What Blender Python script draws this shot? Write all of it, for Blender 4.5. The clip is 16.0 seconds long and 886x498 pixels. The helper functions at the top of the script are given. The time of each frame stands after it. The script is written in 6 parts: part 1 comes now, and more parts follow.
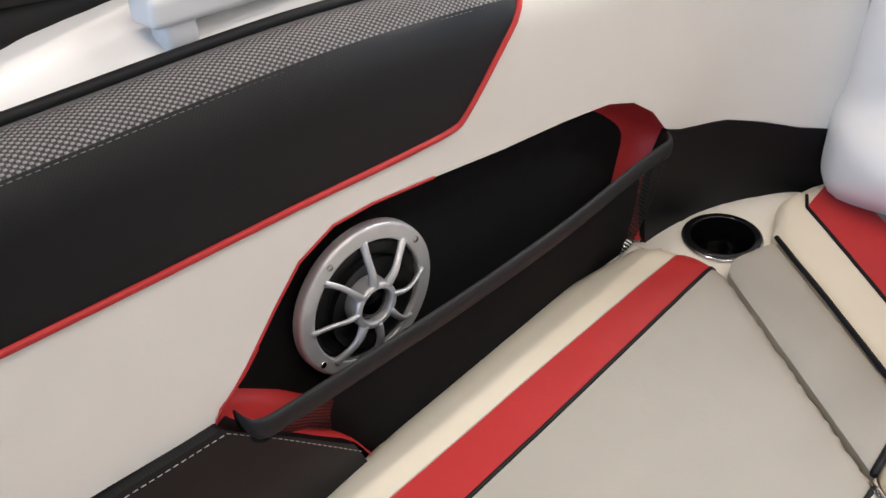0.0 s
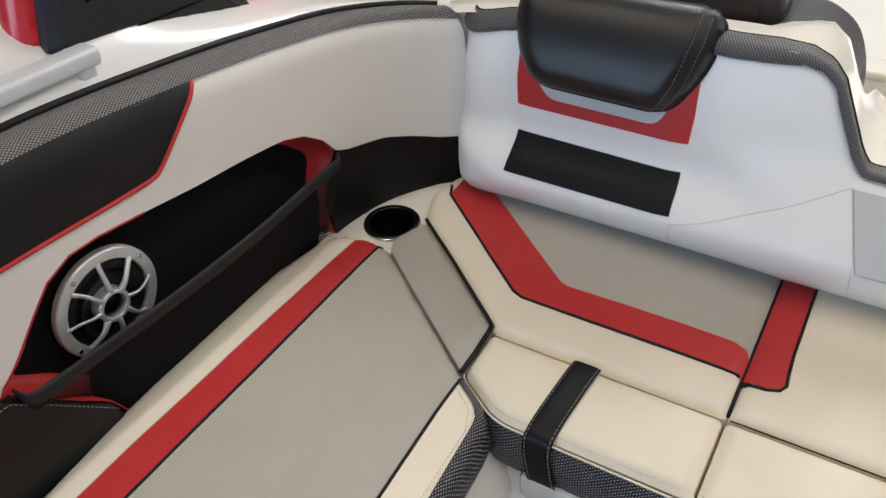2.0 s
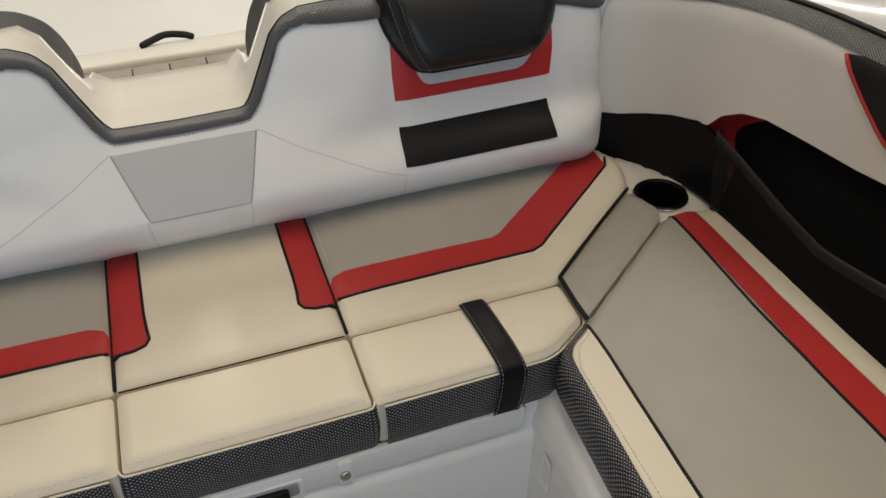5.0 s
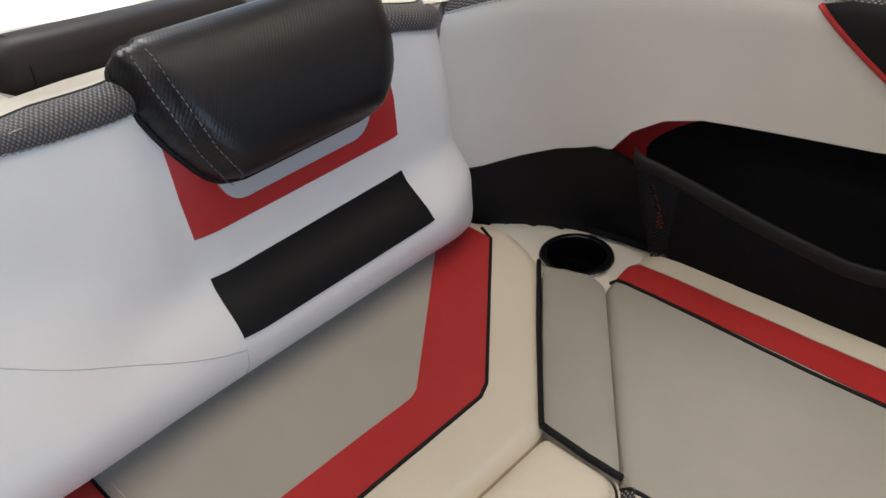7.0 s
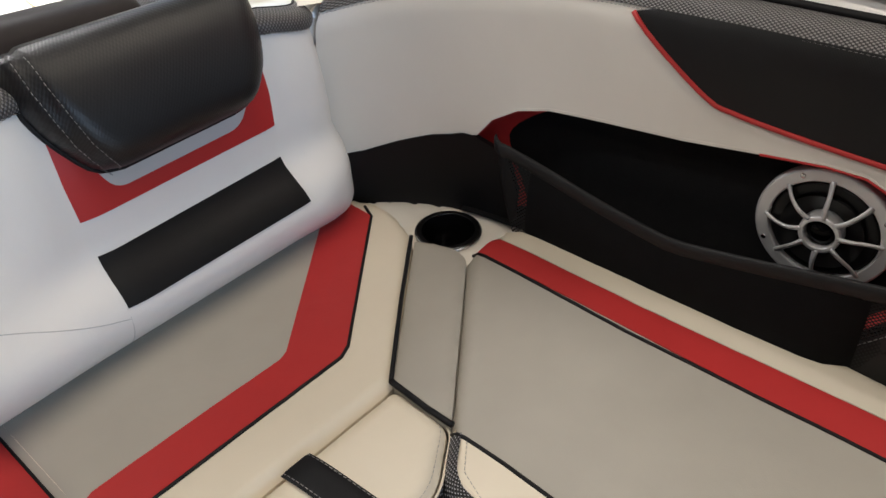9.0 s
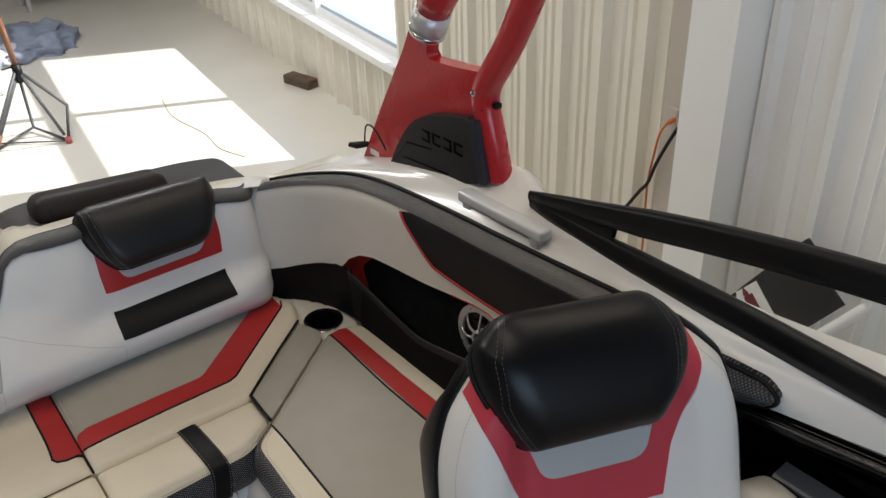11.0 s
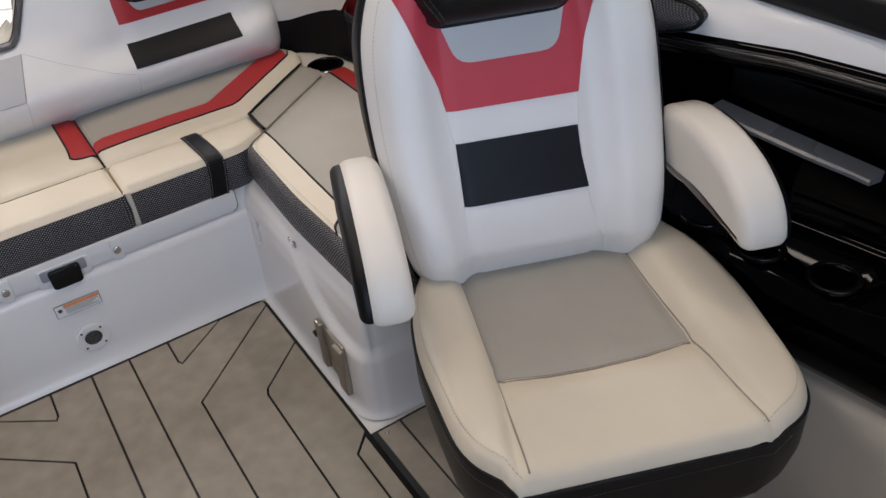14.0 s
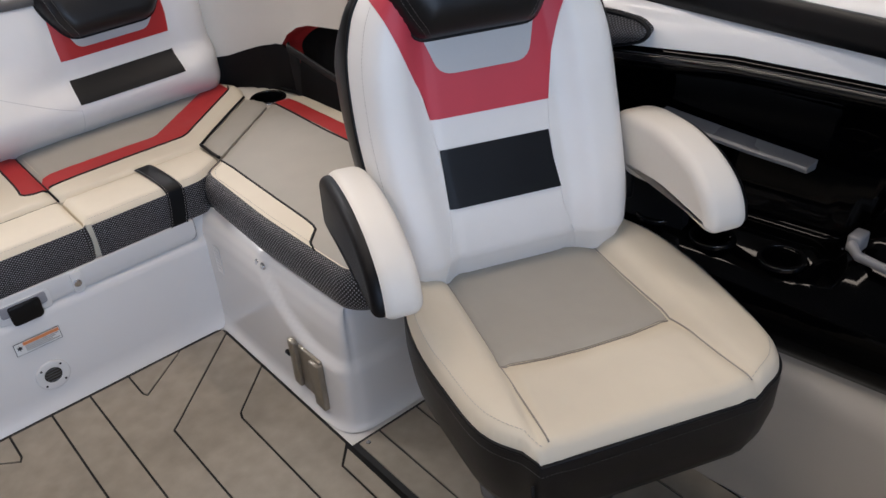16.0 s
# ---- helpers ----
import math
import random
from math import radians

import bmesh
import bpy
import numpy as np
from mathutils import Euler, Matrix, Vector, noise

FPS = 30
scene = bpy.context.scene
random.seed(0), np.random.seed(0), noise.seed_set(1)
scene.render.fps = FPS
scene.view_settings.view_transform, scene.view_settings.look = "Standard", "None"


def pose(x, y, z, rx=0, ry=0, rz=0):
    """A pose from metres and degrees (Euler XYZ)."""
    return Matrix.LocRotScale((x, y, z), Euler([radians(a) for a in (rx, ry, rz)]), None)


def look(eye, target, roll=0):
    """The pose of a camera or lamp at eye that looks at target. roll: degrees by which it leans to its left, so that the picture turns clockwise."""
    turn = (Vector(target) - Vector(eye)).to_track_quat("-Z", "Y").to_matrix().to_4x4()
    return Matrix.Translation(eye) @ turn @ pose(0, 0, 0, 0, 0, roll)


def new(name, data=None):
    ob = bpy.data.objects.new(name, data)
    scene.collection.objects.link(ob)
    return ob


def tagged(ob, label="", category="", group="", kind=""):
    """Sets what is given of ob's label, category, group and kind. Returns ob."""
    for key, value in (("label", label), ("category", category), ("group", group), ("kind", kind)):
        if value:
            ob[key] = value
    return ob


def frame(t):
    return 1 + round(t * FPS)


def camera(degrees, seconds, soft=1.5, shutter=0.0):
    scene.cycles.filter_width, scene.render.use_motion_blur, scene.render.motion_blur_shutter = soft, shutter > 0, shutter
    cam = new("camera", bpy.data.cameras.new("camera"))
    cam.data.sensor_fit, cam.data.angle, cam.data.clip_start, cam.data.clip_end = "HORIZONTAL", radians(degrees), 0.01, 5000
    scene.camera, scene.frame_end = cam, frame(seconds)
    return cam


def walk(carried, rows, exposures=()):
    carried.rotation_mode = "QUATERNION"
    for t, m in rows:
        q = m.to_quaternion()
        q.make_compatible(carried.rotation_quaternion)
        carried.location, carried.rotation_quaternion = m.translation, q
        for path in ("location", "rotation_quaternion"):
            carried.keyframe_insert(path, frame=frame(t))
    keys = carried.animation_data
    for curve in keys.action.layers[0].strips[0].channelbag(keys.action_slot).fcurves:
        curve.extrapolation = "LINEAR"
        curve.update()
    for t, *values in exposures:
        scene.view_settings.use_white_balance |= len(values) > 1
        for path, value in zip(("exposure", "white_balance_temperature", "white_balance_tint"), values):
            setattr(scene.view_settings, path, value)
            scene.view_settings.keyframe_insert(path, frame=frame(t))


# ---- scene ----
cam = camera(55.0, 16.0)
PATH = [
    (0, (-0.521, -0.617, 1.223), (-1.646, 0.496, -0.001), -5.1),
    (0.5, (-0.426, -0.66, 1.29), (-1.452, 0.528, 0.051), -3.7),
    (1, (-0.347, -0.655, 1.351), (-1.281, 0.589, 0.095), -2.9),
    (1.5, (-0.257, -0.653, 1.402), (-1.095, 0.638, 0.125), -2.3),
    (2, (-0.116, -0.734, 1.509), (-0.931, 0.562, 0.222), -3.5),
    (2.5, (-0.004, -0.8, 1.56), (-0.737, 0.502, 0.231), -6.2),
    (3, (0.041, -0.857, 1.587), (-0.498, 0.5, 0.22), -7.0),
    (3.5, (0.014, -0.942, 1.595), (-0.242, 0.507, 0.241), -4.8),
    (4, (-0.026, -0.974, 1.58), (0.015, 0.523, 0.255), -0.8),
    (4.5, (-0.033, -0.964, 1.543), (0.261, 0.539, 0.256), 0.6),
    (5, (0.01, -0.867, 1.502), (0.515, 0.593, 0.232), -0.6),
    (5.2, (0.036, -0.822, 1.483), (0.612, 0.633, 0.238), -1.4),
    (7.3, (0.029, -0.151, 1.204), (1.216, 0.948, 0.028), -2.5),
    (7.5, (0.028, -0.108, 1.193), (1.229, 0.959, 0.001), -2.1),
    (7.8, (0.044, -0.084, 1.194), (1.251, 0.958, -0.012), -2.5),
    (8, (0.073, -0.116, 1.201), (1.289, 0.91, -0.011), -3.2),
    (8.2, (0.102, -0.165, 1.211), (1.332, 0.824, -0.017), -3.3),
    (10.3, (-0.021, -1.082, 1.722), (0.899, 0.204, 0.497), -1.5),
    (10.5, (-0.024, -1.197, 1.794), (0.997, 0.088, 0.652), -0.6),
    (11, (0.011, -1.479, 1.914), (1.025, -0.108, 0.868), -2.2),
    (11.5, (0.031, -1.72, 1.898), (0.885, -0.235, 0.865), -3.5),
    (12, (-0.01, -1.806, 1.827), (0.835, -0.325, 0.781), -2.4),
    (12.5, (-0.04, -1.842, 1.706), (0.882, -0.426, 0.635), -1.3),
    (13, (-0.04, -1.851, 1.582), (0.864, -0.494, 0.424), -3.1),
    (13.5, (-0.022, -1.891, 1.505), (0.815, -0.531, 0.3), -5.7),
    (14, (-0.016, -1.969, 1.485), (0.765, -0.546, 0.316), -6.9),
    (14.5, (-0.043, -2.005, 1.492), (0.713, -0.546, 0.352), -7.0),
    (15, (-0.134, -1.985, 1.485), (0.719, -0.587, 0.337), -6.3),
    (15.5, (-0.22, -1.953, 1.48), (0.739, -0.602, 0.36), -5.3),
    (16, (-0.236, -1.958, 1.475), (0.794, -0.639, 0.38), -4.9),
]
EXPOSURES = [(0.0, 1.43, 5750, 13), (1.0, 1.34, 5750, 13), (2.0, 1.0, 5750, 11), (2.5, 0.80, 5850, 10), (3.5, 0.77, 6000, 9), (4.5, 0.64, 6200, 9), (5.2, 0.65, 6200, 9), (7.5, 0.99, 5750, 12), (8.2, 1.09, 5800, 12),
             (10.5, 0.5, 5950, 10), (11.0, 0.35, 5950, 10), (12.0, 0.16, 5850, 10), (12.5, 0.2, 5850, 10), (13.5, 0.66, 5850, 15), (14.5, 0.95, 5850, 16), (16.0, 1.0, 5800, 16)]
walk(cam, [(t, look(eye, target, roll)) for t, eye, target, roll in PATH], exposures=EXPOSURES)
# ------------------------------------------------------------------ light
world = bpy.data.worlds.new("world")
scene.world = world
world.use_nodes = True
wn = world.node_tree
sky = wn.nodes.new("ShaderNodeTexSky")
sky.sky_type, sky.sun_disc = "NISHITA", False
sky.sun_elevation, sky.sun_rotation = radians(43), radians(115)
wn.nodes["Background"].inputs["Strength"].default_value = 0.15
wn.links.new(sky.outputs[0], wn.nodes["Background"].inputs["Color"])

sun = new("sun", bpy.data.lights.new("sun", "SUN"))
sun.data.energy, sun.data.angle, sun.data.color = 5.0, radians(0.6), (1.0, 0.95, 0.86)
sun.matrix_world = look((9.0, -4.2 + 5, 9.3), (0.0, 0.0 + 5, 0.0))


def hall_light(name, place, target, size, power, colour):
    """An area lamp: skylight at the hall's door, or an unseen ceiling tube."""
    lamp = new(name, bpy.data.lights.new(name, "AREA"))
    lamp.data.shape, lamp.data.size, lamp.data.size_y = "RECTANGLE", size[0], size[1]
    lamp.data.energy, lamp.data.color = power, colour
    lamp.matrix_world = look(place, target)
    return lamp


hall_light("door_daylight", (-1.5, -5.2, 1.35), (-0.8, 0, 0.8), (3.0, 3.0), 68, (0.68, 0.83, 1.0))
# Unseen ceiling strips, kept narrow for thin glints on the black console.
for x in (-1.5, 0.35, 2.1):
    hall_light("unseen_tube_light", (x, -0.3, 3.9), (x, -0.3, 0), (0.16, 2.6), 15.0, (1.0, 0.84, 0.63))
# Stronger unseen tubes, added to brighten the hall floor and wall.
for x in (-1.2, 1.6):
    hall_light("unseen_tube_light", (x, 4.6, 3.9), (x, 4.6, 0), (0.16, 2.6), 80, (1.0, 0.93, 0.82))


# ------------------------------------------------------------------ materials
def material(name, colour, rough=0.5, metal=0.0, vary=0.06, scale=40.0, bump=0.0, bump_scale=400.0, coat=0.0, spec=0.5, wrinkle=0.0):
    """A principled surface with stains at a large scale, grain at a small one, and fine relief."""
    m = bpy.data.materials.new(name)
    m.use_nodes = True
    n, links = m.node_tree.nodes, m.node_tree.links
    p = n["Principled BSDF"]
    co = n.new("ShaderNodeTexCoord")
    big, small = n.new("ShaderNodeTexNoise"), n.new("ShaderNodeTexNoise")
    big.inputs["Scale"].default_value, big.inputs["Detail"].default_value = scale * 0.12, 3
    small.inputs["Scale"].default_value, small.inputs["Detail"].default_value = scale, 4
    links.new(co.outputs["Object"], big.inputs["Vector"])
    links.new(co.outputs["Object"], small.inputs["Vector"])
    add = n.new("ShaderNodeMath")
    add.operation = "ADD"
    links.new(big.outputs["Fac"], add.inputs[0])
    links.new(small.outputs["Fac"], add.inputs[1])
    ramp = n.new("ShaderNodeMapRange")
    ramp.inputs["From Min"].default_value, ramp.inputs["From Max"].default_value = 0.7, 1.3
    ramp.inputs["To Min"].default_value, ramp.inputs["To Max"].default_value = 1 - vary, 1 + vary
    links.new(add.outputs[0], ramp.inputs["Value"])
    mul = n.new("ShaderNodeVectorMath")
    mul.operation = "SCALE"
    mul.inputs[0].default_value = colour
    links.new(ramp.outputs[0], mul.inputs["Scale"])
    links.new(mul.outputs[0], p.inputs["Base Color"])
    rr = n.new("ShaderNodeMapRange")
    rr.inputs["From Min"].default_value, rr.inputs["From Max"].default_value = 0.3, 0.7
    rr.inputs["To Min"].default_value, rr.inputs["To Max"].default_value = max(0.02, rough * 0.85), min(1, rough * 1.15)
    links.new(big.outputs["Fac"], rr.inputs["Value"])
    links.new(rr.outputs[0], p.inputs["Roughness"])
    p.inputs["Metallic"].default_value = metal
    p.inputs["Specular IOR Level"].default_value = spec
    p.inputs["Coat Weight"].default_value = coat
    p.inputs["Coat Roughness"].default_value = 0.05
    if bump:
        grain = n.new("ShaderNodeTexVoronoi")
        grain.inputs["Scale"].default_value = bump_scale
        links.new(co.outputs["Object"], grain.inputs["Vector"])
        b = n.new("ShaderNodeBump")
        b.inputs["Strength"].default_value, b.inputs["Distance"].default_value = bump, 0.001
        links.new(grain.outputs["Distance"], b.inputs["Height"])
        links.new(b.outputs[0], p.inputs["Normal"])
        if wrinkle:
            soft, c = n.new("ShaderNodeTexNoise"), n.new("ShaderNodeBump")
            soft.inputs["Scale"].default_value, soft.inputs["Detail"].default_value = 16.0, 3
            soft.inputs["Distortion"].default_value = 0.8
            links.new(co.outputs["Object"], soft.inputs["Vector"])
            c.inputs["Strength"].default_value, c.inputs["Distance"].default_value = wrinkle, 0.01
            links.new(soft.outputs["Fac"], c.inputs["Height"])
            links.new(c.outputs[0], b.inputs["Normal"])
    return m


def woven(name, dark, light, pitch, mode, rough=0.5, amount=0.5, relief=0.6):
    """A weave: rows of light dots on a dark ground, in the object's own metres. mode names the two axes used."""
    m = material(name, dark, rough)
    n, links = m.node_tree.nodes, m.node_tree.links
    p = n["Principled BSDF"]
    co = n.new("ShaderNodeTexCoord")
    sep = n.new("ShaderNodeSeparateXYZ")
    links.new(co.outputs["UV"], sep.inputs[0])

    def wave(sock, k):
        a = n.new("ShaderNodeMath")
        a.operation = "MULTIPLY"
        a.inputs[1].default_value = k
        links.new(sock, a.inputs[0])
        s = n.new("ShaderNodeMath")
        s.operation = "SINE"
        links.new(a.outputs[0], s.inputs[0])
        return s.outputs[0]

    su, sv = wave(sep.outputs[0], math.pi / pitch[0]), wave(sep.outputs[1], math.pi / pitch[1])
    t = n.new("ShaderNodeMath")
    t.operation = "MULTIPLY"
    links.new(su, t.inputs[0])
    links.new(sv, t.inputs[1])
    out = t.outputs[0]
    if mode == "twill":
        # slanting cords, each broken into short floats
        slant = []
        for op in ("ADD", "SUBTRACT"):
            both = n.new("ShaderNodeMath")
            both.operation = op
            links.new(sep.outputs[0], both.inputs[0])
            links.new(sep.outputs[1], both.inputs[1])
            slant.append(wave(both.outputs[0], math.pi / pitch[0 if op == "SUBTRACT" else 1]))
        mix = n.new("ShaderNodeMath")
        mix.operation = "MULTIPLY_ADD"
        mix.inputs[1].default_value = 0.55
        links.new(slant[0], mix.inputs[0])
        links.new(slant[1], mix.inputs[2])
        out = mix.outputs[0]
    step = n.new("ShaderNodeMapRange")
    step.interpolation_type = "SMOOTHSTEP"
    step.inputs["From Min"].default_value, step.inputs["From Max"].default_value = amount - 0.15, amount + 0.15
    links.new(out, step.inputs["Value"])
    mix = n.new("ShaderNodeMix")
    mix.data_type = "RGBA"
    links.new(step.outputs[0], mix.inputs["Factor"])
    mix.inputs["A"].default_value, mix.inputs["B"].default_value = (*dark, 1), (*light, 1)
    links.new(mix.outputs["Result"], p.inputs["Base Color"])
    b = n.new("ShaderNodeBump")
    b.inputs["Strength"].default_value, b.inputs["Distance"].default_value = relief, 0.0012
    links.new(out, b.inputs["Height"])
    links.new(b.outputs[0], p.inputs["Normal"])
    return m


WHITE = material("white_vinyl", (0.75, 0.74, 0.72), 0.42, vary=0.025, scale=9, bump=0.10, bump_scale=700, wrinkle=0.10)
CREAM = material("ivory_vinyl", (0.715, 0.645, 0.515), 0.54, spec=0.35, vary=0.03, scale=9, bump=0.10, bump_scale=700, wrinkle=0.10)
GREY = material("grey_beige_vinyl", (0.385, 0.362, 0.312), 0.55, spec=0.35, vary=0.04, scale=12, bump=0.14, bump_scale=600, wrinkle=0.10)
SILVER = material("silver_grey_vinyl", (0.50, 0.50, 0.50), 0.42, vary=0.03, scale=12, bump=0.1, bump_scale=600, wrinkle=0.10)
# Lighter copy of white_vinyl: extra daylight on the chair put into the colour.
CHAIRWHITE = material("daylit_white_vinyl", (0.85, 0.825, 0.785), 0.42, vary=0.025, scale=9, bump=0.10, bump_scale=700, wrinkle=0.10)
# Armrest white tinted cream: warm light from starboard put into the colour.
ARMWHITE = material("warm_lit_arm_vinyl", (0.80, 0.755, 0.68), 0.46, vary=0.025, scale=9, bump=0.10, bump_scale=700, wrinkle=0.10)
# Warmer, darker copy of white_vinyl: the side panels' indoor light is in the colour.
COAMWHITE = material("warm_lit_white_vinyl", (0.70, 0.668, 0.61), 0.44, vary=0.03, scale=9, bump=0.10, bump_scale=700, wrinkle=0.10)
# Chair's coral red, lightened so that the daylight sheen sits in the colour.
CHAIRRED = material("coral_red_sheen_vinyl", (0.58, 0.058, 0.082), 0.5, spec=0.3, vary=0.04, scale=12, bump=0.12, bump_scale=600, wrinkle=0.06)
RED = material("red_vinyl", (0.43, 0.029, 0.028), 0.46, spec=0.3, vary=0.05, scale=12, bump=0.12, bump_scale=600, wrinkle=0.10)
BLACK = material("black_vinyl", (0.004, 0.004, 0.0048), 0.44, vary=0.15, scale=20, bump=0.15, bump_scale=500, spec=0.22)
CARBON = woven("black_carbon_vinyl", (0.005, 0.005, 0.0056), (0.0075, 0.0075, 0.0085), (0.0018, 0.0024), "twill", 0.42, 0.0, 0.07)
WEAVE = woven("black_coarse_carbon_vinyl", (0.004, 0.004, 0.0048), (0.008, 0.008, 0.0095), (0.0024, 0.0032), "twill", 0.38, 0.0, 0.10)
WEAVE.node_tree.nodes["Principled BSDF"].inputs["Specular IOR Level"].default_value = 0.46
CARBON.node_tree.nodes["Principled BSDF"].inputs["Specular IOR Level"].default_value = 0.34
MESH = woven("silver_black_mesh_fabric", (0.006, 0.006, 0.007), (0.42, 0.41, 0.43), (0.0044, 0.0034), "weave", 0.45, 0.56, 0.8)
MESH_TOP = woven("silver_dotted_mesh_fabric", (0.030, 0.028, 0.028), (0.25, 0.24, 0.235), (0.0036, 0.0022), "weave", 0.42, 0.16, 0.5)
MESH_FINE = woven("grey_fine_mesh_fabric", (0.040, 0.038, 0.039), (0.150, 0.144, 0.145), (0.0026, 0.0024), "weave", 0.42, 0.2, 0.4)
PIPE = material("black_piping", (0.008, 0.008, 0.009), 0.5, spec=0.2)
SHEEN = material("black_smooth_vinyl", (0.005, 0.005, 0.006), 0.36, vary=0.1, scale=10, bump=0.06, bump_scale=800, spec=0.26, wrinkle=0.05)
THREAD_DARK = material("dark_grey_thread", (0.14, 0.135, 0.13), 0.8)
THREAD_MID = material("mid_grey_thread", (0.20, 0.195, 0.19), 0.8)
THREAD = material("grey_thread", (0.42, 0.40, 0.37), 0.8)
GEL = material("white_gelcoat", (0.78, 0.765, 0.745), 0.24, vary=0.02, scale=4, coat=0.2)
GELWARM = material("ivory_gelcoat", (0.80, 0.76, 0.68), 0.16, vary=0.015, scale=4, coat=0.3)
BLACKGLOSS = material("black_gloss_plastic", (0.0010, 0.0010, 0.0012), 0.05, vary=0.1, spec=0.095)
BLACKMAT = material("black_plastic", (0.005, 0.005, 0.0055), 0.40, vary=0.1, spec=0.25)
CARPET = material("black_pocket_carpet", (0.005, 0.005, 0.0055), 0.95, vary=0.3, scale=200, bump=0.5, bump_scale=900, spec=0.2)
CHROME = material("polished_steel", (0.62, 0.62, 0.63), 0.12, metal=1.0)
ALU = material("brushed_aluminium", (0.62, 0.62, 0.63), 0.40, metal=0.55, vary=0.05)
GREYPLAST = material("grey_plastic", (0.55, 0.56, 0.59), 0.38, vary=0.03)
DARKGREY = material("dark_grey_trim", (0.10, 0.10, 0.105), 0.38, vary=0.06)
TEAK = material("grey_foam_decking", (0.305, 0.268, 0.215), 0.75, vary=0.16, scale=22, bump=0.3, bump_scale=900)
CUPGLOSS = material("black_gloss_cup", (0.004, 0.004, 0.0045), 0.12, vary=0.1, spec=0.55)
BRONZEGREY = material("worn_bronze_steel", (0.34, 0.31, 0.26), 0.34, metal=0.8, vary=0.1)
GROOVE = material("black_groove", (0.008, 0.008, 0.008), 0.7)
TOWERRED = material("tower_red_paint", (0.50, 0.018, 0.025), 0.28, vary=0.04, coat=0.2)


# ------------------------------------------------------------------ helpers
def thing(name, label="", category="", group="", kind="", at=None):
    ob = new(name)
    ob.empty_display_size = 0.05
    if at is not None:
        ob.matrix_world = at
    return tagged(ob, label, category, group, kind)


def part(name, bm, mat, parent=None, label="", smooth=True):
    me = bpy.data.meshes.new(name)
    for f in bm.faces:
        f.smooth = smooth
    bm.normal_update()
    bm.to_mesh(me)
    bm.free()
    for one in mat if isinstance(mat, (list, tuple)) else [mat]:
        me.materials.append(one)
    ob = new(name, me)
    if parent is not None:
        ob.parent = parent
    if label:
        ob["label"] = label
    return ob


def lerp(table, x):
    """Straight lines through rows of (x, y)."""
    if x <= table[0][0]:
        return table[0][1]
    for (a, ya), (b, yb) in zip(table, table[1:]):
        if x <= b:
            return ya + (yb - ya) * (x - a) / (b - a)
    return table[-1][1]


def smooth_table(table, steps=6):
    """The same rows with a Catmull-Rom curve through them."""
    out = []
    for i in range(len(table) - 1):
        p0, p1, p2, p3 = table[max(i - 1, 0)], table[i], table[i + 1], table[min(i + 2, len(table) - 1)]
        for k in range(steps):
            t = k / steps
            out.append(tuple(0.5 * (2 * b + (c - a) * t + (2 * a - 5 * b + 4 * c - d) * t * t + (3 * b - a - 3 * c + d) * t ** 3)
                             for a, b, c, d in zip(p0, p1, p2, p3)))
    out.append(tuple(table[-1]))
    return out


def fillet(points, radii, steps=5):
    """A closed outline with its corners rounded; radii is one number or one for each corner."""
    n, out = len(points), []
    for i, p in enumerate(points):
        r = radii[i] if isinstance(radii, (list, tuple)) else radii
        p = Vector(p)
        a, b = Vector(points[i - 1]) - p, Vector(points[(i + 1) % n]) - p
        if r <= 0 or a.length < 1e-6 or b.length < 1e-6:
            out.append(tuple(p))
            continue
        cut = min(r, a.length * 0.48, b.length * 0.48)
        s, e = p + a.normalized() * cut, p + b.normalized() * cut
        for k in range(steps + 1):
            t = k / steps
            out.append(tuple((1 - t) ** 2 * s + 2 * t * (1 - t) * p + t * t * e))
    return out


def mirror_x(points):
    return [(-x, *rest) for x, *rest in points][::-1]


def inside_distance(outline):
    """A function of (x, y): the distance to the outline's nearest edge."""
    segs = [(a[0], a[1], b[0] - a[0], b[1] - a[1]) for a, b in zip(outline, outline[1:] + outline[:1])]
    segs = [(ax, ay, dx, dy, dx * dx + dy * dy) for ax, ay, dx, dy in segs if dx * dx + dy * dy > 1e-12]

    def d(x, y):
        best = 1e9
        for ax, ay, dx, dy, q in segs:
            t = min(1.0, max(0.0, ((x - ax) * dx + (y - ay) * dy) / q))
            e = (ax + t * dx - x) ** 2 + (ay + t * dy - y) ** 2
            best = e if e < best else best
        return math.sqrt(best)

    return d


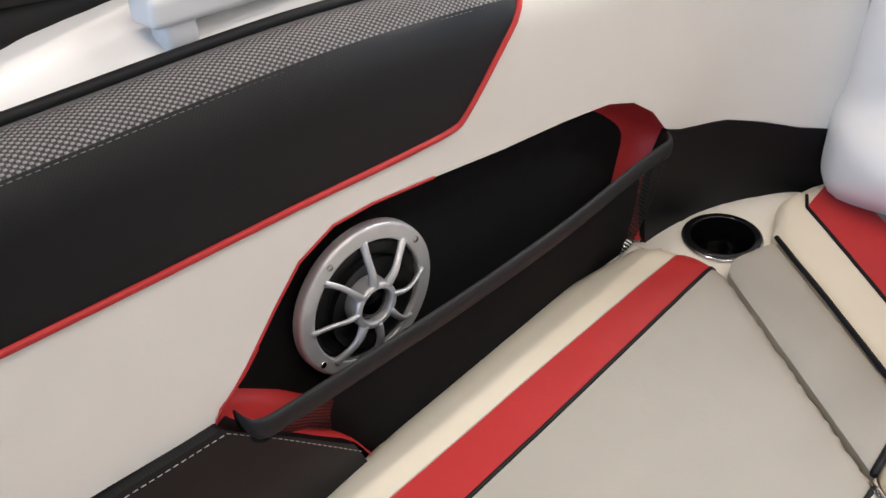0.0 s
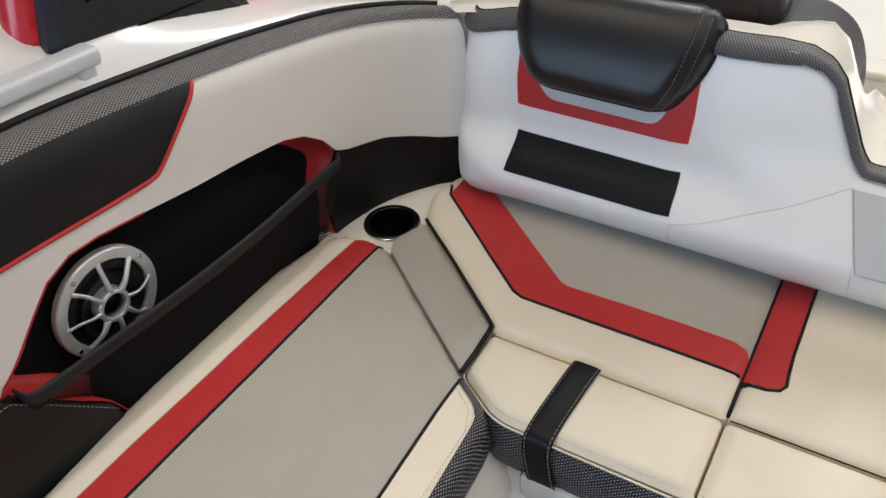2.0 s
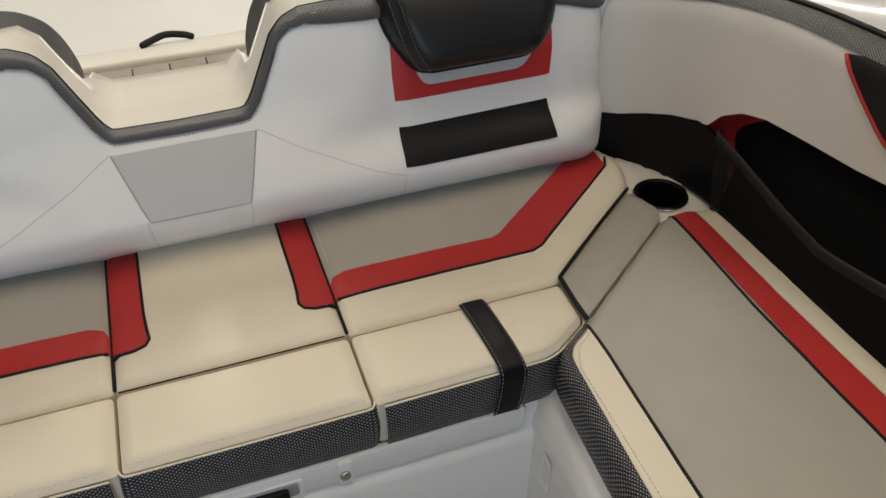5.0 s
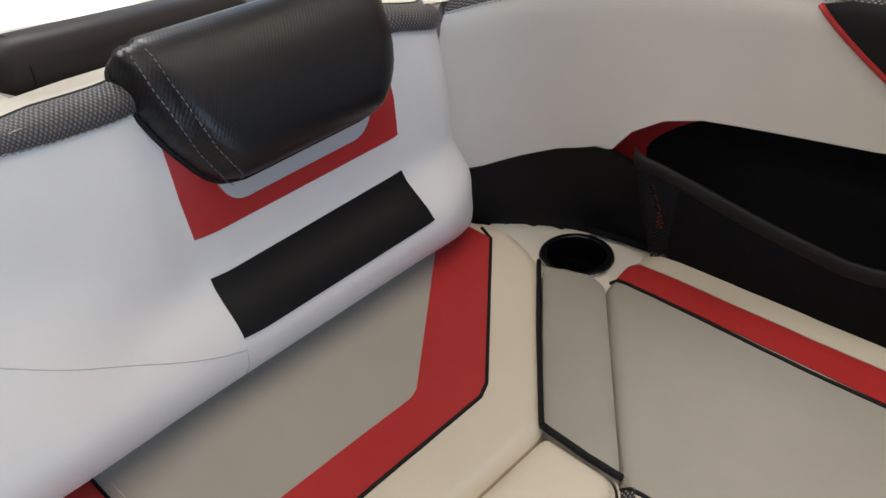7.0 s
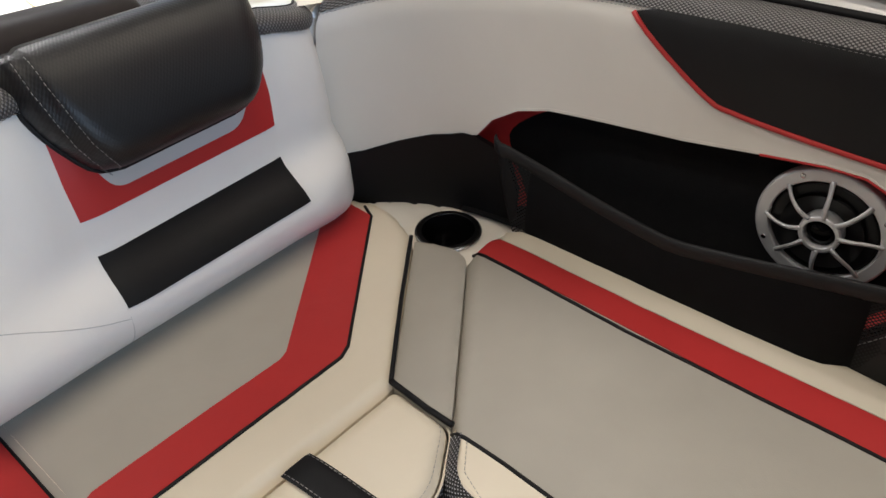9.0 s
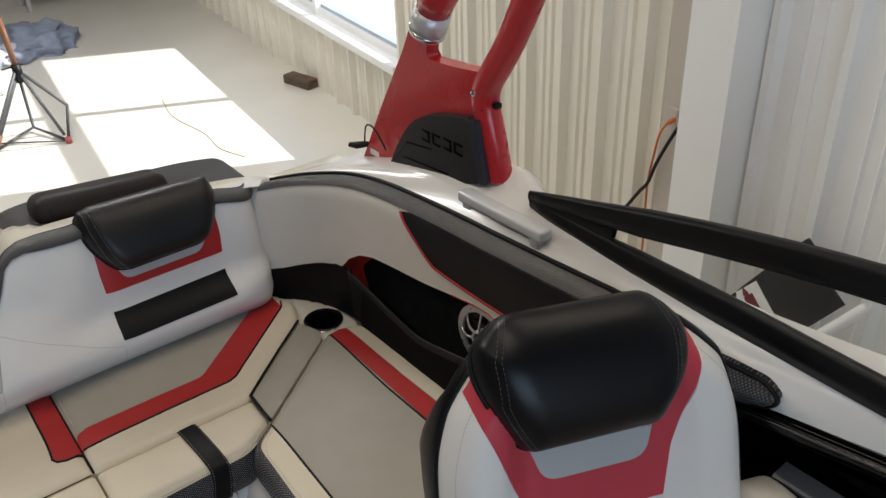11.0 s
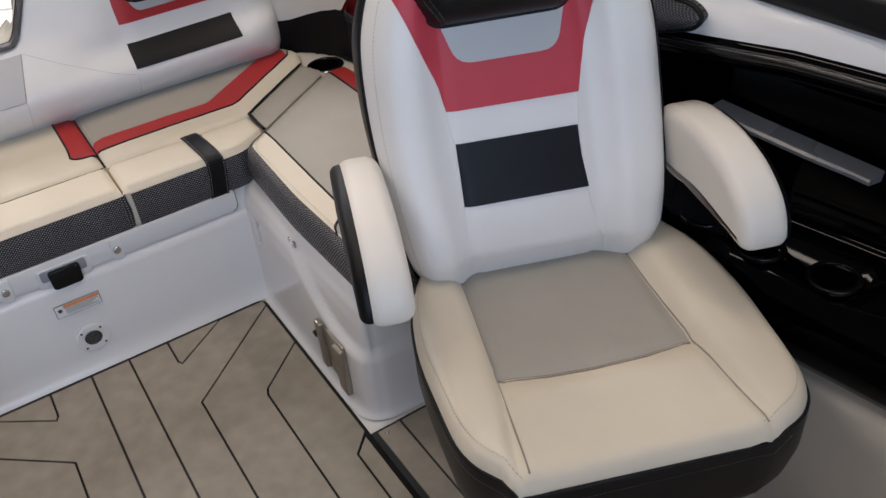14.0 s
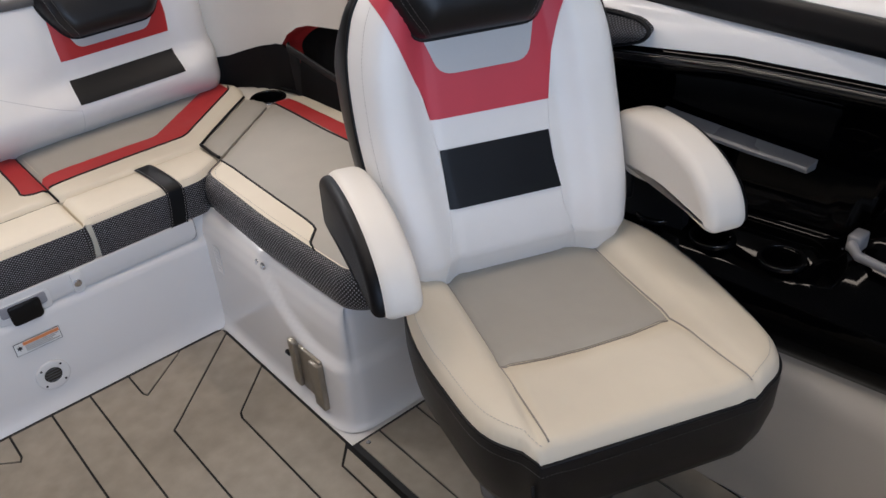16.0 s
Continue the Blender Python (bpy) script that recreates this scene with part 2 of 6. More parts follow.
def sheet(outline, surf, step=0.02, off=0.0, skirt=0.0, uv=None, extra=()):
    """An outline in two parameters, cut into a fine net and laid on surf(u, v) -> (place, normal), off metres over it,
    with an edge that goes skirt metres back down. extra: further (axis, value) cuts."""
    bm = bmesh.new()
    bm.faces.new([bm.verts.new((x, y, 0)) for x, y in outline])
    area = sum(a[0] * b[1] - a[1] * b[0] for a, b in zip(outline, outline[1:] + outline[:1]))
    if area < 0:
        bmesh.ops.reverse_faces(bm, faces=bm.faces)
    lo = [min(p[i] for p in outline) for i in (0, 1)]
    hi = [max(p[i] for p in outline) for i in (0, 1)]
    steps = step if isinstance(step, (list, tuple)) else (step, step)
    for i in (0, 1):
        normal = (1, 0, 0) if i == 0 else (0, 1, 0)
        count = max(1, int((hi[i] - lo[i]) / steps[i]))
        cuts = [lo[i] + (hi[i] - lo[i]) * k / count for k in range(1, count)]
        cuts += [v for axis, v in extra if axis == i]
        for c in cuts:
            place = (c, 0, 0) if i == 0 else (0, c, 0)
            bmesh.ops.bisect_plane(bm, geom=bm.verts[:] + bm.edges[:] + bm.faces[:], plane_co=place, plane_no=normal, dist=1e-5)
    if skirt:
        rim = [e for e in bm.edges if e.is_boundary]
        got = bmesh.ops.extrude_edge_only(bm, edges=rim)
        low = {v for v in got["geom"] if isinstance(v, bmesh.types.BMVert)}
        bmesh.ops.split_edges(bm, edges=[e for e in rim if e.is_valid])
    else:
        low = set()
    layer = bm.loops.layers.uv.new("UVMap") if uv is not None else None
    if layer:
        for f in bm.faces:
            for l in f.loops:
                l[layer].uv = uv(l.vert.co.x, l.vert.co.y)
    for v in bm.verts:
        p, n = surf(v.co.x, v.co.y)
        v.co = Vector(p) + Vector(n) * (off - (skirt if v in low else 0))
    return bm


def tube(points, r, closed=False, seg=8, bm=None, flat=1.0):
    """A round bar along points."""
    bm = bm or bmesh.new()
    pts = [Vector(p) for p in points]
    pts = [p for i, p in enumerate(pts) if i == 0 or (p - pts[i - 1]).length > 1e-6]
    rings, side = [], None
    n = len(pts)
    for i, p in enumerate(pts):
        a = pts[(i - 1) % n] if closed or i else p
        b = pts[(i + 1) % n] if closed or i < n - 1 else p
        t = (b - a).normalized()
        if side is None:
            side = t.orthogonal().normalized()
        side = (side - t * side.dot(t)).normalized()
        up = t.cross(side)
        rad = r[i] if isinstance(r, (list, tuple)) else r
        rings.append([bm.verts.new(p + side * (rad * math.cos(k * 2 * math.pi / seg)) + up * (rad * flat * math.sin(k * 2 * math.pi / seg))) for k in range(seg)])
    pairs = list(zip(rings, rings[1:])) + ([(rings[-1], rings[0])] if closed else [])
    for a, b in pairs:
        for k in range(seg):
            bm.faces.new((a[k], a[(k + 1) % seg], b[(k + 1) % seg], b[k]))
    if not closed:
        bm.faces.new(rings[0][::-1])
        bm.faces.new(rings[-1])
    return bm


def dashes(points, length=0.005, gap=0.003, r=0.0006):
    """A row of stitches along points."""
    bm, pts = bmesh.new(), [Vector(p) for p in points]
    left, on, run = length, True, [pts[0]]
    for a, b in zip(pts, pts[1:]):
        d, at = (b - a).length, 0.0
        while d - at > left:
            at += left
            p = a.lerp(b, at / d)
            if on:
                tube([run[0], p], r, seg=3, bm=bm)
            on, run, left = not on, [p], (gap if on else length)
        left -= d - at
    return bm


def walk_line(points, step=0.01, closed=False):
    """Points at even steps along a line."""
    pts = [Vector(p) for p in points] + ([Vector(points[0])] if closed else [])
    out = [pts[0]]
    for a, b in zip(pts, pts[1:]):
        k = max(1, int((b - a).length / step))
        out += [a.lerp(b, i / k) for i in range(1, k + 1)]
    return out


def box(size, centre=(0, 0, 0), bevel=0.0, seg=2, bm=None):
    bm = bm or bmesh.new()
    got = bmesh.ops.create_cube(bm, size=1.0, matrix=Matrix.Translation(centre) @ Matrix.Diagonal((*size, 1)))
    if bevel:
        edges = list({e for v in got["verts"] for e in v.link_edges})
        bmesh.ops.bevel(bm, geom=edges, offset=bevel, segments=seg, profile=0.5, affect="EDGES")
    return bm


def prism(outline, z0, z1, bevel=0.0, seg=3, m=None):
    """An outline in x, y drawn up from z0 to z1 with rounded edges; m turns it into place."""
    bm = bmesh.new()
    area = sum(a[0] * b[1] - a[1] * b[0] for a, b in zip(outline, outline[1:] + outline[:1]))
    pts = outline if area > 0 else outline[::-1]
    lo = [bm.verts.new((x, y, z0)) for x, y in pts]
    hi = [bm.verts.new((x, y, z1)) for x, y in pts]
    bm.faces.new(lo[::-1])
    bm.faces.new(hi)
    n = len(pts)
    for i in range(n):
        bm.faces.new((lo[i], lo[(i + 1) % n], hi[(i + 1) % n], hi[i]))
    if bevel:
        rim = [e for e in bm.edges if abs(e.verts[0].co.z - e.verts[1].co.z) < 1e-6]
        bmesh.ops.bevel(bm, geom=rim, offset=bevel, segments=seg, profile=0.5, affect="EDGES")
    if m is not None:
        bmesh.ops.transform(bm, matrix=m, verts=bm.verts)
    return bm


def loft(rows, closed=False, cap=False):
    """A skin over rows of points of one length."""
    bm = bmesh.new()
    vs = [[bm.verts.new(p) for p in row] for row in rows]
    n = len(vs[0])
    for a, b in zip(vs, vs[1:]):
        for k in range(n if closed else n - 1):
            bm.faces.new((a[k], a[(k + 1) % n], b[(k + 1) % n], b[k]))
    if cap:
        bm.faces.new(vs[0][::-1])
        bm.faces.new(vs[-1])
    return bm


def shrink(pts, d):
    a = sum(p[0] * q[1] - p[1] * q[0] for p, q in zip(pts, pts[1:] + pts[:1]))
    pts = [Vector(p) for p in (pts if a > 0 else pts[::-1])]
    out = []
    for i, p in enumerate(pts):
        e0, e1 = (p - pts[i - 1]).normalized(), (pts[(i + 1) % len(pts)] - p).normalized()
        n0, n1 = Vector((-e0.y, e0.x)), Vector((-e1.y, e1.x))
        k = (n0 + n1)
        out.append(tuple(p + k * (d / max(0.3, k.dot(n0)))))
    return out


def outward(line, closed=False):
    """The level normals to the right of a line of points."""
    n, out = len(line), []
    for i in range(n):
        a = line[i - 1] if closed or i else line[i]
        b = line[(i + 1) % n] if closed or i < n - 1 else line[i]
        t = (Vector(b) - Vector(a)).normalized()
        out.append(Vector((t.y, -t.x, 0)))
    return out


def uv_box(bm, pick):
    """UVs in metres from pick(co, normal)."""
    layer = bm.loops.layers.uv.verify()
    bm.normal_update()
    for f in bm.faces:
        for l in f.loops:
            l[layer].uv = pick(l.vert.co, f.normal)
    return bm


# ------------------------------------------------------------------ padded seats
class Pad:
    """A cushion over an outline: rounded rim and a slight crown."""

    def __init__(self, outline, top, rim=0.02, crown=0.004, tilt=(0, 0)):
        self.outline, self.top, self.rim, self.crown, self.tilt = outline, top, rim, crown, tilt
        self.away = inside_distance(outline)

    def z(self, x, y):
        d, r = self.away(x, y), self.rim
        drop = r - math.sqrt(max(0.0, r * r - (r - d) ** 2)) if d < r else 0.0
        wave = 0.0012 * noise.noise((x * 9, y * 9, self.top * 3)) + 0.0006 * noise.noise((x * 30, y * 30, 1))
        return self.top - drop + self.crown * (1 - math.exp(-d / 0.05)) + (wave if d > r * 0.5 else 0) + x * self.tilt[0] + y * self.tilt[1]

    def surf(self, x, y):
        return (x, y, self.z(x, y)), (0, 0, 1)

    def on(self, points, off=0.001, step=0.012, closed=False):
        return [(p[0], p[1], self.z(p[0], p[1]) + off) for p in walk_line([(x, y, 0) for x, y in points], step, closed)]

    def cover(self, name, mat, parent, step=0.014, label=""):
        return part(name, sheet(self.outline, self.surf, step), mat, parent, label)

    def zone(self, name, outline, mat, parent, off=0.0015, step=0.014, label=""):
        return part(name, sheet(outline, self.surf, step, off, 0.003), mat, parent, label)

    def pipe(self, points, parent, r=0.0028, name="piping", mat=None, closed=False):
        return part(name, tube(self.on(points, 0.001, closed=closed), r, closed=closed, seg=6), mat or PIPE, parent)

    def stitch(self, points, parent, closed=False, mat=None):
        return part("stitching", dashes(self.on(points, 0.002, closed=closed)), mat or THREAD, parent)

    def side(self, name, mat, parent, bottom, tuck=0.0, start=0, end=None, label="", drop=0.0, rows=4):
        """The upright side under the rim, from outline corner start to end."""
        pts = self.outline[start:end] if end is not None or start else self.outline + self.outline[:1]
        cx = sum(p[0] for p in self.outline) / len(self.outline)
        cy = sum(p[1] for p in self.outline) / len(self.outline)
        line = walk_line([(x, y, 0) for x, y in pts], 0.02)
        run, far, lines = 0.0, [0.0], []
        for a, b in zip(line, line[1:]):
            run += (b - a).length
            far.append(run)
        for k in range(rows + 1):
            t = k / rows
            row = []
            for p in line:
                top = self.top - self.rim + p.x * self.tilt[0] + p.y * self.tilt[1] + drop
                inward = Vector((cx - p.x, cy - p.y, 0)).normalized()
                bulge = 0.004 * math.sin(t * math.pi)
                q = p + inward * (tuck * t * t - bulge)
                row.append((q.x, q.y, top + (bottom - top) * t))
            lines.append(row)
        bm = loft(lines)
        layer = bm.loops.layers.uv.new("UVMap")
        bm.verts.index_update()
        n = len(line)
        for f in bm.faces:
            for l in f.loops:
                l[layer].uv = (far[l.vert.index % n], l.vert.co.z)
        return part(name, bm, mat, parent, label)


# ------------------------------------------------------------------ the boat's shell
SIDE = smooth_table([(-1.9, 1.29), (-1.3, 1.215), (-0.9, 1.155), (-0.5, 1.10), (-0.2, 1.075), (0.1, 1.064), (0.25, 1.058), (0.36, 1.044), (0.44, 1.020), (0.51, 0.978), (0.57, 0.922), (0.62, 0.84)])
COAM = {-1: smooth_table([(-1.9, 0.94), (-0.9, 0.915), (-0.47, 0.911), (-0.25, 0.907), (-0.1, 0.896), (0.1, 0.868), (0.33, 0.830), (0.50, 0.808), (0.60, 0.793)]),
        1: smooth_table([(-1.9, 0.93), (-0.9, 0.872), (-0.47, 0.876), (-0.12, 0.869), (0.1, 0.858), (0.33, 0.838), (0.50, 0.812), (0.60, 0.790)])}


def coam(sign, y):
    return lerp(COAM[sign], y)


def side_at(sign, inset=0.0):
    """The inner face of the coaming, by (y, z)."""

    def surf(y, z):
        slope = (lerp(SIDE, y + 0.005) - lerp(SIDE, y - 0.005)) / 0.01
        n = Vector((-1, slope, 0)).normalized()
        round_top = 0.012 * max(0.0, 1 - abs(z - coam(sign, y)) / 0.03) ** 2
        p = Vector((lerp(SIDE, y) + 0.1 * (z - 0.75) + round_top, y, z)) + n * inset
        return (sign * p.x, p.y, p.z), (sign * n.x, n.y, n.z)

    return surf


def oriented(outline, sign):
    area = sum(a[0] * b[1] - a[1] * b[0] for a, b in zip(outline, outline[1:] + outline[:1]))
    return outline if (area > 0) == (sign < 0) else outline[::-1]


def fix_normals(bm):
    bmesh.ops.recalc_face_normals(bm, faces=bm.faces)
    return bm


# cockpit sole and its decking
floor = part("floor", sheet([(-1.2, -3.2), (1.2, -3.2), (1.2, 0.06), (-1.2, 0.06)], lambda x, y: ((x, y, -0.004), (0, 0, 1)), 0.3), GEL)
tagged(floor, "glossy white moulded cockpit sole under grey decking", "floor", kind="structure")

HALF = 0.452


def side_base(sign):
    """The moulded white seat base along one side of the footwell, with its rounded end."""
    name = "seat_base"
    base = thing(name, "glossy white moulded seat base beside the footwell", "seat base", "moulded seat bases", "structure")
    plan = smooth_table([(0.0, 0.05), (0.0, -0.10), (0.0, -0.20), (0.0, -0.28), (0.0, -0.35), (0.0, -0.42), (0.0, -0.49), (0.0, -0.55), (0.012, -0.615), (0.05, -0.648), (0.12, -0.655), (0.45, -0.655), (0.72, -0.66)], 5)
    profile = [(0.0, 0.0), (0.003, 0.005), (0.010, 0.012), (0.026, 0.018), (0.06, 0.020), (0.26, 0.024), (0.30, 0.030), (0.332, 0.044), (0.350, 0.072)]
    ledge = smooth_table([(-0.70, 0.176), (-0.54, 0.178), (-0.47, 0.190), (-0.40, 0.222), (-0.34, 0.270), (-0.29, 0.318), (-0.24, 0.36), (0.06, 0.40)], 4)
    rows = []
    for z in [0.0, 0.003, 0.010, 0.018, 0.026] + [0.040 + 0.010 * k for k in range(30)] + [0.338, 0.344, 0.350]:
        row = []
        for dx, y in plan:
            turn = min(1.0, dx / 0.05)
            up = min(1.0, max(0.0, (z - lerp(ledge, y) + 0.010) / 0.032))
            inset = lerp(profile, z) + 0.017 * up * up * (3 - 2 * up)
            row.append((sign * (HALF + dx + inset * (1 - 0.6 * turn)), y + inset * 0.8 * turn, z))
        rows.append(row)
    part("shell", fix_normals(loft(rows)), GEL, base)
    return base


bases = [side_base(-1), side_base(1)]

# transom face of the footwell
transom = thing("transom_base", "glossy white moulded bench base with a hatch panel", "bench base", kind="structure")
rows = []
for y, z in [(-0.030, 0.0), (-0.026, 0.006), (-0.014, 0.022), (-0.010, 0.06), (-0.006, 0.258), (-0.002, 0.270), (0.004, 0.278), (0.012, 0.282), (0.018, 0.32), (0.04, 0.36)]:
    rows.append([(x, y, z) for x in [-0.53 + 1.06 * k / 24 for k in range(25)]])
part("shell", fix_normals(loft(rows)), GEL, transom)
part("hatch_seal", prism(fillet([(-0.4625, 0.2845), (0.4625, 0.2845), (0.4625, 0.344), (-0.4625, 0.344)], [0.019, 0.019, 0.004, 0.004]), -0.004, 0.0035, m=pose(0, 0.012, 0, 90)), DARKGREY, transom, "dark shadow gap seal of the hatch")
hatch = part("hatch_panel", prism(fillet([(-0.460, 0.287), (0.460, 0.287), (0.460, 0.345), (-0.460, 0.345)], [0.018, 0.018, 0.004, 0.004]), -0.004, 0.0075, 0.003, m=pose(0, 0.012, 0, 90)), GEL, transom)
for x in (-0.135, 0.135):
    part("plate", prism(fillet([(x - 0.014, 0.282), (x + 0.012, 0.280), (x + 0.014, 0.340), (x - 0.014, 0.340)], 0.008), -0.004, 0.004, 0.002, m=pose(0, 0.004, 0, 90)), GEL, transom)
    part("snap_stud", prism([(0.010 * math.cos(a * math.pi / 8), 0.010 * math.sin(a * math.pi / 8)) for a in range(16)], 0, 0.007, 0.002, m=pose(x - 0.002, 0.001, 0.310, 90)), CHROME, transom, "polished steel snap stud")
part("latch_rim", prism(fillet([(-0.064, 0.278), (0.064, 0.278), (0.064, 0.328), (-0.064, 0.328)], 0.008), -0.003, 0.005, 0.002, m=pose(0, 0.006, 0, 90)), GEL, transom)
# Recess drawn as a grey plate, its shade put into the colour.
part("latch_recess", prism(fillet([(-0.055, 0.296), (0.055, 0.296), (0.055, 0.326), (-0.055, 0.326)], 0.006), -0.003, 0.003, 0.001, m=pose(0, 0.001, 0, 90)), material("shaded_grey_recess", (0.30, 0.30, 0.32), 0.45), transom, "grey recess behind the pull")
latch = part("latch", prism(fillet([(-0.036, 0.270), (0.036, 0.270), (0.038, 0.322), (-0.038, 0.322)], 0.008), -0.006, 0.005, 0.003, m=pose(0, -0.006, 0.0, 90)), BLACKMAT, transom, "black plastic hatch pull strap")

STICK_O = material("orange_print", (0.78, 0.28, 0.10), 0.5)
STICK_W = material("white_sticker", (0.82, 0.82, 0.80), 0.45)
INK = material("black_print", (0.02, 0.02, 0.025), 0.5)


def strip(x0, x1, z0, z1, y, mat, parent, name="print", plane="xz"):
    if plane == "xz":
        m, size = (Vector(((x0 + x1) / 2, y, (z0 + z1) / 2))), (abs(x1 - x0), 0.0012, abs(z1 - z0))
    else:
        m, size = (Vector((y, (x0 + x1) / 2, (z0 + z1) / 2))), (0.0012, abs(x1 - x0), abs(z1 - z0))
    return part(name, box(size, m), mat, parent, smooth=False)


sticker = thing("warning_sticker", "white and orange warning sticker on the bench base", "sticker")
strip(-0.0580, 0.0540, 0.1890, 0.2250, -0.0098, DARKGREY, sticker, "outline")
strip(-0.0565, 0.0525, 0.1905, 0.2235, -0.0105, STICK_W, sticker, "backing")
strip(-0.036, 0.0515, 0.2140, 0.2225, -0.0118, STICK_O, sticker, "orange_bar")
for k in range(4):
    strip(-0.033, 0.048 - 0.008 * (k % 3), 0.2095 - 0.0046 * k, 0.2115 - 0.0046 * k, -0.0118, THREAD, sticker, "print_line")
part("symbol", prism([(-0.046 + (0.0075 if k % 2 else 0.004) * math.cos(k * math.pi / 6), 0.2095 + (0.0075 if k % 2 else 0.004) * math.sin(k * math.pi / 6)) for k in range(12)], 0, 0.001, m=pose(0, -0.0108, 0, 90)), INK, sticker)

drain = thing("drain_fitting", "round steel drain grille in a white flange with four screws", "drain")


def disc(r, depth, bevel=0.002, n=28, m=None):
    return prism([(r * math.cos(k * 2 * math.pi / n), r * math.sin(k * 2 * math.pi / n)) for k in range(n)], 0, depth, bevel, 2, m)


def ring(r0, r1, depth, n=36, m=None):
    rows = []
    w = r1 - r0
    for r, z in ((r0, 0), (r0, depth * 0.85), (r0 + w * 0.06, depth * 0.97), (r0 + w * 0.14, depth), (r0 + w * 0.22, depth), (r1 - w * 0.25, depth), (r1 - w * 0.15, depth * 0.98), (r1 - w * 0.04, depth * 0.85), (r1, depth * 0.6), (r1, 0)):
        rows.append([(r * math.cos(k * 2 * math.pi / n), r * math.sin(k * 2 * math.pi / n), z) for k in range(n)])
    bm = fix_normals(loft(rows, closed=True))
    if m is not None:
        bmesh.ops.transform(bm, matrix=m, verts=bm.verts)
    return bm


at = pose(0, -0.009, 0.098, 90)
part("flange", ring(0.022, 0.042, 0.006, m=at), GEL, drain)
part("grille", disc(0.0225, 0.003, 0.001, m=at), material("dark_bronze_grille", (0.05, 0.042, 0.03), 0.35, metal=0.5), drain)
for k in range(5):
    part("bar", box((0.040 - abs(k - 2) * 0.006, 0.003, 0.003), (0, -0.0125, 0.098 + (k - 2) * 0.008)), DARKGREY, drain)
for a in (45, 135, 225, 315):
    part("screw", disc(0.0032, 0.003, 0.001, 10, pose(0.034 * math.cos(radians(a)), -0.0130, 0.098 + 0.034 * math.sin(radians(a)), 90)), BLACKMAT, drain)

# small fittings on the starboard seat base
box_latch = thing("table_bracket", "polished stainless hinged bracket on the seat base", "bracket")
m = pose(0.472, -0.485, 0.105, 0, -5, 0)
part("plate", box((0.012, 0.125, 0.135), m @ Vector((0, 0, 0)), 0.003), BRONZEGREY, box_latch)
part("slider", box((0.016, 0.030, 0.140), m @ Vector((-0.008, 0.048, 0.010)), 0.004), BRONZEGREY, box_latch)
part("slider", box((0.018, 0.042, 0.140), m @ Vector((-0.008, -0.047, -0.008)), 0.004), BRONZEGREY, box_latch)
part("pin", tube([m @ Vector((-0.012, 0.062, 0.03)), m @ Vector((-0.012, 0.078, 0.03))], 0.006), BLACKMAT, box_latch)
for y in (-0.27, -0.295):
    stud = thing("snap_stud", "small steel snap stud on the white seat base", "snap stud", "snap studs on the seat base")
    part("base", disc(0.010, 0.006, 0.002, 14, pose(0.497, y, 0.318, 0, -90, 0)), CHROME, stud)
    part("button", disc(0.005, 0.004, 0.001, 12, pose(0.492, y, 0.318, 0, -90, 0)), ALU, stud)
label = thing("small_label", "small white printed label on the seat base", "sticker")
part("outline", box((0.001, 0.034, 0.084), (0.4752, -0.065, 0.238)), GREYPLAST, label, smooth=False)
part("backing", box((0.001, 0.031, 0.081), (0.4744, -0.065, 0.238)), STICK_W, label, smooth=False)
for k in range(6):
    part("print_line", box((0.001, 0.022 - 0.004 * (k % 2), 0.003), (0.4737, -0.065, 0.268 - 0.011 * k)), GREYPLAST, label, smooth=False)

# ------------------------------------------------------------------ bench seats
TOP = 0.450
SEAM = 0.184


def side_rear_seat(sign):
    """Rear bench seat beside the middle one: grey insert, red elbow band, ivory margin."""
    s = thing("bench_cushion", "ivory and grey vinyl bench cushion with a red angled band", "cushion", "bench cushions")
    out = [(0.1957, SEAM), (0.604, SEAM), (0.868, 0.398), (0.905, 0.500), (0.86, 0.60), (0.1957, 0.60)]
    out = fillet(out, [0.012, 0.02, 0.03, 0.03, 0.02, 0.012])
    red = [(0.196, 0.274), (0.590, 0.275), (0.612, 0.284), (0.858, 0.489), (0.862, 0.597), (0.803, 0.597), (0.790, 0.543), (0.545, 0.343), (0.530, 0.338), (0.230, 0.340), (0.205, 0.33), (0.196, 0.315)]
    grey = [(0.196, 0.315), (0.205, 0.33), (0.230, 0.340), (0.530, 0.338), (0.545, 0.343), (0.790, 0.543), (0.803, 0.597), (0.196, 0.597)]
    if sign < 0:
        out, red, grey = mirror_x(out), mirror_x(red), mirror_x(grey)
    pad = Pad(out, TOP, 0.012, 0.004)
    pad.cover("cushion", CREAM, s, 0.012)
    pad.side("border", CREAM, s, 0.35)
    pad.zone("red_band", red, RED, s, 0.0024, label="red vinyl band")
    pad.zone("insert", grey, GREY, s, label="grey-beige vinyl insert")
    line = [(sign * x, y) for x, y in [(0.201, 0.272), (0.590, 0.275), (0.612, 0.284), (0.858, 0.489), (0.872, 0.52)]]
    pad.pipe(line, s)
    part("piping", tube([(sign * 0.1955, y, TOP - 0.008) for y in (0.19, 0.30, 0.45, 0.59)], 0.0032, seg=6), PIPE, s)
    return s


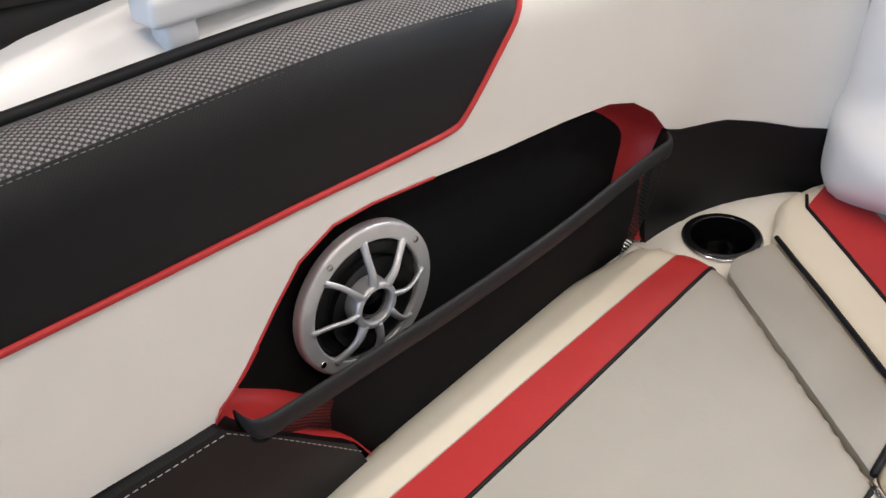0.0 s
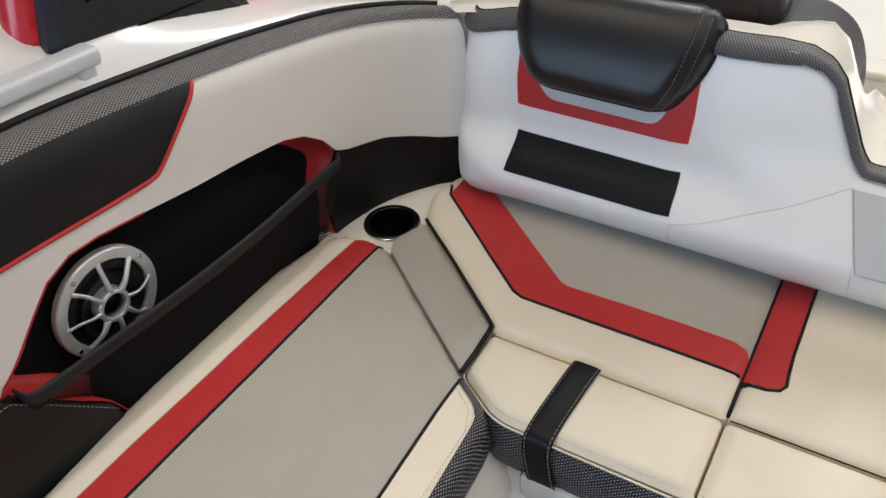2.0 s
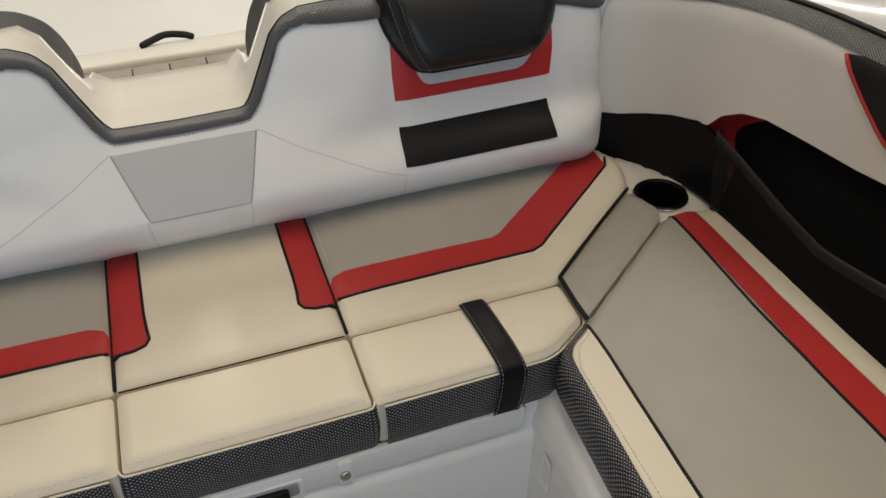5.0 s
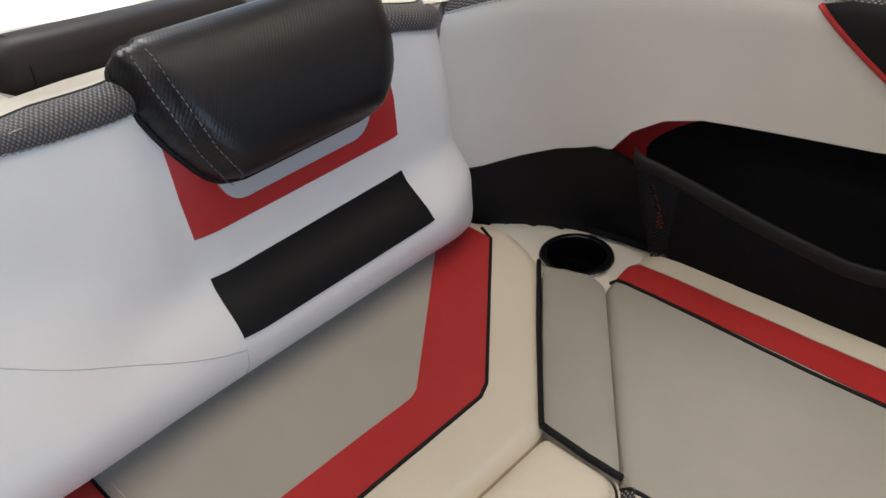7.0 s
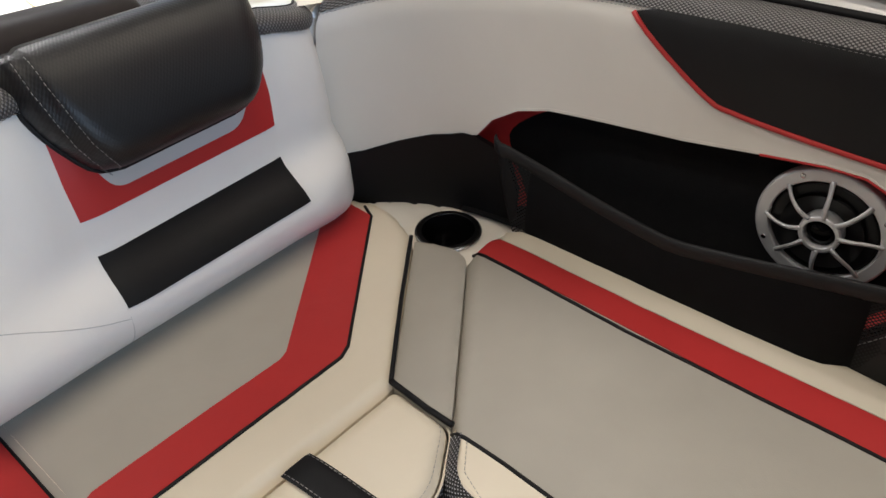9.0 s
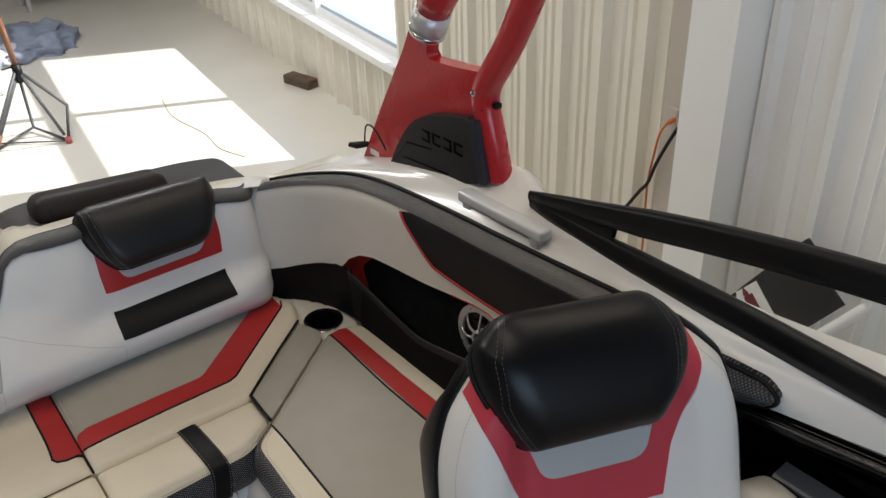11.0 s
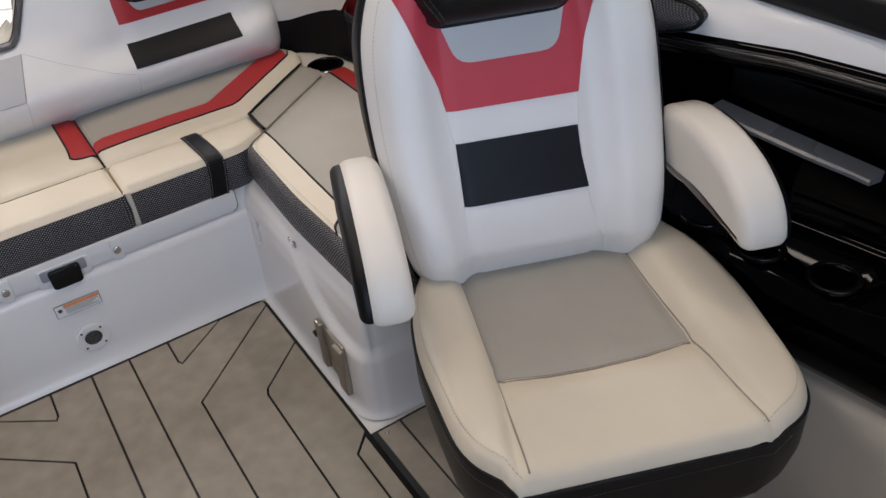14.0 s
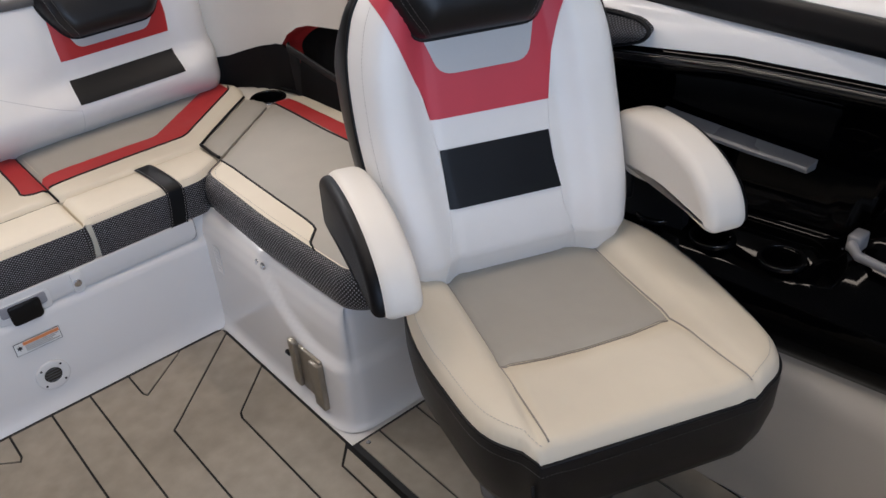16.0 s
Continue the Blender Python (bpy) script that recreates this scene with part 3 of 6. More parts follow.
def wedge_seat(sign):
    s = thing("wedge_cushion", "grey-beige vinyl wedge cushion between bench and side cushion", "cushion", "corner wedge cushions")
    out = [(0.606, 0.188), (0.601, 0.0735), (0.878, 0.286), (0.890, 0.318), (0.862, 0.388)]
    out = fillet(out, [0.006, 0.004, 0.01, 0.03, 0.008])
    if sign < 0:
        out = mirror_x(out)
    pad = Pad(out, TOP + 0.001, 0.004, 0.001)
    pad.cover("cushion", GREY, s)
    pad.side("border", GREY, s, 0.34)
    pad.pipe([(sign * x, y) for x, y in [(0.862, 0.396), (0.74, 0.300), (0.625, 0.206), (0.606, 0.190)]], s, 0.0038)
    pad.pipe([(sign * x, y) for x, y in [(0.606, 0.190), (0.6045, 0.165), (0.603, 0.12), (0.602, 0.072)]], s, 0.0048)
    return s


def front_bolster(x0, x1, strap=None, corner=0, pull=False):
    """One of the three front rolls of the bench, with its mesh face."""
    s = thing("front_cushion", "ivory vinyl bench front cushion with mesh face" + (" and black strap" if strap else ""), "cushion", "bench front cushions")
    if corner > 0:
        out = [(x0, 0.018), (0.512, 0.020), (0.600, 0.078), (0.602, SEAM - 0.004), (x0, SEAM - 0.004)]
        out = fillet(out, [0.008, 0.03, 0.02, 0.012, 0.01])
    elif corner < 0:
        out = mirror_x(fillet([(-x1, 0.018), (0.512, 0.020), (0.600, 0.078), (0.602, SEAM - 0.004), (-x1, SEAM - 0.004)], [0.008, 0.03, 0.02, 0.012, 0.01]))
    else:
        out = fillet([(x0, 0.018), (x1, 0.018), (x1, SEAM - 0.004), (x0, SEAM - 0.004)], 0.01)
    pad = Pad(out, TOP, 0.012, 0.005)
    pad.cover("cushion", CREAM, s, 0.012)
    # ivory sides, then the mesh face over the front run of the outline
    pad.side("border", CREAM, s, 0.346)
    c = (x0 + x1) / 2
    front = [p for p in out if p[1] < 0.10]
    front.sort(key=lambda p: p[0])
    if corner > 0:
        front = [p for p in front if p[0] > x0 + 0.009]
        front = [(x0 + 0.012, 0.0165)] + front[1:]
    if corner < 0:
        front = [p for p in front if p[0] < x1 - 0.013] + [(x1 - 0.013, 0.0165)]
    line = walk_line([(x, y, 0) for x, y in front], 0.02)
    n, rows, far, run = len(line), [], [0.0], 0.0
    for a, b in zip(line, line[1:]):
        run += (b - a).length
        far.append(run)
    away = outward(line)
    for k in range(7):
        t = min(1.0, k / 5)
        push = 0.0065 + 0.006 * math.sin(t * math.pi) - (0.010 if k == 6 else 0)
        rows.append([(p.x + q.x * push, p.y + q.y * push, TOP - 0.0125 - t * 0.095) for p, q in zip(line, away)])
    bm = loft(rows)
    bm.verts.index_update()
    layer = bm.loops.layers.uv.new("UVMap")
    for f in bm.faces:
        for l in f.loops:
            l[layer].uv = (far[l.vert.index % n], l.vert.co.z)
    part("mesh_face", fix_normals(bm), MESH, s, "silver and black woven mesh face")
    part("welt", tube([(p.x + q.x * 0.005, p.y + q.y * 0.005, TOP - 0.0118) for p, q in zip(line, away)], 0.0019, seg=6), CREAM, s)
    part("stitching", dashes([(p.x - q.x * 0.007, p.y - q.y * 0.007, TOP - 0.0002) for p, q in zip(line, away)], r=0.0004), THREAD, s)
    if strap:
        rows = []
        path = smooth_table([(SEAM - 0.004, TOP + 0.004, 0.0), (0.15, TOP + 0.0085, 0.002), (0.09, TOP + 0.0085, 0.006), (0.045, TOP + 0.0065, 0.009), (0.014, TOP - 0.002, 0.011), (0.004, TOP - 0.020, 0.0105), (0.0005, TOP - 0.055, 0.006), (0.002, TOP - 0.095, 0.0), (0.008, TOP - 0.109, -0.002), (0.028, TOP - 0.111, -0.002)], 3)
        for y, z, bow in path:
            dx = bow * (1 if strap > 0 else -1)
            rows.append([(strap - 0.024 + dx + 0.048 * k / 6, y, z + (0.001 if 0 < k < 6 else -0.0015)) for k in range(7)])
        part("strap", fix_normals(loft(rows)), BLACK, s, "black vinyl strap with grey stitching")
        for e in (0.5, 5.5):
            part("strap_stitching", dashes([(r[0][0] + 0.008 * e, r[0][1] - 0.0012, r[3][2] + 0.0012) for r in rows[:-1]]), THREAD, s)
    return s


def middle_rear_seat():
    s = thing("middle_cushion", "ivory vinyl middle bench cushion with two red side bands", "cushion", "bench cushions")
    pad = Pad(fillet([(-0.1953, SEAM), (0.1953, SEAM), (0.1953, 0.60), (-0.1953, 0.60)], 0.012), TOP, 0.012, 0.005)
    pad.cover("cushion", CREAM, s)
    pad.side("border", CREAM, s, 0.35)
    for sign in (-1, 1):
        red = fillet([(0.1948, 0.265), (0.1948, 0.597), (0.137, 0.597), (0.136, 0.30), (0.132, 0.272), (0.15, 0.262)], [0.004, 0, 0, 0.01, 0.015, 0.01])
        red = [(sign * x, y) for x, y in red]
        pad.zone("red_band", red if sign > 0 else red[::-1], RED, s, label="red vinyl band")
        pad.pipe([(sign * x, y) for x, y in [(0.194, 0.258), (0.158, 0.2585), (0.138, 0.266), (0.1305, 0.28), (0.1335, 0.31), (0.1355, 0.35), (0.136, 0.59)]], s)
    part("piping", tube([(x, SEAM - 0.002, TOP - 0.006) for x in (-0.19, -0.06, 0.06, 0.19)], 0.0014, seg=6), PIPE, s)
    return s


for sg in (-1, 1):
    side_rear_seat(sg)
    wedge_seat(sg)
middle_rear_seat()
front_bolster(0.200, 0.60, strap=0.424, corner=1)
front_bolster(-0.60, -0.200, strap=-0.424, corner=-1)
front_bolster(-0.194, 0.194)


def side_seat(sign):
    """Long side lounge seat: grey field, red stripe, ivory margin and front roll, mesh border."""
    s = thing("lounge_cushion", "grey-beige vinyl lounge cushion with red stripe and ivory front roll", "cushion", "side lounge cushions")
    y_end = -0.69
    out = [(0.512, y_end + 0.045), (0.56, y_end), (0.70, y_end), (1.02, y_end), (1.045, -0.33), (1.054, -0.22), (1.048, 0.12), (1.015, 0.275), (0.935, 0.300), (0.880, 0.290), (0.600, 0.074), (0.520, 0.02), (0.505, -0.30)]
    out = fillet(out, [0.05, 0.05, 0.01, 0.02, 0.05, 0.05, 0.05, 0.03, 0.02, 0.02, 0.02, 0.04, 0.05])
    grey = [(0.603, 0.066), (0.878, 0.284), (0.902, 0.284), (0.914, -0.29), (0.925, -0.672), (0.60, -0.672), (0.560, -0.655), (0.532, -0.60), (0.528, -0.520), (0.535, -0.487), (0.580, -0.432), (0.588, -0.30)]
    red = [(0.904, 0.284), (0.952, 0.290), (0.968, 0.0), (0.980, -0.30), (0.990, -0.672), (0.927, -0.672), (0.916, -0.29)]
    pipe = [(0.902, 0.292), (0.908, 0.0), (0.916, -0.29), (0.926, -0.67)]
    roll = [(0.596, 0.070), (0.596, -0.02), (0.593, -0.12), (0.589, -0.25), (0.586, -0.38), (0.582, -0.428), (0.576, -0.445), (0.538, -0.482), (0.530, -0.498), (0.525, -0.520)]
    if sign > 0:
        inward = lambda pts: [(x - 0.012 * min(1, max(0, (0.29 - y) / 0.25)) if x > 0.88 and x < 0.993 else x, y) for x, y in pts]
        red, pipe, grey = inward(red), inward(pipe), inward(grey)
    cut = min(range(len(out)), key=lambda i: (out[i][0] - 0.594) ** 2 + (out[i][1] - 0.068) ** 2)
    side_rim = out[cut:] + [p for p in out[:cut] if p[1] < -0.60]
    if sign < 0:
        out, red = mirror_x(out), mirror_x(red)
    pad = Pad(out, TOP, 0.022, 0.003)
    pad.side("rear_side", GREY, s, 0.36)
    pad.cover("cushion", GREY, s, 0.016)
    lead = [(0.954, 0.290), (0.970, 0.0), (0.982, -0.30), (0.992, -0.672)]
    margin = (lead if sign < 0 else inward(lead)) + [ (1.015, -0.685), (1.042, -0.34), (1.051, -0.22), (1.045, 0.12), (1.010, 0.272), (0.985, 0.288)]
    front = [(0.603, 0.066), (0.592, 0.060), (0.560, 0.034), (0.540, 0.008), (0.532, -0.03), (0.516, -0.30), (0.5085, -0.45), (0.509, -0.525), (0.524, -0.521)] + [(x, y) for x, y in roll[::-1]]
    for nm, pts, lb in (("margin", margin, "ivory vinyl margin"), ("front_roll", front, "ivory vinyl front roll")):
        pts = [(sign * x, y) for x, y in pts]
        a = sum(p[0] * q[1] - p[1] * q[0] for p, q in zip(pts, pts[1:] + pts[:1]))
        pad.zone(nm, pts if a > 0 else pts[::-1], CREAM, s, label=lb)
    pad.zone("red_stripe", red, RED, s, label="red vinyl stripe")
    pad.pipe([(sign * x, y) for x, y in pipe], s)
    pad.pipe([(sign * x, y) for x, y in roll], s, 0.0032)
    # mesh border beside the footwell and round the fore end
    rim = [(sign * x, y) for x, y in side_rim]
    line = walk_line([(x, y, 0) for x, y in (rim if sign > 0 else rim[::-1])], 0.02)
    away = outward(line)
    n, rows, far, run = len(line), [], [0.0], 0.0
    for a, b in zip(line, line[1:]):
        run += (b - a).length
        far.append(run)
    for inset, drop in ((0.017, -0.0035), (0.009, 0.0005), (0.002, 0.009), (-0.003, 0.022), (-0.007, 0.042), (-0.008, 0.062), (-0.005, 0.080), (0.002, 0.095), (0.012, 0.099)):
        rows.append([(p.x - q.x * inset, p.y - q.y * inset, TOP - drop) for p, q in zip(line, away)])
    bm = loft(rows)
    bm.verts.index_update()
    layer = bm.loops.layers.uv.new("UVMap")
    for f in bm.faces:
        for l in f.loops:
            l[layer].uv = (far[l.vert.index % n], (l.vert.index // n) * 0.0125)
    part("mesh_border", fix_normals(bm), MESH, s, "silver and black woven mesh border")
    welt = [(p.x - q.x * 0.018, p.y - q.y * 0.018, TOP + 0.0022) for p, q in zip(line, away) if p.y < 0.012]
    part("welt", tube(welt, 0.0022, seg=6), CREAM, s)
    inner = [(sign * x, y) for x, y in [(0.60, 0.044), (0.555, 0.010), (0.539, -0.03), (0.534, -0.30), (0.536, -0.50)]]
    pad.stitch(inner, s)
    return s


for sg in (-1, 1):
    side_seat(sg)


# ------------------------------------------------------------------ bench backrest
BACK_WING = smooth_table([(0.42, 0.570), (0.455, 0.535), (0.48, 0.508), (0.505, 0.489), (0.53, 0.481), (0.553, 0.485), (0.575, 0.503), (0.600, 0.535), (0.625, 0.548), (0.67, 0.552), (0.75, 0.566), (0.85, 0.598), (0.90, 0.62)])
BACK_MID = smooth_table([(0.42, 0.565), (0.455, 0.530), (0.48, 0.503), (0.505, 0.480), (0.535, 0.464), (0.567, 0.461), (0.60, 0.482), (0.65, 0.525), (0.70, 0.562), (0.78, 0.585), (0.90, 0.62)])
BACK_TOP = [(0.0, 0.690), (0.118, 0.692), (0.135, 0.708), (0.160, 0.755), (0.190, 0.812), (0.215, 0.838), (0.25, 0.852), (0.30, 0.855), (0.42, 0.850), (0.60, 0.840), (0.78, 0.825), (0.86, 0.806), (0.892, 0.793)]


def back_y(x, z):
    a = abs(x)
    w = min(1, max(0, (a - 0.16) / 0.22))
    w = w * w * (3 - 2 * w)
    y = lerp(BACK_MID, z) * (1 - w) + lerp(BACK_WING, z) * w
    e = max(0, (a - 0.815) / 0.07)
    y += 0.034 * min(1, max(0, (a - 0.755) / 0.10)) * math.exp(-((z - 0.535) / 0.05) ** 2)
    # gentle valley beside the insert panel and a rounded end
    valley = 0.006 * math.exp(-((a - 0.40) / 0.02) ** 2) + 0.006 * math.exp(-((a - 0.748) / 0.016) ** 2)
    puff = -0.006 * math.exp(-((a - 0.81) / 0.05) ** 2)
    top = max(0.0, 1 - (lerp(BACK_TOP, a) - z) / 0.022)
    return y + 0.075 * e ** 3 + valley * min(1, max(0, (z - 0.5) / 0.08)) + puff + 0.014 * top * top


def back_surf(x, z):
    e = 0.004
    dx = (back_y(x + e, z) - back_y(x - e, z)) / (2 * e)
    dz = (back_y(x, z + e) - back_y(x, z - e)) / (2 * e)
    return (x, back_y(x, z), z), Vector((dx, -1, dz)).normalized()


def on_back(points, off=0.001, step=0.012):
    out = []
    for p in walk_line([(x, z, 0) for x, z in points], step):
        q, n = back_surf(p.x, p.y)
        out.append(Vector(q) + n * off)
    return out


bench_back = thing("bench_back_cushion", "white vinyl bench back with black, red and silver panels", "back cushion")
xs = [k / 100 for k in range(-89, 90)]
rim = [(x, lerp(BACK_TOP, abs(x))) for x in [-0.892, *xs, 0.892]]
outline = [(-0.858, 0.43), (0.858, 0.43), (0.874, 0.48), (0.882, 0.53), (0.886, 0.60), (0.889, 0.70)] + rim[::-1] + [(-0.889, 0.70), (-0.886, 0.60), (-0.882, 0.53), (-0.874, 0.48)]
bm = sheet(outline, back_surf, (0.02, 0.012))
part("cover", bm, WHITE, bench_back)
# back of the rest: top cap and rear face
rows = []
for dy, dz in ((0, 0), (0.003, 0.003), (0.007, 0.003), (0.010, -0.002), (0.012, -0.03), (0.016, -0.30)):
    rows.append([(x, back_y(x, z) + dy, max(0.40, z + dz)) for x, z in rim])
part("rear_cover", fix_normals(loft(rows)), BLACK, bench_back)
# mesh band along the top edge


def rim_offset(d):
    pts, out = [Vector(p) for p in rim], []
    for i, p in enumerate(pts):
        t = (pts[min(i + 1, len(pts) - 1)] - pts[max(i - 1, 0)]).normalized()
        out.append(p + Vector((t.y, -t.x)) * (d if d < 0.01 else d + 0.014 * min(1, max(0, (abs(p.x) - 0.20) / 0.10))))
    return [tuple(p) for p in out]


for sg, lo, hi in ((-1, -0.47, 0.0), (1, 0.0, 0.47), (-1, -0.90, -0.70), (1, 0.70, 0.90)):
    ins, out = rim_offset(0.011), rim_offset(0.001)
    keep = [i for i, p in enumerate(rim) if lo - 1e-6 <= p[0] <= hi + 1e-6]
    rows, far = [], [0.0]
    for a, b in zip(keep, keep[1:]):
        far.append(far[-1] + (Vector(rim[b]) - Vector(rim[a])).length)
    for t in (0, 0.1, 0.25, 0.4, 0.55, 0.7, 0.85, 1.0):
        row = []
        for i in keep:
            x, z = [ins[i][j] * (1 - t) + out[i][j] * t for j in (0, 1)]
            q, n = back_surf(x, z)
            row.append(Vector(q) + n * (0.0045 + 0.0065 * math.sin(t * math.pi)))
        rows.append(row)
    for dy, dz in ((0.003, 0.005), (0.008, 0.005)):
        rows.append([(rim[i][0], back_y(*rim[i]) + dy, rim[i][1] + dz) for i in keep])
    bm = loft(rows)
    bm.verts.index_update()
    layer, n = bm.loops.layers.uv.new("UVMap"), len(keep)
    for f in bm.faces:
        for l in f.loops:
            l[layer].uv = (far[l.vert.index % n], (l.vert.index // n) * 0.0034)
    part("mesh_band", fix_normals(bm), MESH_FINE, bench_back, "grey and black woven mesh band")
    part("stitching", dashes([Vector(back_surf(*ins[i])[0]) + Vector((0, -0.0035, 0)) for i in keep]), THREAD, bench_back)
part("trim_bead", tube([(x, back_y(x, z) + 0.0105, z + 0.003) for x, z in rim], 0.0032, seg=6), PIPE, bench_back)



def back_zone(name, pts, mat, label="", off=0.0025):
    a = sum(p[0] * q[1] - p[1] * q[0] for p, q in zip(pts, pts[1:] + pts[:1]))
    return part(name, sheet(pts if a > 0 else pts[::-1], back_surf, 0.014, off, 0.004, uv=lambda u, v: (u, v)), mat, bench_back, label)


back_zone("centre_panel", [(-0.088, 0.566), (0.092, 0.566), (0.130, 0.668), (-0.130, 0.668)], SILVER, "silver-grey vinyl centre panel")
part("seam", tube(on_back([(-0.130, 0.668), (-0.088, 0.566), (0.092, 0.566), (0.130, 0.668)], 0.002), 0.0014, seg=5), GREY, bench_back)
for sg in (-1, 1):
    f = lambda pts: [(sg * x, z) for x, z in pts]
    back_zone("lumbar_panel", f([(0.404, 0.553), (0.733, 0.555), (0.731, 0.585), (0.730, 0.616), (0.409, 0.611), (0.406, 0.585)]), BLACK, "black vinyl lumbar panel")
    back_zone("red_panel", f([(0.406, 0.667), (0.735, 0.669), (0.742, 0.72), (0.742, 0.80), (0.408, 0.80), (0.404, 0.72)]), RED, "red vinyl U-shaped panel")
    back_zone("silver_inset", f(fillet([(0.465, 0.692), (0.674, 0.694), (0.705, 0.735), (0.445, 0.735)], [0.02, 0.02, 0, 0])), SILVER, "silver-grey vinyl inset", 0.0055)
    for pts in (smooth_table([(0.132, 0.670), (0.17, 0.650), (0.22, 0.622), (0.28, 0.590), (0.34, 0.562), (0.402, 0.538)], 4), [(0.094, 0.566), (0.090, 0.51), (0.089, 0.47)], [(0.402, 0.553), (0.400, 0.50), (0.40, 0.46)]):
        part("seam", tube(on_back(f(pts), 0.0001), 0.0007, seg=5), SILVER, bench_back)


FOLD = [(0.722, 0.466), (0.75, 0.447), (0.775, 0.434), (0.80, 0.424), (0.825, 0.417), (0.85, 0.415), (0.875, 0.418)]


def headrest(sign):
    h = thing("head_bolster", "black carbon-weave vinyl head bolster on the white bench back", "bolster", "bench head bolsters")
    out = [(0.449, 0.720), (0.697, 0.722), (0.738, 0.775), (0.760, 0.835), (0.755, 0.865), (0.41, 0.872), (0.388, 0.86), (0.398, 0.80)]
    out = fillet(out, [0.035, 0.035, 0.05, 0.04, 0.02, 0.02, 0.02, 0.05], 4)
    out = [(sign * x, z) for x, z in out]
    if sign < 0:
        out = out[::-1]
    away = inside_distance(out)

    def surf(x, z):
        d, r = away(x, z), 0.045
        fold = lerp(FOLD, z)
        lift = 0.058 * math.sqrt(max(0, 1 - (1 - min(d, r) / r) ** 2)) - 0.007 * math.exp(-((abs(x) - fold) / 0.006) ** 2)
        t = max(0, (z - 0.775) / 0.1)
        base = Vector((x, 0.551 + 0.34 * (z - 0.72) + 0.045 * t * t, z))
        up = Vector((0, -math.cos(0.25 + 1.0 * t), math.sin(0.25 + 1.0 * t)))
        return base + up * lift, up

    part("pad", sheet(out, surf, 0.007, 0.0, 0.012, uv=lambda u, v: (u, v)), WEAVE, h)
    part("piping", tube([Vector(surf(p.x, p.y)[0]) + Vector((0, -0.002, 0)) for p in walk_line([(x, z, 0) for x, z in out], 0.012, True)][:-1], 0.004, closed=True, seg=6), PIPE, h)
    for e in (-0.008, 0.008):
        pts = [(sign * (x + e), z) for z, x in FOLD[:-1]]
        part("stitching", dashes([Vector(surf(p.x, p.y)[0]) + surf(p.x, p.y)[1] * 0.001 for p in walk_line([(x, z, 0) for x, z in pts], 0.008)], r=0.0007), THREAD_MID, h)
    return h


for sg in (-1, 1):
    headrest(sg)

# ------------------------------------------------------------------ coaming along both sides
POCKET = [(-0.392, 0.612), (-0.345, 0.650), (-0.300, 0.692), (-0.262, 0.724), (-0.216, 0.741), (-0.165, 0.740), (-0.08, 0.728), (0.03, 0.710), (0.14, 0.696), (0.235, 0.680), (0.285, 0.662), (0.325, 0.632), (0.350, 0.597)]
NETBAR = [(-0.372, 0.610), (-0.345, 0.603), (-0.215, 0.596), (-0.05, 0.586), (0.10, 0.582), (0.24, 0.588), (0.31, 0.592), (0.350, 0.588)]


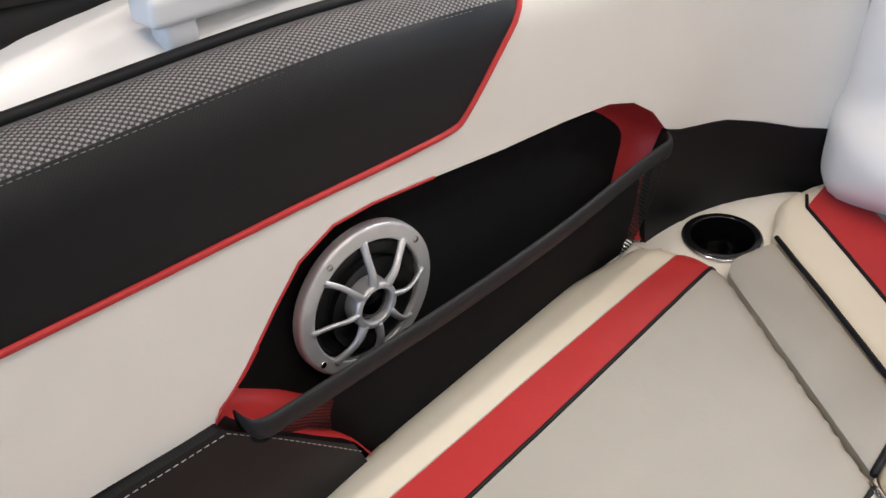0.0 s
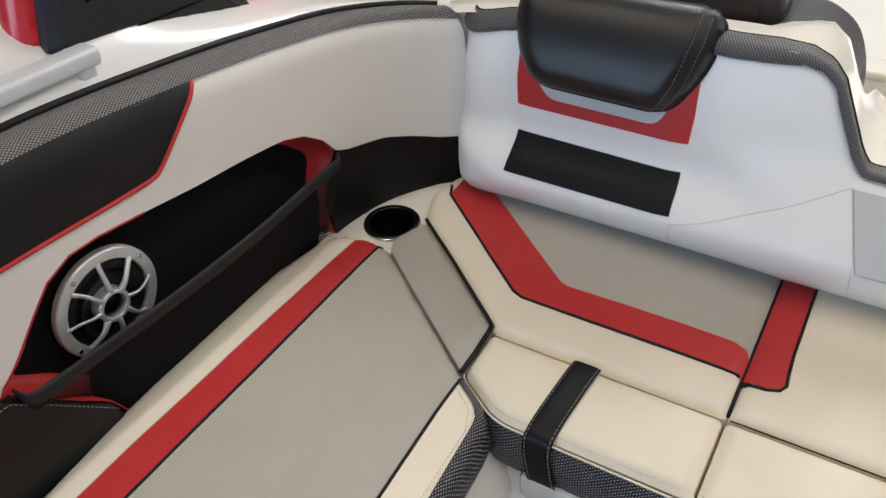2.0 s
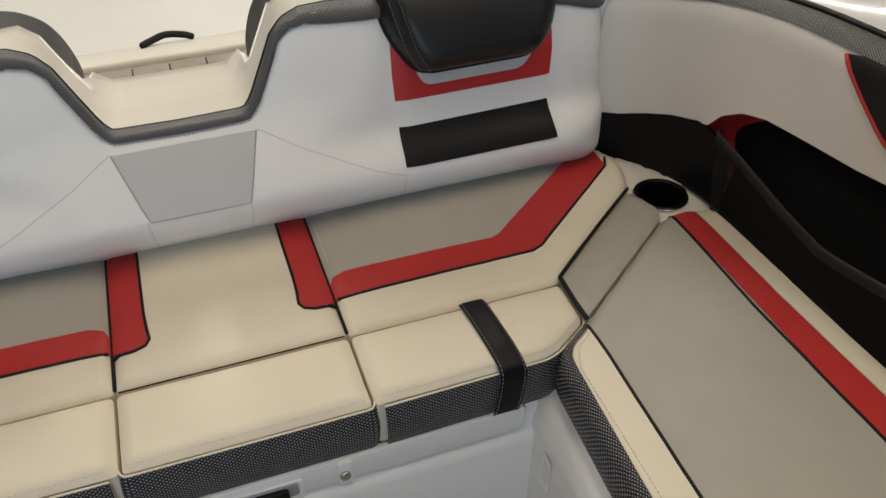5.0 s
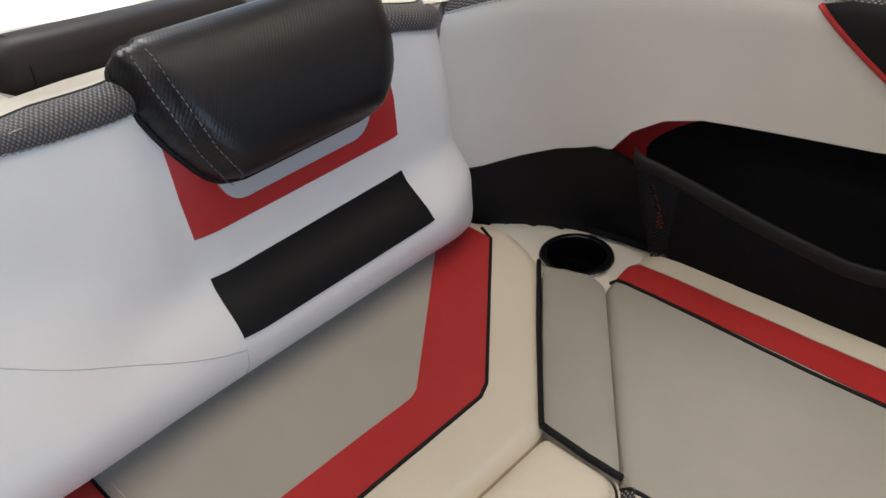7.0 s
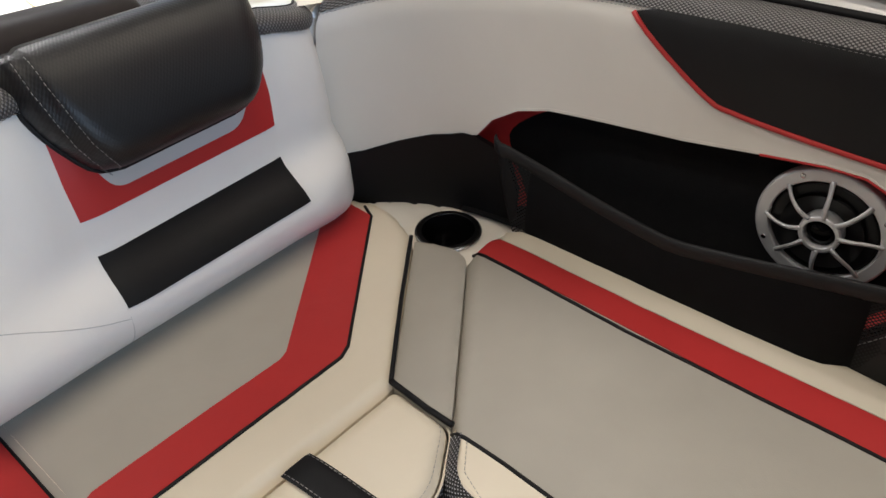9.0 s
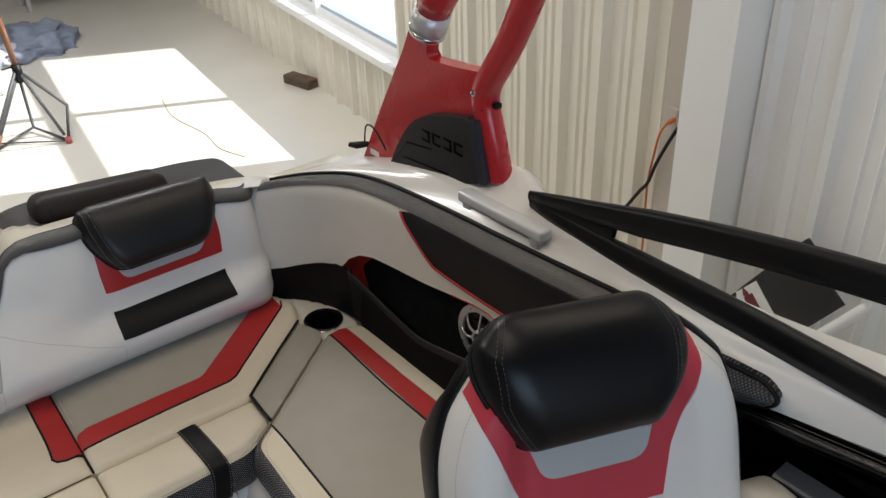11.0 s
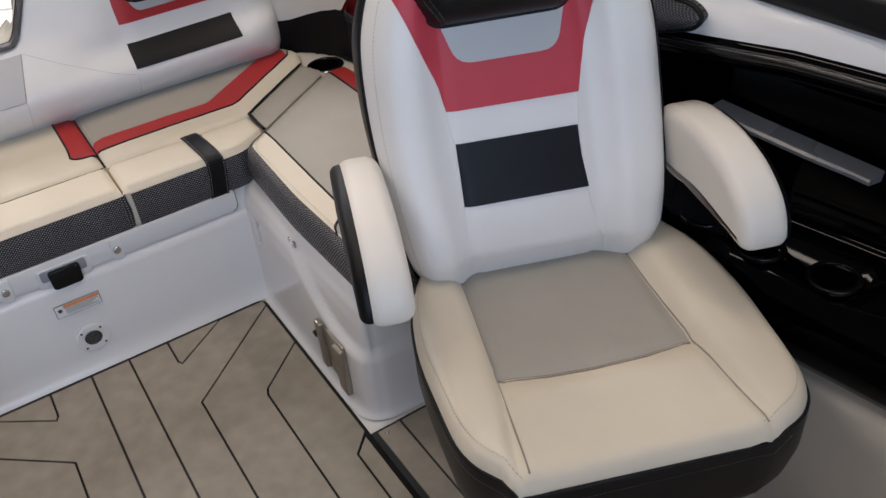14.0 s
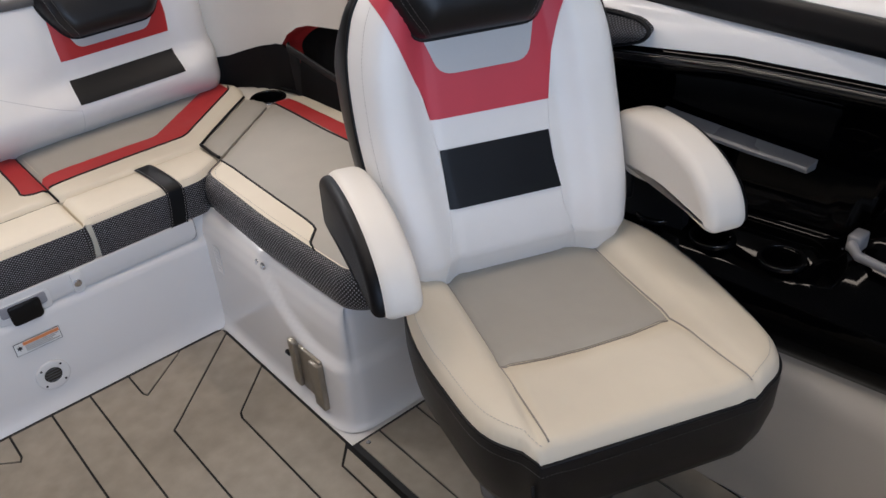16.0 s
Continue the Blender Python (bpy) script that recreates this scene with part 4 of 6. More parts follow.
def coaming(sign):
    c = thing("coaming_panel", "white vinyl cockpit side panel with black storage pocket and red piping", "side panel", "cockpit side panels")
    srf = side_at(sign)
    aft_by = lambda y: 0.034 * min(1, max(0, (y - 0.08) / 0.25)) if sign > 0 else 0.0
    pocket = [(y + aft_by(y), z - (lerp([(0.10, 0.024), (0.35, 0.016)], y) if sign > 0 else 0.0)) for y, z in POCKET]
    brow = [(y + aft_by(0.30) * max(0, 1 - (y - 0.38) / 0.08), z - (0.004 if sign > 0 else 0.0)) for y, z in ((0.380, 0.584), (0.412, 0.578), (0.463, 0.572), (0.510, 0.557), (0.557, 0.539), (0.600, 0.534))]
    ys = [0.60 - 0.02 * k for k in range(75)]
    if sign > 0:
        ys = [y for y in ys if y > -0.67]
    top = [(y, coam(sign, y)) for y in ys]
    out = [(y, z - 0.004) for y, z in brow[::-1]] + pocket[::-1] + ([(-0.50, 0.616), (-0.60, 0.615), (-0.64, 0.740), (ys[-1], 0.780)] if sign > 0 else [(-0.50, 0.616), (-0.70, 0.615), (ys[-1], 0.61)]) + top[::-1]
    part("cover", sheet(oriented(out, sign), srf, 0.02, 0.0), COAMWHITE, c)

    def on_side(pts, off, step=0.015):
        res = []
        for p in walk_line([(y, z, 0) for y, z in pts], step):
            q, n = srf(p.x, p.y)
            res.append(Vector(q) + Vector(n) * off)
        return res

    # black upper panel with red piping
    low = [(0.090, 0.866), (0.04, 0.826), (-0.022, 0.779), (-0.05, 0.770), (-0.12, 0.773), (-0.33, 0.784), (-0.88, 0.795)]
    if sign > 0:
        low = [(0.140, 0.846), (0.076, 0.800), (0.005, 0.758), (-0.035, 0.750), (-0.12, 0.745), (-0.33, 0.739), (-0.62, 0.734)]
    up = [(y, coam(sign, y) - 0.001) for y in [low[-1][0] + 0.04 * k for k in range(25)] if y < low[0][0]]
    part("upper_panel", sheet(oriented(low + up, sign), srf, 0.025, 0.003, 0.004, uv=lambda u, v: (u, v)), CARBON, c, "black carbon-weave upper panel")
    part("red_piping", tube(on_side(smooth_table(low, 4), 0.003), 0.0038, seg=8), RED, c, "red vinyl piping")
    part("seam", tube(on_side([(y, z + 0.004) for y, z in brow[::-1] + pocket[::-1]], -0.0004), 0.0009, seg=5), COAMWHITE, c)
    part("pocket_piping", tube(on_side([p for p in pocket if p[0] < 0.03], -0.0005), 0.0020, seg=6), RED, c, "red piping round the pocket")
    # mesh roll along the top and its black bead
    rows, keep = [], [y for y in ys if y > (-0.80 if sign > 0 else -0.885)]
    for dx, dz in ((-0.003, -0.002), (0.004, 0.010), (0.014, 0.017), (0.026, 0.020), (0.038, 0.018)):
        taper = [min(1, (y + 0.90) / 0.25) for y in keep]
        rows.append([(sign * (lerp(SIDE, y) + 0.1 * (coam(sign, y) - 0.75) + 0.010 + dx * t), y, coam(sign, y) + dz * t) for y, t in zip(keep, taper)])
    bm = loft(rows)
    bm.verts.index_update()
    layer, n = bm.loops.layers.uv.new("UVMap"), len(keep)
    for f in bm.faces:
        for l in f.loops:
            l[layer].uv = (l.vert.co.y, (l.vert.index // n) * 0.0130)
    part("mesh_roll", fix_normals(bm), MESH_TOP, c, "silver and black woven mesh roll")
    part("stitching", dashes([Vector(p) + Vector((-sign * 0.0010, 0, -0.003)) for p in rows[0]], 0.004, 0.003, 0.0004), THREAD_MID, c)
    part("bead", tube([Vector(p) + Vector((sign * 0.006, 0, 0.002)) for p in rows[-1]], 0.0065, seg=8), PIPE, c)
    # pocket: red lip, carpeted back, front flap with net
    lip_in = on_side(pocket, 0.0, 0.012)
    deep = [Vector((sign * 0.050, 0, 0)) + p for p in lip_in]
    bm = loft([lip_in, [p.lerp(q, 0.5) for p, q in zip(lip_in, deep)], deep])
    part("pocket_lip", fix_normals(bm), RED, c, "red vinyl pocket lip")
    back = side_at(sign, -0.048)
    part("pocket_back", sheet(oriented([(-0.47, 0.44), (0.40, 0.44), (0.40, 0.62), (0.30, 0.70), (-0.10, 0.77), (-0.30, 0.77), (-0.47, 0.66)], sign), back, 0.03), CARPET, c, "black carpeted pocket back")
    fore = [(-0.330, 0.664), (-0.352, 0.645), (-0.394, 0.612), (-0.345, 0.568), (-0.300, 0.522), (-0.262, 0.482), (-0.24, 0.43)]
    aft = [(0.262, 0.672), (0.290, 0.660), (0.328, 0.630), (0.353, 0.595), (0.338, 0.55), (0.318, 0.50), (0.300, 0.43)]
    dip = (0.028, 0.016) if sign > 0 else (0.0, 0.0)
    for edge, way, low_by, lip in ((fore, 1, dip[0], 0.004), (aft, -1, dip[1], -0.003)):
        edge = [(y + aft_by(y), z - low_by) for y, z in edge]
        rows = [[side_at(sign, s)(y + way * step, z - down)[0] for y, z in smooth_table(edge, 3)] for s, step, down in ((lip, 0.0, 0.0), (-0.014, 0.006, 0.002), (-0.032, 0.014, 0.005), (-0.044, 0.026, 0.008), (-0.0475, 0.040, 0.010))]
        part("pocket_end", fix_normals(loft(rows)), RED, c, "red vinyl pocket end")
    bm = loft([[side_at(sign, s)(y, 0.440)[0] for y in [-0.45 + 0.05 * k for k in range(18)]] for s in ((-0.05, -0.01, 0.016) if sign > 0 else (-0.05, -0.032, -0.014))])
    part("pocket_floor", fix_normals(bm), CARPET, c, "black carpeted pocket floor")
    inn = side_at(sign, 0.030)
    bar = [Vector(inn(y, z - (0.045 * max(0, 1 - abs(y) / 0.34) if sign > 0 else 0))[0]) for y, z in smooth_table(NETBAR, 5)]
    for i in (0, 1, 2, 3):
        e = side_at(sign, (0.006, 0.014, 0.021, 0.027)[i])(bar[i].y, bar[i].z)[0]
        bar[i] = Vector(e)
    for i in (1, 2, 3, 4):
        e = side_at(sign, (0, 0.008, 0.015, 0.022, 0.027)[i])(bar[-i].y, bar[-i].z)[0]
        bar[-i] = Vector(e)
    hem = [[(p.x - sign * u, p.y, p.z + v) for u, v in ((0.0, 0.011), (0.004, 0.008), (0.0055, 0.0), (0.0045, -0.012), (0.001, -0.017), (-0.004, -0.012), (-0.004, 0.006))] for p in bar]
    part("pocket_bar", fix_normals(loft(hem, closed=True, cap=True)), HEM, c, "black elastic hem of the pocket")
    tuck = [(-0.40, -0.006), (-0.17, -0.010), (-0.03, -0.010), (0.23, -0.012), (0.30, -0.006)]
    rows = []
    for t in (0.0, 0.2, 0.4, 0.6, 0.8, 1.0):
        row = []
        for p in bar:
            y = min(p.y, 0.276)
            low_p = Vector(side_at(sign, 0.034 if sign > 0 else lerp(tuck, y))(y, 0.424)[0])
            q = Vector(p).lerp(low_p, t) + Vector((-sign * 0.006 * math.sin(t * math.pi), 0, 0.004 * noise.noise(p * 8)))
            q.x += sign * 0.026 * min(1, 2.5 * t) * min(1, max(0, (-0.24 - p.y) / 0.04))
            row.append(q)
        rows.append(row)
    cut = (sum(1 for p in bar if p.y < -0.27), sum(1 for p in bar if p.y < 0.245))
    for nm, a, b, mat, lb in (("net", 0, cut[0], NET, "black stretch net over the pocket end"), ("pocket_flap", cut[0] - 1, cut[1] + 1, FLAP, "black textured front of the pocket"), ("net", cut[1], len(bar), NET, "black stretch net over the pocket end")):
        bm = uv_box(loft([row[a:b] for row in rows]), lambda co, n: (co.y, co.z))
        part(nm, fix_normals(bm), mat, c, lb)
    # black wrap in the corner behind the cup holder
    wrap = [(pocket[-1][0] + 0.002, pocket[-1][1] - 0.002)] + brow + [(0.600, 0.415), (0.30, 0.415), (0.300, 0.50), (0.325, 0.56)]
    part("corner_wrap", sheet(oriented(wrap, sign), side_at(sign, 0.002), 0.02, 0.001, 0.01), BLACK, c, "black vinyl corner wrap")
    # black lower panel ahead of the pocket
    lowp = [(-0.345, 0.566), (-0.265, 0.485), (-0.25, 0.43), (-1.05, 0.43), (-1.05, 0.612), (-0.50, 0.614), (-0.395, 0.613)]
    part("lower_panel", sheet(oriented(lowp, sign), side_at(sign, 0.012), 0.03, 0.0, 0.03, uv=lambda u, v: (u, v)), CARBON, c, "black carbon-weave lower panel")
    part("stitching", dashes([Vector(side_at(sign, 0.0135)(y, z)[0]) for y, z in [(-0.26, 0.472), (-0.335, 0.552), (-0.39, 0.606), (-0.50, 0.608), (-1.0, 0.606)]]), THREAD, c)
    return c


HEM = material("black_elastic_hem", (0.012, 0.012, 0.013), 0.55, vary=0.15, scale=60, bump=0.3, bump_scale=700, spec=0.3)
FLAP = material("black_stretch_fabric", (0.005, 0.005, 0.0055), 0.8, vary=0.2, scale=60, bump=0.3, bump_scale=700, spec=0.12)
# net: see-through weave
NET = material("black_net", (0.012, 0.012, 0.013), 0.8, spec=0.2)
nt = NET.node_tree
p = nt.nodes["Principled BSDF"]
co, sep = nt.nodes.new("ShaderNodeTexCoord"), nt.nodes.new("ShaderNodeSeparateXYZ")
nt.links.new(co.outputs["UV"], sep.inputs[0])
waves = []
for axis, k in ((0, 900.0), (1, 900.0)):
    mul, sn = nt.nodes.new("ShaderNodeMath"), nt.nodes.new("ShaderNodeMath")
    mul.operation, sn.operation, mul.inputs[1].default_value = "MULTIPLY", "SINE", k
    nt.links.new(sep.outputs[axis], mul.inputs[0])
    nt.links.new(mul.outputs[0], sn.inputs[0])
    waves.append(sn.outputs[0])
both, gt = nt.nodes.new("ShaderNodeMath"), nt.nodes.new("ShaderNodeMath")
both.operation, gt.operation, gt.inputs[1].default_value = "MULTIPLY", "LESS_THAN", 0.22
nt.links.new(waves[0], both.inputs[0])
nt.links.new(waves[1], both.inputs[1])
nt.links.new(both.outputs[0], gt.inputs[0])
nt.links.new(gt.outputs[0], p.inputs["Alpha"])

for sg in (-1, 1):
    coaming(sg)


def speaker(sign):
    s = thing("speaker", "round silver-ringed cockpit speaker with a spoked grille and black cone", "speaker", "cockpit speakers")
    q, n = side_at(sign, -0.036)(-0.181, 0.613)
    zax = Vector(n)
    xax = Vector((0, 0, 1)).cross(zax).normalized()
    m = Matrix.Translation(Vector(q)) @ Matrix((xax, zax.cross(xax), zax)).transposed().to_4x4()

    def go(name, bm, mat, label=""):
        bmesh.ops.transform(bm, matrix=m, verts=bm.verts)
        return part(name, bm, mat, s, label)

    go("outer_ring", ring(0.074, 0.094, 0.013, 48), ALU, "brushed silver ring")
    go("basket", disc(0.080, 0.004, 0.001, 40), BLACKMAT)
    go("surround", ring(0.055, 0.072, 0.010, 40), BLACKMAT)
    rows = []
    for r, z in ((0.056, 0.006), (0.040, -0.002), (0.024, -0.010)):
        rows.append([(r * math.cos(k * 2 * math.pi / 36), r * math.sin(k * 2 * math.pi / 36), z + 0.012) for k in range(36)])
    go("cone", fix_normals(loft(rows, closed=True)), BLACKMAT)
    go("hub_ring", ring(0.021, 0.029, 0.026, 32), ALU)
    bm = bmesh.new()
    bmesh.ops.create_uvsphere(bm, u_segments=20, v_segments=10, radius=0.0205, matrix=Matrix.Translation((0, 0, 0.013)) @ Matrix.Diagonal((1, 1, 0.55, 1)))
    go("dome", bm, BLACKGLOSS)
    for k in range(8):
        a = k * math.pi / 4 + math.pi / 2 + sign * 0.05
        bow = sign * (0.07 if k % 4 in (1, 2) else -0.03)
        pts = [(r * math.cos(a + bend), r * math.sin(a + bend), z) for r, bend, z in ((0.026, 0, 0.022), (0.042, bow, 0.024), (0.060, bow * 0.9, 0.019), (0.078, 0.0, 0.011))]
        go("spoke", tube(smooth_table(pts, 4), [0.0062, 0.0058, 0.0054, 0.0050, 0.0047, 0.0045, 0.0044, 0.0043, 0.0043, 0.0044, 0.0046, 0.0050, 0.0055], seg=8, flat=0.6), ALU)
    for a in (30, 120, 210, 300):
        go("screw", disc(0.004, 0.003, 0.001, 12, pose(0.085 * math.cos(radians(a)), 0.085 * math.sin(radians(a)), 0.0115)), CHROME)
    return s


for sg in (-1, 1):
    speaker(sg)


def corner_ledge(sign):
    """Moulded corner shelf with a cup holder let in."""
    l = thing("corner_ledge", "ivory moulded corner shelf behind the seats", "shelf", "corner shelves")
    out = fillet([(0.868, 0.412), (0.872, 0.345), (0.862, 0.27), (0.99, 0.255), (1.045, 0.265), (1.035, 0.36), (1.01, 0.43), (0.96, 0.52), (0.90, 0.585), (0.88, 0.56), (0.895, 0.49)], 0.015)
    out = [(sign * x, y) for x, y in out]
    area = sum(a[0] * b[1] - a[1] * b[0] for a, b in zip(out, out[1:] + out[:1]))
    out = out if area > 0 else out[::-1]
    hole = [(sign * 0.934 + 0.047 * math.cos(a * math.pi / 16), 0.377 - 0.047 * math.sin(a * math.pi / 16)) for a in range(33)]
    k = min(range(len(out)), key=lambda i: (out[i][0] - hole[0][0]) ** 2 + (out[i][1] - hole[0][1]) ** 2)
    key = out[: k + 1] + hole + out[k:]
    pad = Pad(out, 0.428, 0.010, 0.0)
    part("shelf", sheet(key, lambda x, y: ((x, y, pad.z(x, y)), (0, 0, 1)), 0.02), GELWARM, l)
    pad.side("shelf_side", GELWARM, l, 0.33)
    part("bracket", box((0.03, 0.05, 0.03), (sign * 1.012, 0.255, 0.424), 0.006), GELWARM, l)
    cup = thing("cup_holder", "black cup holder with a polished steel rim in the corner shelf", "cup holder", "cockpit cup holders")
    m = pose(sign * 0.934, 0.377, 0.4285)
    part("rim", ring(0.046, 0.0565, 0.007, 48, m), CUPGLOSS, cup, "black gloss rim")
    part("bead", tube([m @ Vector((0.0565 * math.cos(a * math.pi / 24), 0.0565 * math.sin(a * math.pi / 24), 0.002)) for a in range(48)], 0.003, closed=True, seg=6), CHROME, cup, "polished steel bead")
    rows = [[m @ Vector((r * math.cos(k * math.pi / 18), r * math.sin(k * math.pi / 18), z)) for k in range(36)] for r, z in ((0.0465, 0.006), (0.044, -0.01), (0.042, -0.05), (0.0415, -0.085), (0.02, -0.086), (0.002, -0.0865))]
    part("well", loft(rows, closed=True), CUPGLOSS, cup)
    return l


for sg in (-1, 1):
    corner_ledge(sg)


# ------------------------------------------------------------------ gunwales, deck and hull
def gunwale(sign):
    g = thing("gunwale", "glossy white gelcoat side deck and hull side", "side deck", "side decks", "structure")
    ys = [0.62 - 0.04 * k for k in range(66)]
    rows = []
    for y in ys:
        z = coam(sign, y)
        x = lerp(SIDE, y) + 0.1 * (z - 0.75) + 0.062
        wide = lerp([(-2.0, 1.36), (-0.3, 1.345), (0.3, 1.34), (0.62, 1.33)], y)
        lift = lerp([(-2.0, 0.04), (-0.5, 0.045), (-0.2, 0.07), (-0.05, 0.09), (0.1, 0.08), (0.3, 0.03), (0.45, 0.0), (0.62, -0.02)], y)
        near = min(1, max(0, (y + 0.32) / 0.22))
        rows.append([(sign * a, y, b) for a, b in (
            (x - 0.038, z - 0.085), (x - 0.03, z - 0.02), (x, z + 0.006), (x + 0.012, z + 0.020), (x + 0.05, z + 0.020 + lift * 0.35), (x + 0.10, z + 0.02 + lift * 0.8), (x + 0.13, z + 0.02 + lift * (0.3 + 0.7 * near)),
            (max(x + 0.16, wide - 0.05), z + 0.018 + lift * near - 0.05 * (1 - near)), (max(x + 0.18, wide - 0.015), z + 0.005 + lift * near - 0.08 * (1 - near)), (max(x + 0.19, wide), z - 0.03 - 0.08 * (1 - near)), (max(x + 0.19, wide), z - 0.14), (wide - 0.01, z - 0.15), (wide - 0.06, 0.2), (wide - 0.22, -0.25), (wide - 0.75, -0.50))])
    part("moulding", fix_normals(loft(rows)), GEL, g)
    part("rub_rail", tube([(sign * (max(lerp(SIDE, y) + 0.27, 1.345)), y, coam(sign, y) - 0.06) for y in ys], 0.016, seg=8), BLACKMAT, g)
    return g


for sg in (-1, 1):
    gunwale(sg)

deck = thing("aft_deck", "glossy ivory gelcoat aft deck with a moulded centre step", "deck", kind="structure")
cols = [k * 0.03 for k in range(-45, 46)]
TRAY = smooth_table([(0.0, 0.666), (0.118, 0.667), (0.145, 0.682), (0.175, 0.745), (0.203, 0.808), (0.235, 0.844), (0.30, 0.853), (0.6, 0.838), (0.80, 0.820), (0.93, 0.795), (1.02, 0.765), (1.1, 0.752), (1.25, 0.742), (1.31, 0.72), (1.335, 0.68), (1.34, 0.62)], 4)
rows = []
for y, drop, wide in ((0.598, 0.0, 1), (0.63, 0.0, 1), (0.68, 0.0, 1), (0.72, -0.002, 1), (0.745, -0.004, 1), (0.765, -0.004, 1), (0.785, -0.005, 1), (0.805, -0.006, 1), (0.83, -0.006, 1), (0.90, -0.01, 1), (0.955, -0.018, 1), (0.985, -0.035, 1), (1.0, -0.075, 1), (1.005, -0.2, 1), (1.005, -0.42, 1), (1.005, -0.60, 1)):
    row = []
    for x in cols:
        z = lerp(TRAY, abs(x))
        fall = min(1, max(0, (y - lerp([(0.22, 0.800), (0.34, 0.690)], abs(x))) / 0.06))
        z -= 0.35 * max(0, y - 0.66) * min(1, max(0, (abs(x) - 0.88) / 0.1))
        z = z if abs(x) < 0.16 else max(0.655, z - 0.17 * fall * fall * min(1, max(0, (1.0 - abs(x)) / 0.1)))
        row.append((x, y - 0.085 * max(0, 1 - max(0, abs(x) - 0.2) / 0.15) * max(0, (y - 0.63) / 0.375), max(0.30, z + drop)))
    rows.append(row)
part("moulding", fix_normals(loft(rows)), GELWARM, deck)

platform = thing("swim_platform", "grey plank decking on a white swim platform behind the boat", "platform", kind="structure")
part("slab", box((2.3, 0.70, 0.14), (0, 1.325, 0.270), 0.02), GEL, platform)
for k in range(18):
    part("plank", box((0.101, 0.56, 0.008), (-0.891 + 0.105 * k, 1.27, 0.344), 0.002), TEAK, platform)
part("plank_bed", box((1.9, 0.565, 0.004), (0.001, 1.27, 0.3405)), GROOVE, platform)
part("edge_lip", box((2.28, 0.10, 0.03), (0, 1.612, 0.347), 0.012, 3), GELWARM, platform)
tow_strap = thing("dark_strap", "crumpled black strap lying on the platform edge", "strap")
part("webbing", tube(smooth_table([(-0.07, 1.640, 0.366), (-0.03, 1.655, 0.375), (0.01, 1.668, 0.380), (0.06, 1.660, 0.376), (0.09, 1.652, 0.366)], 5), [0.005] + [0.011] * 19 + [0.005], seg=8, flat=0.4), BLACKMAT, tow_strap)

MESH_AFT = woven("dark_brown_mesh_fabric", (0.020, 0.018, 0.019), (0.075, 0.066, 0.066), (0.0036, 0.0032), "weave", 0.5, 0.2, 0.6)
AFTBROWN = material("dark_brown_vinyl", (0.022, 0.018, 0.019), 0.5, vary=0.1, bump=0.1, spec=0.25)
for sg in (-1, 1):
    b = thing("aft_cushion", "dark mesh-covered rear-facing seat cushion behind the aft deck", "cushion", "aft cushions")
    pts = fillet([(0.176, 0.40), (0.176, 0.64), (0.188, 0.695), (0.215, 0.752), (0.27, 0.786), (0.35, 0.794), (0.60, 0.784), (0.80, 0.772), (0.925, 0.752), (0.968, 0.715), (0.975, 0.40)], [0, 0.02, 0.03, 0.03, 0.03, 0.04, 0.05, 0.05, 0.04, 0.03, 0], 4)
    pts = [(sg * x, z) for x, z in pts]
    bm = prism(pts, -0.975, -0.742, 0.035, 4, pose(0, 0, 0, 90))
    part("pad", uv_box(fix_normals(bm), lambda c, n: (c.x + c.z * 0.4, c.y + c.z)), MESH_AFT, b)
    part("piping", tube([(x, 0.774, z + 0.001) for x, z in pts[4:-6]], 0.004, seg=6), PIPE, b)
    h = thing("aft_bolster", "dark brown vinyl bolster on the rear-facing cushion", "bolster", "aft bolsters")
    bm = box((0.38, 0.13, 0.085), (0, 0, 0), 0.038, 5)
    bmesh.ops.transform(bm, matrix=pose(sg * 0.522, 0.862, 0.795, -10, sg * 5, 0), verts=bm.verts)
    part("pad", bm, AFTBROWN, h)
    for e in (-0.150, 0.150):
        loop = [pose(sg * 0.522, 0.862, 0.795, -10, sg * 5, 0) @ Vector((e, 0.0655 * math.cos(k * math.pi / 14), 0.043 * math.sin(k * math.pi / 14))) for k in range(28)]
        part("seam", tube(loop, 0.0016, closed=True, seg=5), PIPE, h)

# grab handles on the side decks
HANDLE = material("silver_grey_moulding", (0.64, 0.65, 0.67), 0.30, vary=0.03, coat=0.1)
for sg in (-1, 1):
    h = thing("grab_handle", "silver-grey moulded grab handle on the white side deck", "grab handle", "side deck handles")
    rise = math.degrees(math.atan2(coam(sg, -0.285) - coam(sg, -0.01), 0.275))
    bm = box((0.040, 0.300, 0.028), (0, 0, 0), 0.007, 4)
    for v in bm.verts:
        v.co.x += sg * 0.006 * math.cos(v.co.y / 0.29 * math.pi)
    bmesh.ops.transform(bm, matrix=pose(sg * 1.176, -0.148, (coam(sg, -0.01) + coam(sg, -0.285)) / 2 + 0.055, -rise, 0, 0), verts=bm.verts)
    part("bar", bm, HANDLE, h)
    for y in (-0.026, -0.270):
        part("foot", box((0.030, 0.034, 0.042), (sg * 1.176, y, coam(sg, y) + 0.036), 0.008, 3), HANDLE, h)

